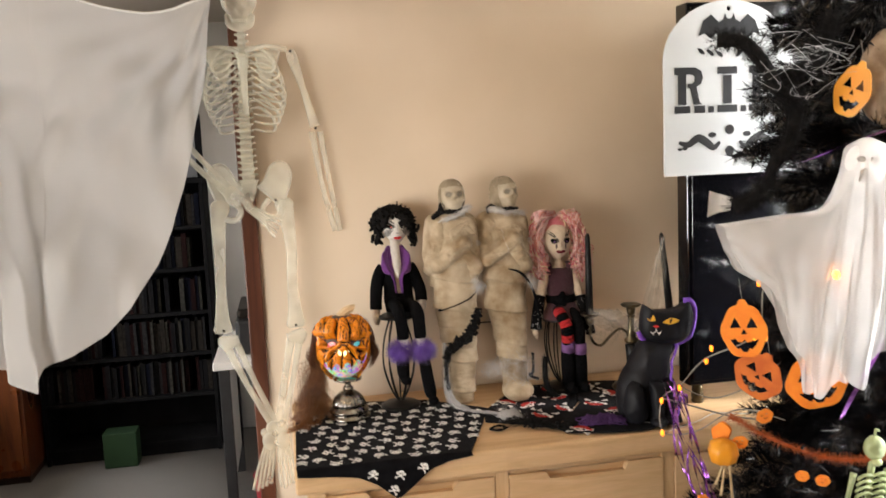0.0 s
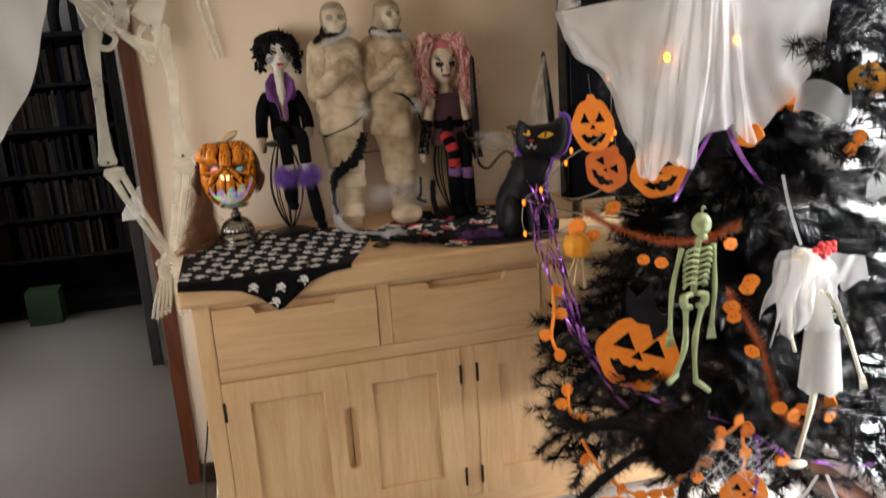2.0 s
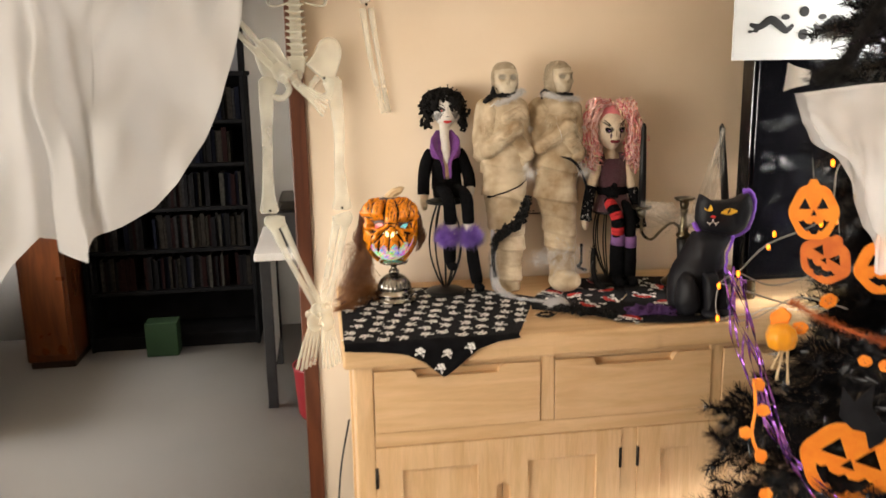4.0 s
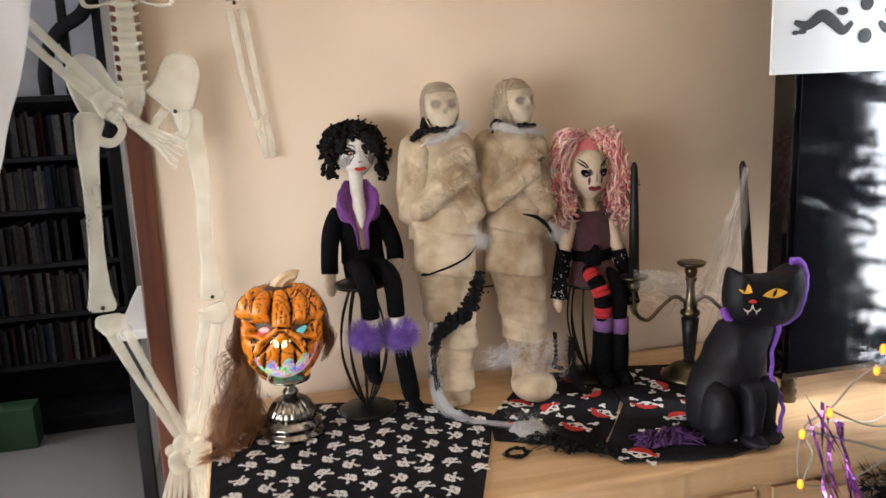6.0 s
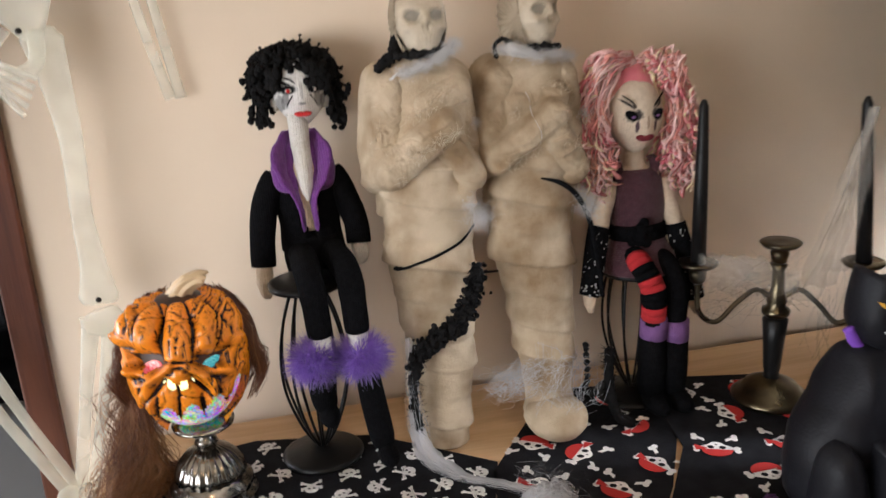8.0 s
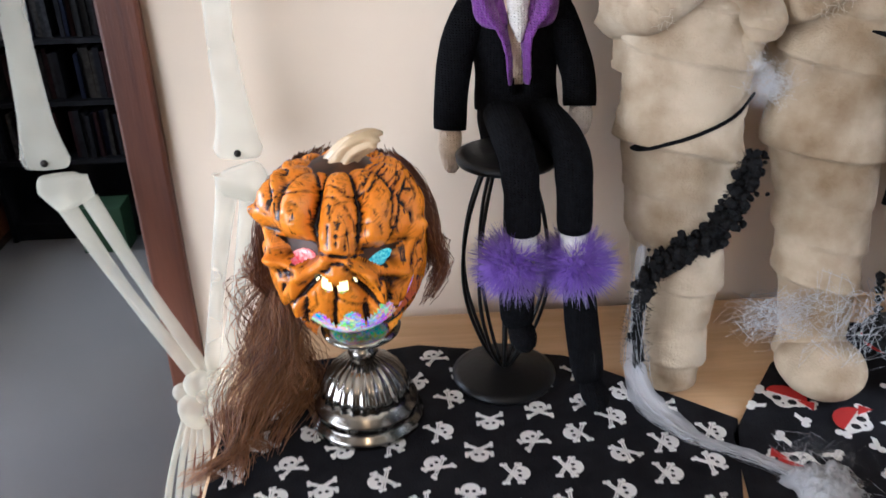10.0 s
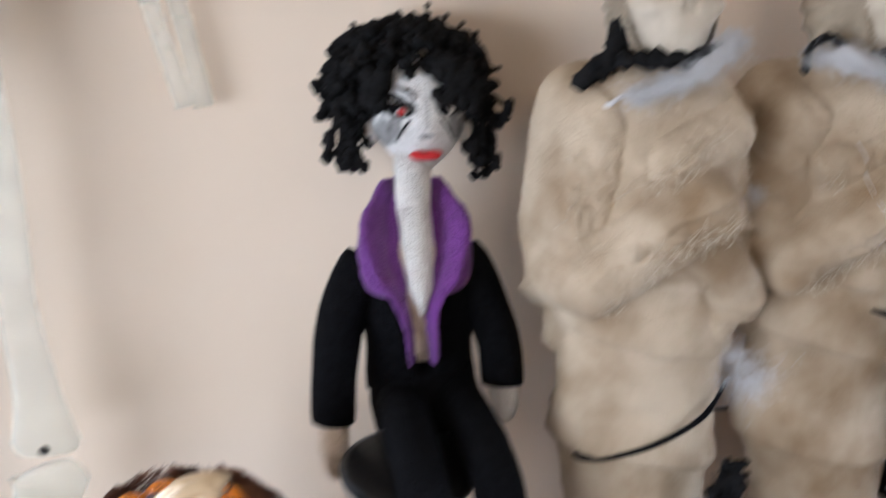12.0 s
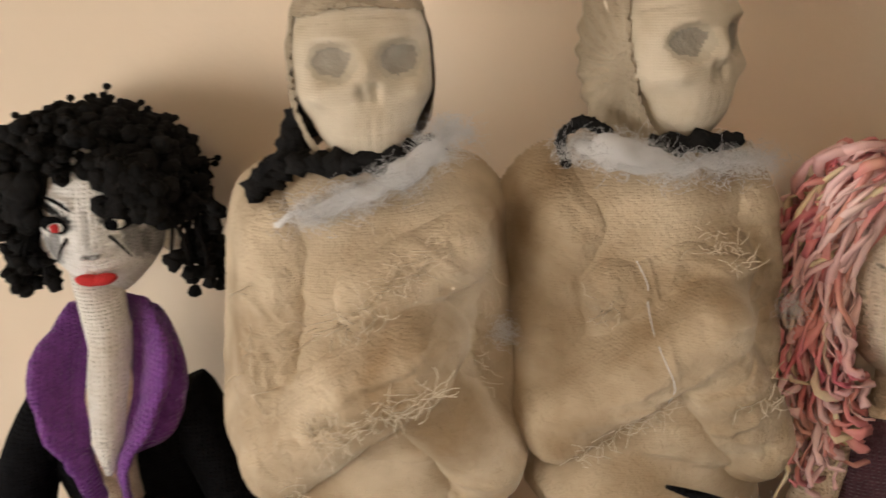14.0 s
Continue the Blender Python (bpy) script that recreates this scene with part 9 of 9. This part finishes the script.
def boo_sign():
    X, Y, Z = 1.272, 1.205, 0.372
    th = root("boo_sign", X, Y, Z, "orange three-pumpkin sign with pale letters on ribbon straps", "sign")
    m = facing(X, Y, Z, -8, 3)
    for k, ch in enumerate("BOO"):
        dx = (k - 1) * 0.050
        pl = part("plaque", moved(cut_shape([round_outline(0.029, 28, 1.05, 0.9, 0.05, 6, cx=dx)], 0.006), m), ORANGEPLASTIC, th, smooth=False)
        part("letter", moved(lettering(ch, 0.034, 0.002), m @ pose(dx, -0.005, 0)), PRINTWHITE, pl, "pale letter", smooth=False)
        part("stalk", moved(tube([(dx, 0, 0.024), (dx + 0.002, 0, 0.036)], [0.005, 0.004], 6), m), ORANGEPLASTIC, pl)
    for s in (-1, 1):
        part("strap", sheet(lambda u, v: m @ Vector((s * (0.055 - 0.045 * v) + 0.008 * u, 0.004, 0.02 + 0.085 * v)), 1, 6), SHEET, th)
        part("strap", sheet(lambda u, v: m @ Vector((s * 0.048 + 0.008 * u, 0.004, -0.018 - 0.035 * v)), 1, 4), SHEET, th)
    part("plate", moved(box(-0.040, 0.040, -0.002, 0.003, -0.046, -0.026, 0.001), m), DARKWOOD, th, smooth=False)
    sk = moved(cut_shape([[(0.058 * math.cos(a), 0.030 * math.sin(a) - 0.080) for a in [2 * math.pi * k / 28 for k in range(28)]], round_outline(0.016, 12, 1, 0.75, cx=-0.026, cz=-0.076), round_outline(0.016, 12, 1, 0.75, cx=0.026, cz=-0.076)], 0.004), m)
    part("skull", sk, SIGNWHITE, th, "flat white skull hanging below", smooth=False)
    part("jaw", moved(cut_shape([[(-0.028, -0.104), (0.028, -0.104), (0.024, -0.128), (-0.024, -0.128)]], 0.004), m @ pose(0, 0.001, 0)), SIGNWHITE, th, smooth=False)


boo_sign()


def gauze_hanging():
    a = sheet(lambda u, v: (1.405 + 0.16 * u - 0.05 * v * (1 - u), 1.22 + 0.10 * u + 0.014 * math.sin(v * 9 + u * 5), 1.40 - 0.36 * v - 0.03 * u + 0.03 * math.sin(u * 6) * v), 14, 26)
    solid("gauze_hanging", [(a, GREYGAUZE)], "ragged grey gauze hanging beside the window", "gauze")
    b = sheet(lambda u, v: (1.195 + 0.13 * u, 1.24 + 0.010 * math.sin(u * 8 + v), 1.285 + 0.018 * math.sin(u * 5) - 0.065 * v * (0.6 + 0.4 * math.sin(u * 3))), 20, 8)
    solid("gauze_hanging", [(b, GREYGAUZE)], "scrap of grey gauze across a branch", "gauze")


gauze_hanging()
# small orange clusters and a bony pumpkin among the branches
rc = random.Random(12)
for x, y, z, r in ((1.195, 1.30, 1.262, 0.020), (1.215, 1.29, 1.27, 0.018), (1.235, 1.30, 1.258, 0.018), (1.12, 1.27, 1.205, 0.022), (1.36, 1.26, 1.18, 0.013), (1.33, 1.25, 1.16, 0.012), (1.30, 1.22, 0.635, 0.014), (1.21, 1.33, 1.51, 0.018), (1.25, 1.33, 1.505, 0.016), (0.885, 1.56, 0.985, 0.022), (1.12, 1.24, 0.60, 0.014), (1.18, 1.205, 0.535, 0.014)):
    bm = cut_shape([round_outline(r, 18, 1.1, 0.85, 0.08, 5)], 0.006, 0.001)
    ob = part("felt_leaf", moved(bm, facing(x, y, z, rc.uniform(-60, 10), rc.uniform(0, 180))), ORANGE, smooth=False)
    tagged(ob, "small orange felt leaf tied to a branch", "ornament", "felt leaves on the tree")


def bony_pumpkin():
    X, Y, Z = 0.872, 1.53, 0.955
    th = root("pumpkin_charm", X, Y, Z, "small orange pumpkin charm with dangling tan bones", "ornament")
    part("pumpkin", lathe([(0.010, -0.030), (0.026, -0.020), (0.031, 0.0), (0.026, 0.020), (0.008, 0.028)], 36, (X, Y, Z), flute=0.05, flutes=8), AMBER, th)
    for dx, dz in ((-0.018, -0.085), (0.008, -0.095), (-0.030, -0.06)):
        part("bone", bone([(X + dx * 0.4, Y - 0.020, Z - 0.022), (X + dx, Y - 0.022, Z + dz)], [0.004, 0.0025, 0.004], 0.8, 6), STRAW, th)


bony_pumpkin()


# ---------------------------------------------------------------- black mirror and board at the right end
def mirror_panel():
    th = root("black_panel", 1.27, 2.12, TOP, "thick black glossy panel standing on small turned feet", "panel")
    # x1 runs past the worktop, unseen behind the tree, to block window light
    x0, x1, y0, y1 = 1.086, 1.620, 2.085, 2.150
    part("casing", box(x0, x1, y0 + 0.004, y1, 0.92, 1.978, 0.003), GLOSSBLACK, th, "glossy black casing", smooth=False)
    part("glass", box(x0 + 0.012, x1 - 0.012, y0, y0 + 0.006, 0.932, 1.965, 0.001), GLOSSBLACK, th, "smoked black glass front", smooth=False)
    for x in (x0 + 0.04, 1.40):
        part("foot", lathe([(0.016, 0), (0.017, 0.008), (0.014, 0.012), (0.017, 0.016), (0.017, 0.026), (0.014, 0.030), (0.016, 0.036), (0.014, 0.060)], 20, (x, (y0 + y1) / 2, TOP)), BRASS, th, "turned brass-coloured foot")


mirror_panel()


def rip_board():
    X, Y, Z = 1.175, 2.028, 1.517
    th = root("tombstone_sign", X, Y, Z, "pale grey tombstone-shaped board with cut-out lettering", "sign")
    w, h = 0.185, 0.455
    o = [(-w, 0), (w, 0), (w, h * 0.66)]
    for k in range(1, 20):
        a = math.pi * k / 20
        o.append((w * math.cos(a), h * 0.66 + (h * 0.34) * math.sin(a)))
    o.append((-w, h * 0.66))
    m = facing(X, Y, Z, -1, 0)
    face = part("board", moved(cut_shape([o, round_outline(0.007, 14, cz=h - 0.022)], 0.006), m), SIGNWHITE, th, smooth=False)
    k = m @ pose(0, -0.0042, 0)

    def dark(outlines, name, lab=""):
        return part(name, moved(cut_shape(outlines, 0.0016), k), BLACKPAINT, face, lab, smooth=False)
    z0, z1, sf = 0.164, 0.283, 0.019          # foot, head and slab depth of the letters

    def slab(x0, x1, z):
        dark([rect(x0, x1, z, z + sf)], "serif")
    # R
    slab(-0.156, -0.112, z0), slab(-0.100, -0.070, z0)
    dark([rect(-0.146, -0.123, z0 + sf + 0.003, z1 - sf)], "letter_stem", "bold black cut-out letter R")
    dark([[(-0.156, z1 - sf), (-0.156, z1), (-0.098, z1), (-0.080, z1 - 0.010), (-0.076, z1 - 0.028), (-0.082, z1 - 0.044), (-0.094, z1 - 0.050), (-0.086, z0 + 0.030), (-0.078, z0 + sf + 0.003), (-0.102, z0 + sf + 0.003), (-0.112, z1 - 0.054), (-0.118, z1 - 0.054), (-0.118, z1 - 0.042), (-0.106, z1 - 0.042), (-0.099, z1 - 0.034), (-0.099, z1 - 0.024), (-0.106, z1 - sf)]], "letter_bowl")
    # I
    slab(-0.034, 0.022, z0), slab(-0.034, 0.022, z1 - sf)
    dark([rect(-0.018, 0.006, z0 + sf + 0.003, z1 - sf - 0.003)], "letter_stem", "bold black cut-out letter I")
    # P
    slab(0.056, 0.102, z0)
    dark([rect(0.066, 0.090, z0 + sf + 0.003, z1 - sf)], "letter_stem", "bold black cut-out letter P")
    dark([[(0.056, z1 - sf), (0.056, z1), (0.114, z1), (0.132, z1 - 0.010), (0.137, z1 - 0.030), (0.131, z1 - 0.048), (0.116, z1 - 0.056), (0.094, z1 - 0.056), (0.094, z1 - 0.042), (0.106, z1 - 0.042), (0.113, z1 - 0.034), (0.113, z1 - 0.024), (0.106, z1 - sf)]], "letter_bowl")
    for x in (-0.053, 0.040, 0.152):
        dark([rect(x - 0.008, x + 0.008, z0, z0 + 0.017)], "full_stop")
    # bat
    wing = [(0, 0.406), (0.008, 0.409), (0.012, 0.420), (0.017, 0.405), (0.030, 0.398), (0.052, 0.418), (0.074, 0.402), (0.088, 0.362), (0.070, 0.370), (0.054, 0.356), (0.036, 0.370), (0.020, 0.360), (0.010, 0.352), (0.0, 0.345)]
    dark([wing + [(-x, z) for x, z in wing[-2:0:-1]]], "bat", "black cut-out bat")
    for s in (-1, 1):
        for q in range(3):
            dark([[(s * (0.028 + 0.026 * q) + 0.010 * math.cos(a), 0.316 + 0.004 * q + 0.006 * math.sin(a) + 0.006 * math.cos(a) * s) for a in [2 * math.pi * j / 12 for j in range(12)]]], "cut_mark")
        c = curve([(s * 0.028, 0, 0.086), (s * 0.046, 0, 0.072), (s * 0.066, 0, 0.086), (s * 0.090, 0, 0.098), (s * 0.118, 0, 0.082), (s * 0.145, 0, 0.088)], 5)
        part("scroll", moved(tube(c, [0.004 + 0.007 * math.sin(math.pi * j / (len(c) - 1)) for j in range(len(c))], 8, None, 0.08), k), BLACKPAINT, face, smooth=False)
        for x, z, r in ((0.050, 0.105, 0.009), (0.128, 0.072, 0.006), (0.142, 0.070, 0.005)):
            dark([round_outline(r, 12, 1.3, 0.8, cx=s * x, cz=z)], "cut_mark")
    for z in (0.062, 0.118):
        dark([round_outline(0.013, 16, cz=z)], "cut_mark")
    part("string", tube(curve([m @ Vector((0, 0, h - 0.018)), m @ Vector((0.01, 0.06, h + 0.03)), m @ Vector((0.04, 0.09, h - 0.0))], 4), 0.0012, 5), WIRE, th)


rip_board()


# ---------------------------------------------------------------- floor by the tree, cobwebs and cables
def floor_pumpkin():
    X, Y = 1.012, 1.61
    th = root("plastic_pumpkin", X, Y, 0, "ribbed orange plastic pumpkin with a black painted face on the floor", "pumpkin")
    prof = [(0.06, 0.0), (0.100, 0.012), (0.130, 0.053), (0.140, 0.100), (0.132, 0.142), (0.106, 0.178), (0.068, 0.194), (0.030, 0.192), (0.012, 0.187)]
    pr = [(p.x, p.z) for p in curve([(r, 0, z) for r, z in prof], 3)]
    part("body", lathe(pr, 120, (X, Y, 0), flute=0.045, flutes=16), ORANGEPLASTIC, th)
    part("stem", tube(curve([(X, Y, 0.195), (X - 0.005, Y, 0.215), (X - 0.018, Y - 0.005, 0.232)], 4), [0.026, 0.020, 0.017, 0.015, 0.014, 0.014, 0.014, 0.013, 0.009], 10), ORANGEPLASTIC, th)
    for da, dz, sh in ((-0.62, 0.125, [(-0.018, -0.012), (0.02, 0.0), (0.012, 0.022), (-0.02, 0.006)]), (-0.22, 0.118, [(-0.02, -0.004), (0.016, -0.014), (0.018, 0.004), (-0.012, 0.02)]), (-0.45, 0.08, [(-0.05, 0.010), (-0.02, -0.006), (0.02, -0.006), (0.05, 0.012), (0.0, -0.022)])):
        a = -math.pi / 2 + da
        part("painted_mark", moved(cut_shape([sh], 0.006), pose(X + 0.138 * math.cos(a), Y + 0.138 * math.sin(a), dz, -12, 0, math.degrees(a) + 90)), BLACKPAINT, th, "black painted mark", smooth=False)


floor_pumpkin()


def webs():
    rnd = random.Random(61)
    wb = bmesh.new()
    path = [(0.424, 2.285, 1.055), (0.424, 2.285, 0.985), (0.427, 2.282, 0.915), (0.437, 2.262, 0.878), (0.470, 2.215, 0.869), (0.515, 2.186, 0.868), (0.556, 2.143, 0.872)]
    dense = curve(path, 10)
    for q in range(4):
        def film(u, v, q=q):
            p = lerp_path(dense, u)
            w = (0.003 + 0.010 * math.exp(-((u - 0.5) / 0.22) ** 2) + 0.007 * u * u + 0.006 * abs(noise.noise((u * 9, q * 3.1, 0)))) * (v - 0.5) * 2
            return p + Vector((w * math.cos(q * 0.9 + u * 3), w * math.sin(q * 0.9 + u * 3) * 0.5, 0.004 + abs(w) * 0.4 + 0.004 * noise.noise((u * 20, v * 4, q))))
        sheet(film, 60, 5, wb)
    for q in range(7):
        cx, cy = 0.555 + 0.035 * rnd.random(), 2.115 + 0.045 * rnd.random()
        def puff(u, v, q=q, cx=cx, cy=cy):
            a, r = 2 * math.pi * u, 0.030 * v * (0.7 + 0.5 * noise.noise((math.cos(2 * math.pi * u) * 2, math.sin(2 * math.pi * u) * 2, q * 5.0)))
            return (cx + r * math.cos(a) * 1.2, cy + r * math.sin(a), TOP + 0.008 + 0.024 * (1 - v * v) * (0.6 + 0.5 * noise.noise((u * 6, v * 4, q))) + 0.004 * noise.noise((u * 22, v * 9, q)))
        sheet(puff, 30, 8, wb)
    for _ in range(45):
        o = [Vector(p) + Vector((rnd.uniform(-.010, .010), rnd.uniform(-.008, .008), rnd.uniform(0, .008))) * (1.6 if k in (2, 3) else 1) for k, p in enumerate(path)]
        i = rnd.choice((0, 0, 0, 1, 2))
        tube(curve(o[i:], 3), rnd.uniform(0.00012, 0.0003), 3, wb)
    for _ in range(110):
        a = Vector((rnd.uniform(0.545, 0.60), rnd.uniform(2.09, 2.17), TOP + rnd.uniform(0.006, 0.03)))
        tube(curve([a, a + Vector((rnd.uniform(-.03, .03), rnd.uniform(-.03, .03), rnd.uniform(0, .015))), a + Vector((rnd.uniform(-.032, .032), rnd.uniform(-.03, .03), rnd.uniform(-.006, .006)))], 3), rnd.uniform(0.0001, 0.00028), 3, wb)
    solid("cobweb", [(wb, WEBFILM)], "white stretch cobweb pulled from the mummy down to the cloth", "cobweb")
    bl = bmesh.new()
    heap = curve([(0.552, 2.085, TOP + 0.010), (0.578, 2.092, TOP + 0.014), (0.600, 2.060, TOP + 0.014), (0.618, 2.035, TOP + 0.012), (0.645, 2.030, TOP + 0.010), (0.668, 2.005, TOP + 0.009), (0.690, 1.996, TOP + 0.007)], 6)
    for _ in range(520):
        f = rnd.random()
        w = 0.006 + 0.010 * math.sin(math.pi * f)
        p = lerp_path(heap, f) + Vector((rnd.gauss(0, 0.5) * w, rnd.gauss(0, 0.5) * w, 0))
        q = rnd.uniform(0.0016, 0.0046)
        p.z = TOP + 0.006 + q + abs(rnd.gauss(0, 0.005))
        ball(p, (q, q, q * 0.9), 7, 5, bl, rough=0.5 * q, freq=300)
    for _ in range(26):
        a = rnd.uniform(0, 6.28)
        o = [Vector((0.520 + (0.020 + rnd.gauss(0, 0.003)) * math.cos(a + k * 0.7), 2.062 + (0.016 + rnd.gauss(0, 0.003)) * math.sin(a + k * 0.7), TOP + 0.004 + 0.004 * rnd.random())) for k in range(6)]
        tube(curve(o, 3), rnd.uniform(0.0006, 0.0013), 5, bl)
    for _ in range(26):
        a = lerp_path(heap, rnd.random())
        o = [a + Vector((rnd.gauss(0, 0.010) * k, rnd.gauss(0, 0.008) * k, 0)) for k in range(4)]
        for q in o:
            q.z = TOP + rnd.uniform(0.004, 0.016)
        tube(curve(o, 3), rnd.uniform(0.0005, 0.0010), 5, bl)
    solid("yarn_tangle", [(bl, BLACKFUR)], "tangle of black boucle yarn lying on the pine top", "yarn", kind="stuff")
    # black furry strip over the first mummy's leg
    c = curve([(0.530, 2.300, 1.140), (0.514, 2.288, 1.098), (0.488, 2.280, 1.070), (0.456, 2.278, 1.052), (0.434, 2.284, 1.025), (0.426, 2.286, 0.975), (0.432, 2.285, 0.915)], 5)
    st = tube(c, [0.005 + 0.007 * math.sin(math.pi * min(1, k / 22)) for k in range(len(c))], 10, None, 0.5)
    for _ in range(900):
        f = rnd.random()
        w = 0.005 + 0.013 * math.sin(math.pi * min(1.0, 0.12 + f * 1.1)) ** 0.7
        p = lerp_path(c, f) + Vector((rnd.gauss(0, 0.42) * w, rnd.gauss(0, 0.22) * w - 0.002, rnd.gauss(0, 0.42) * w))
        q = rnd.uniform(0.0016, 0.0050)
        ball(p, (q, q * 0.8, q), 7, 5, st, rough=0.0018, freq=300)
    for _ in range(900):
        fuzz(st, lerp_path(c, rnd.random()), (0.012, 0.006, 0.012), 1, 0.008, 0.0004, rnd)
    solid("furry_strip", [(st, BLACKFUR)], "black furry fabric strip slung over the mummy figure", "fabric strip")
    s2 = tuft("s", curve([(0.735, 2.31, 0.985), (0.728, 2.295, 0.93), (0.738, 2.285, 0.885), (0.762, 2.28, 0.868)], 5), 0.008, 500, 0.010, BLACKFUR, "", "", rnd)
    solid("furry_strip", [(s2, BLACKFUR)], "black furry fabric strip between mummy and doll", "fabric strip")
    # white lock of web between the mummies and on the second one
    w2 = bmesh.new()
    for _ in range(260):
        a = Vector((rnd.uniform(0.545, 0.615), rnd.uniform(2.28, 2.30), rnd.uniform(0.950, 0.985)))
        tube(curve([a, a + Vector((rnd.uniform(-.02, .02), rnd.uniform(-.01, .01), rnd.uniform(-.02, .02))), a + Vector((rnd.uniform(-.03, .03), rnd.uniform(-.01, .01), rnd.uniform(-.02, .02)))], 3), rnd.uniform(0.0001, 0.00025), 3, w2)
    for _ in range(90):
        a = Vector((rnd.uniform(0.62, 0.69), rnd.uniform(2.262, 2.275), rnd.uniform(0.92, 1.0)))
        tube(curve([a, a + Vector((rnd.uniform(-.03, .02), 0, rnd.uniform(-.03, .03))), a + Vector((rnd.uniform(-.05, .03), 0, rnd.uniform(-.05, .05)))], 3), rnd.uniform(0.0001, 0.0003), 3, w2)
    solid("cobweb", [(w2, COBWEB)], "tufts of white stretch cobweb between the mummy figures", "cobweb")
    # web over the candelabra
    w3 = bmesh.new()
    for _ in range(45):
        t0, t1 = rnd.random(), rnd.random()
        p = Vector((1.065, 2.19, 1.335)).lerp(Vector((1.03, 2.22, 1.03)), t0) + Vector((rnd.uniform(-.016, .016), 0, 0)) * (0.4 + t0)
        tube(curve([p, p + Vector((rnd.uniform(-.015, .01), 0, -0.04)), p + Vector((rnd.uniform(-.03, .015), 0, -0.09))], 3), rnd.uniform(0.00012, 0.00035), 3, w3)
    for _ in range(120):
        a = Vector((rnd.uniform(0.88, 1.03), rnd.uniform(2.25, 2.30), rnd.uniform(1.03, 1.10)))
        tube(curve([a, a + Vector((rnd.uniform(-.03, .03), 0, rnd.uniform(-.02, .02))), a + Vector((rnd.uniform(-.05, .05), 0, rnd.uniform(-.03, .03)))], 3), rnd.uniform(0.00012, 0.00035), 3, w3)
    for q in range(3):
        def veil(u, v, q=q):
            p = Vector((1.066, 2.196, 1.335)).lerp(Vector((1.004 + 0.03 * q, 2.235, 1.05 + 0.02 * q)), u)
            w = (0.004 + 0.024 * u * u + 0.010 * abs(noise.noise((u * 7, q * 2.7, 1)))) * (v - 0.5) * 2
            return p + Vector((w, 0.006 * math.sin(v * 7 + q + u * 5), 0.006 * noise.noise((u * 16, v * 5, q))))
        sheet(veil, 44, 8, w3)

        def lump(u, v, q=q):
            x = 0.868 + 0.155 * u
            return Vector((x, 2.262 + 0.012 * math.sin(u * 9 + q) + 0.010 * q, 1.085 + 0.020 * math.sin(u * 5 + q) + (0.020 + 0.014 * noise.noise((u * 9, 2, q))) * (v - 0.5) * 2 + 0.006 * noise.noise((u * 22, v * 6, q))))
        sheet(lump, 50, 8, w3)
    solid("cobweb", [(w3, WEBTHIN)], "fine white cobweb over the candelabra arms", "cobweb")
    cb = tube(curve([(0.535, 2.505, 1.06), (0.60, 2.506, 1.062), (0.70, 2.506, 1.058)], 4), 0.0022, 6)
    solid("cable", [(cb, BLACKPAINT)], "thin black cable along the wall behind the figures", "cable")


webs()
# floor tiles by the window
for i in range(3):
    for j in range(12):
        x0, y0 = TX + 0.014 + i * 0.305, -1.08 + j * 0.305
        x1, y1 = min(x0 + 0.300, 1.735), min(y0 + 0.300, WY - 0.002)
        if x1 - x0 < 0.05 or y1 - y0 < 0.05:
            continue
        part("tile", box(x0, x1, y0, y1, -0.006, 0.0, 0.0015, seg=1), TILE, tilebed, smooth=False)
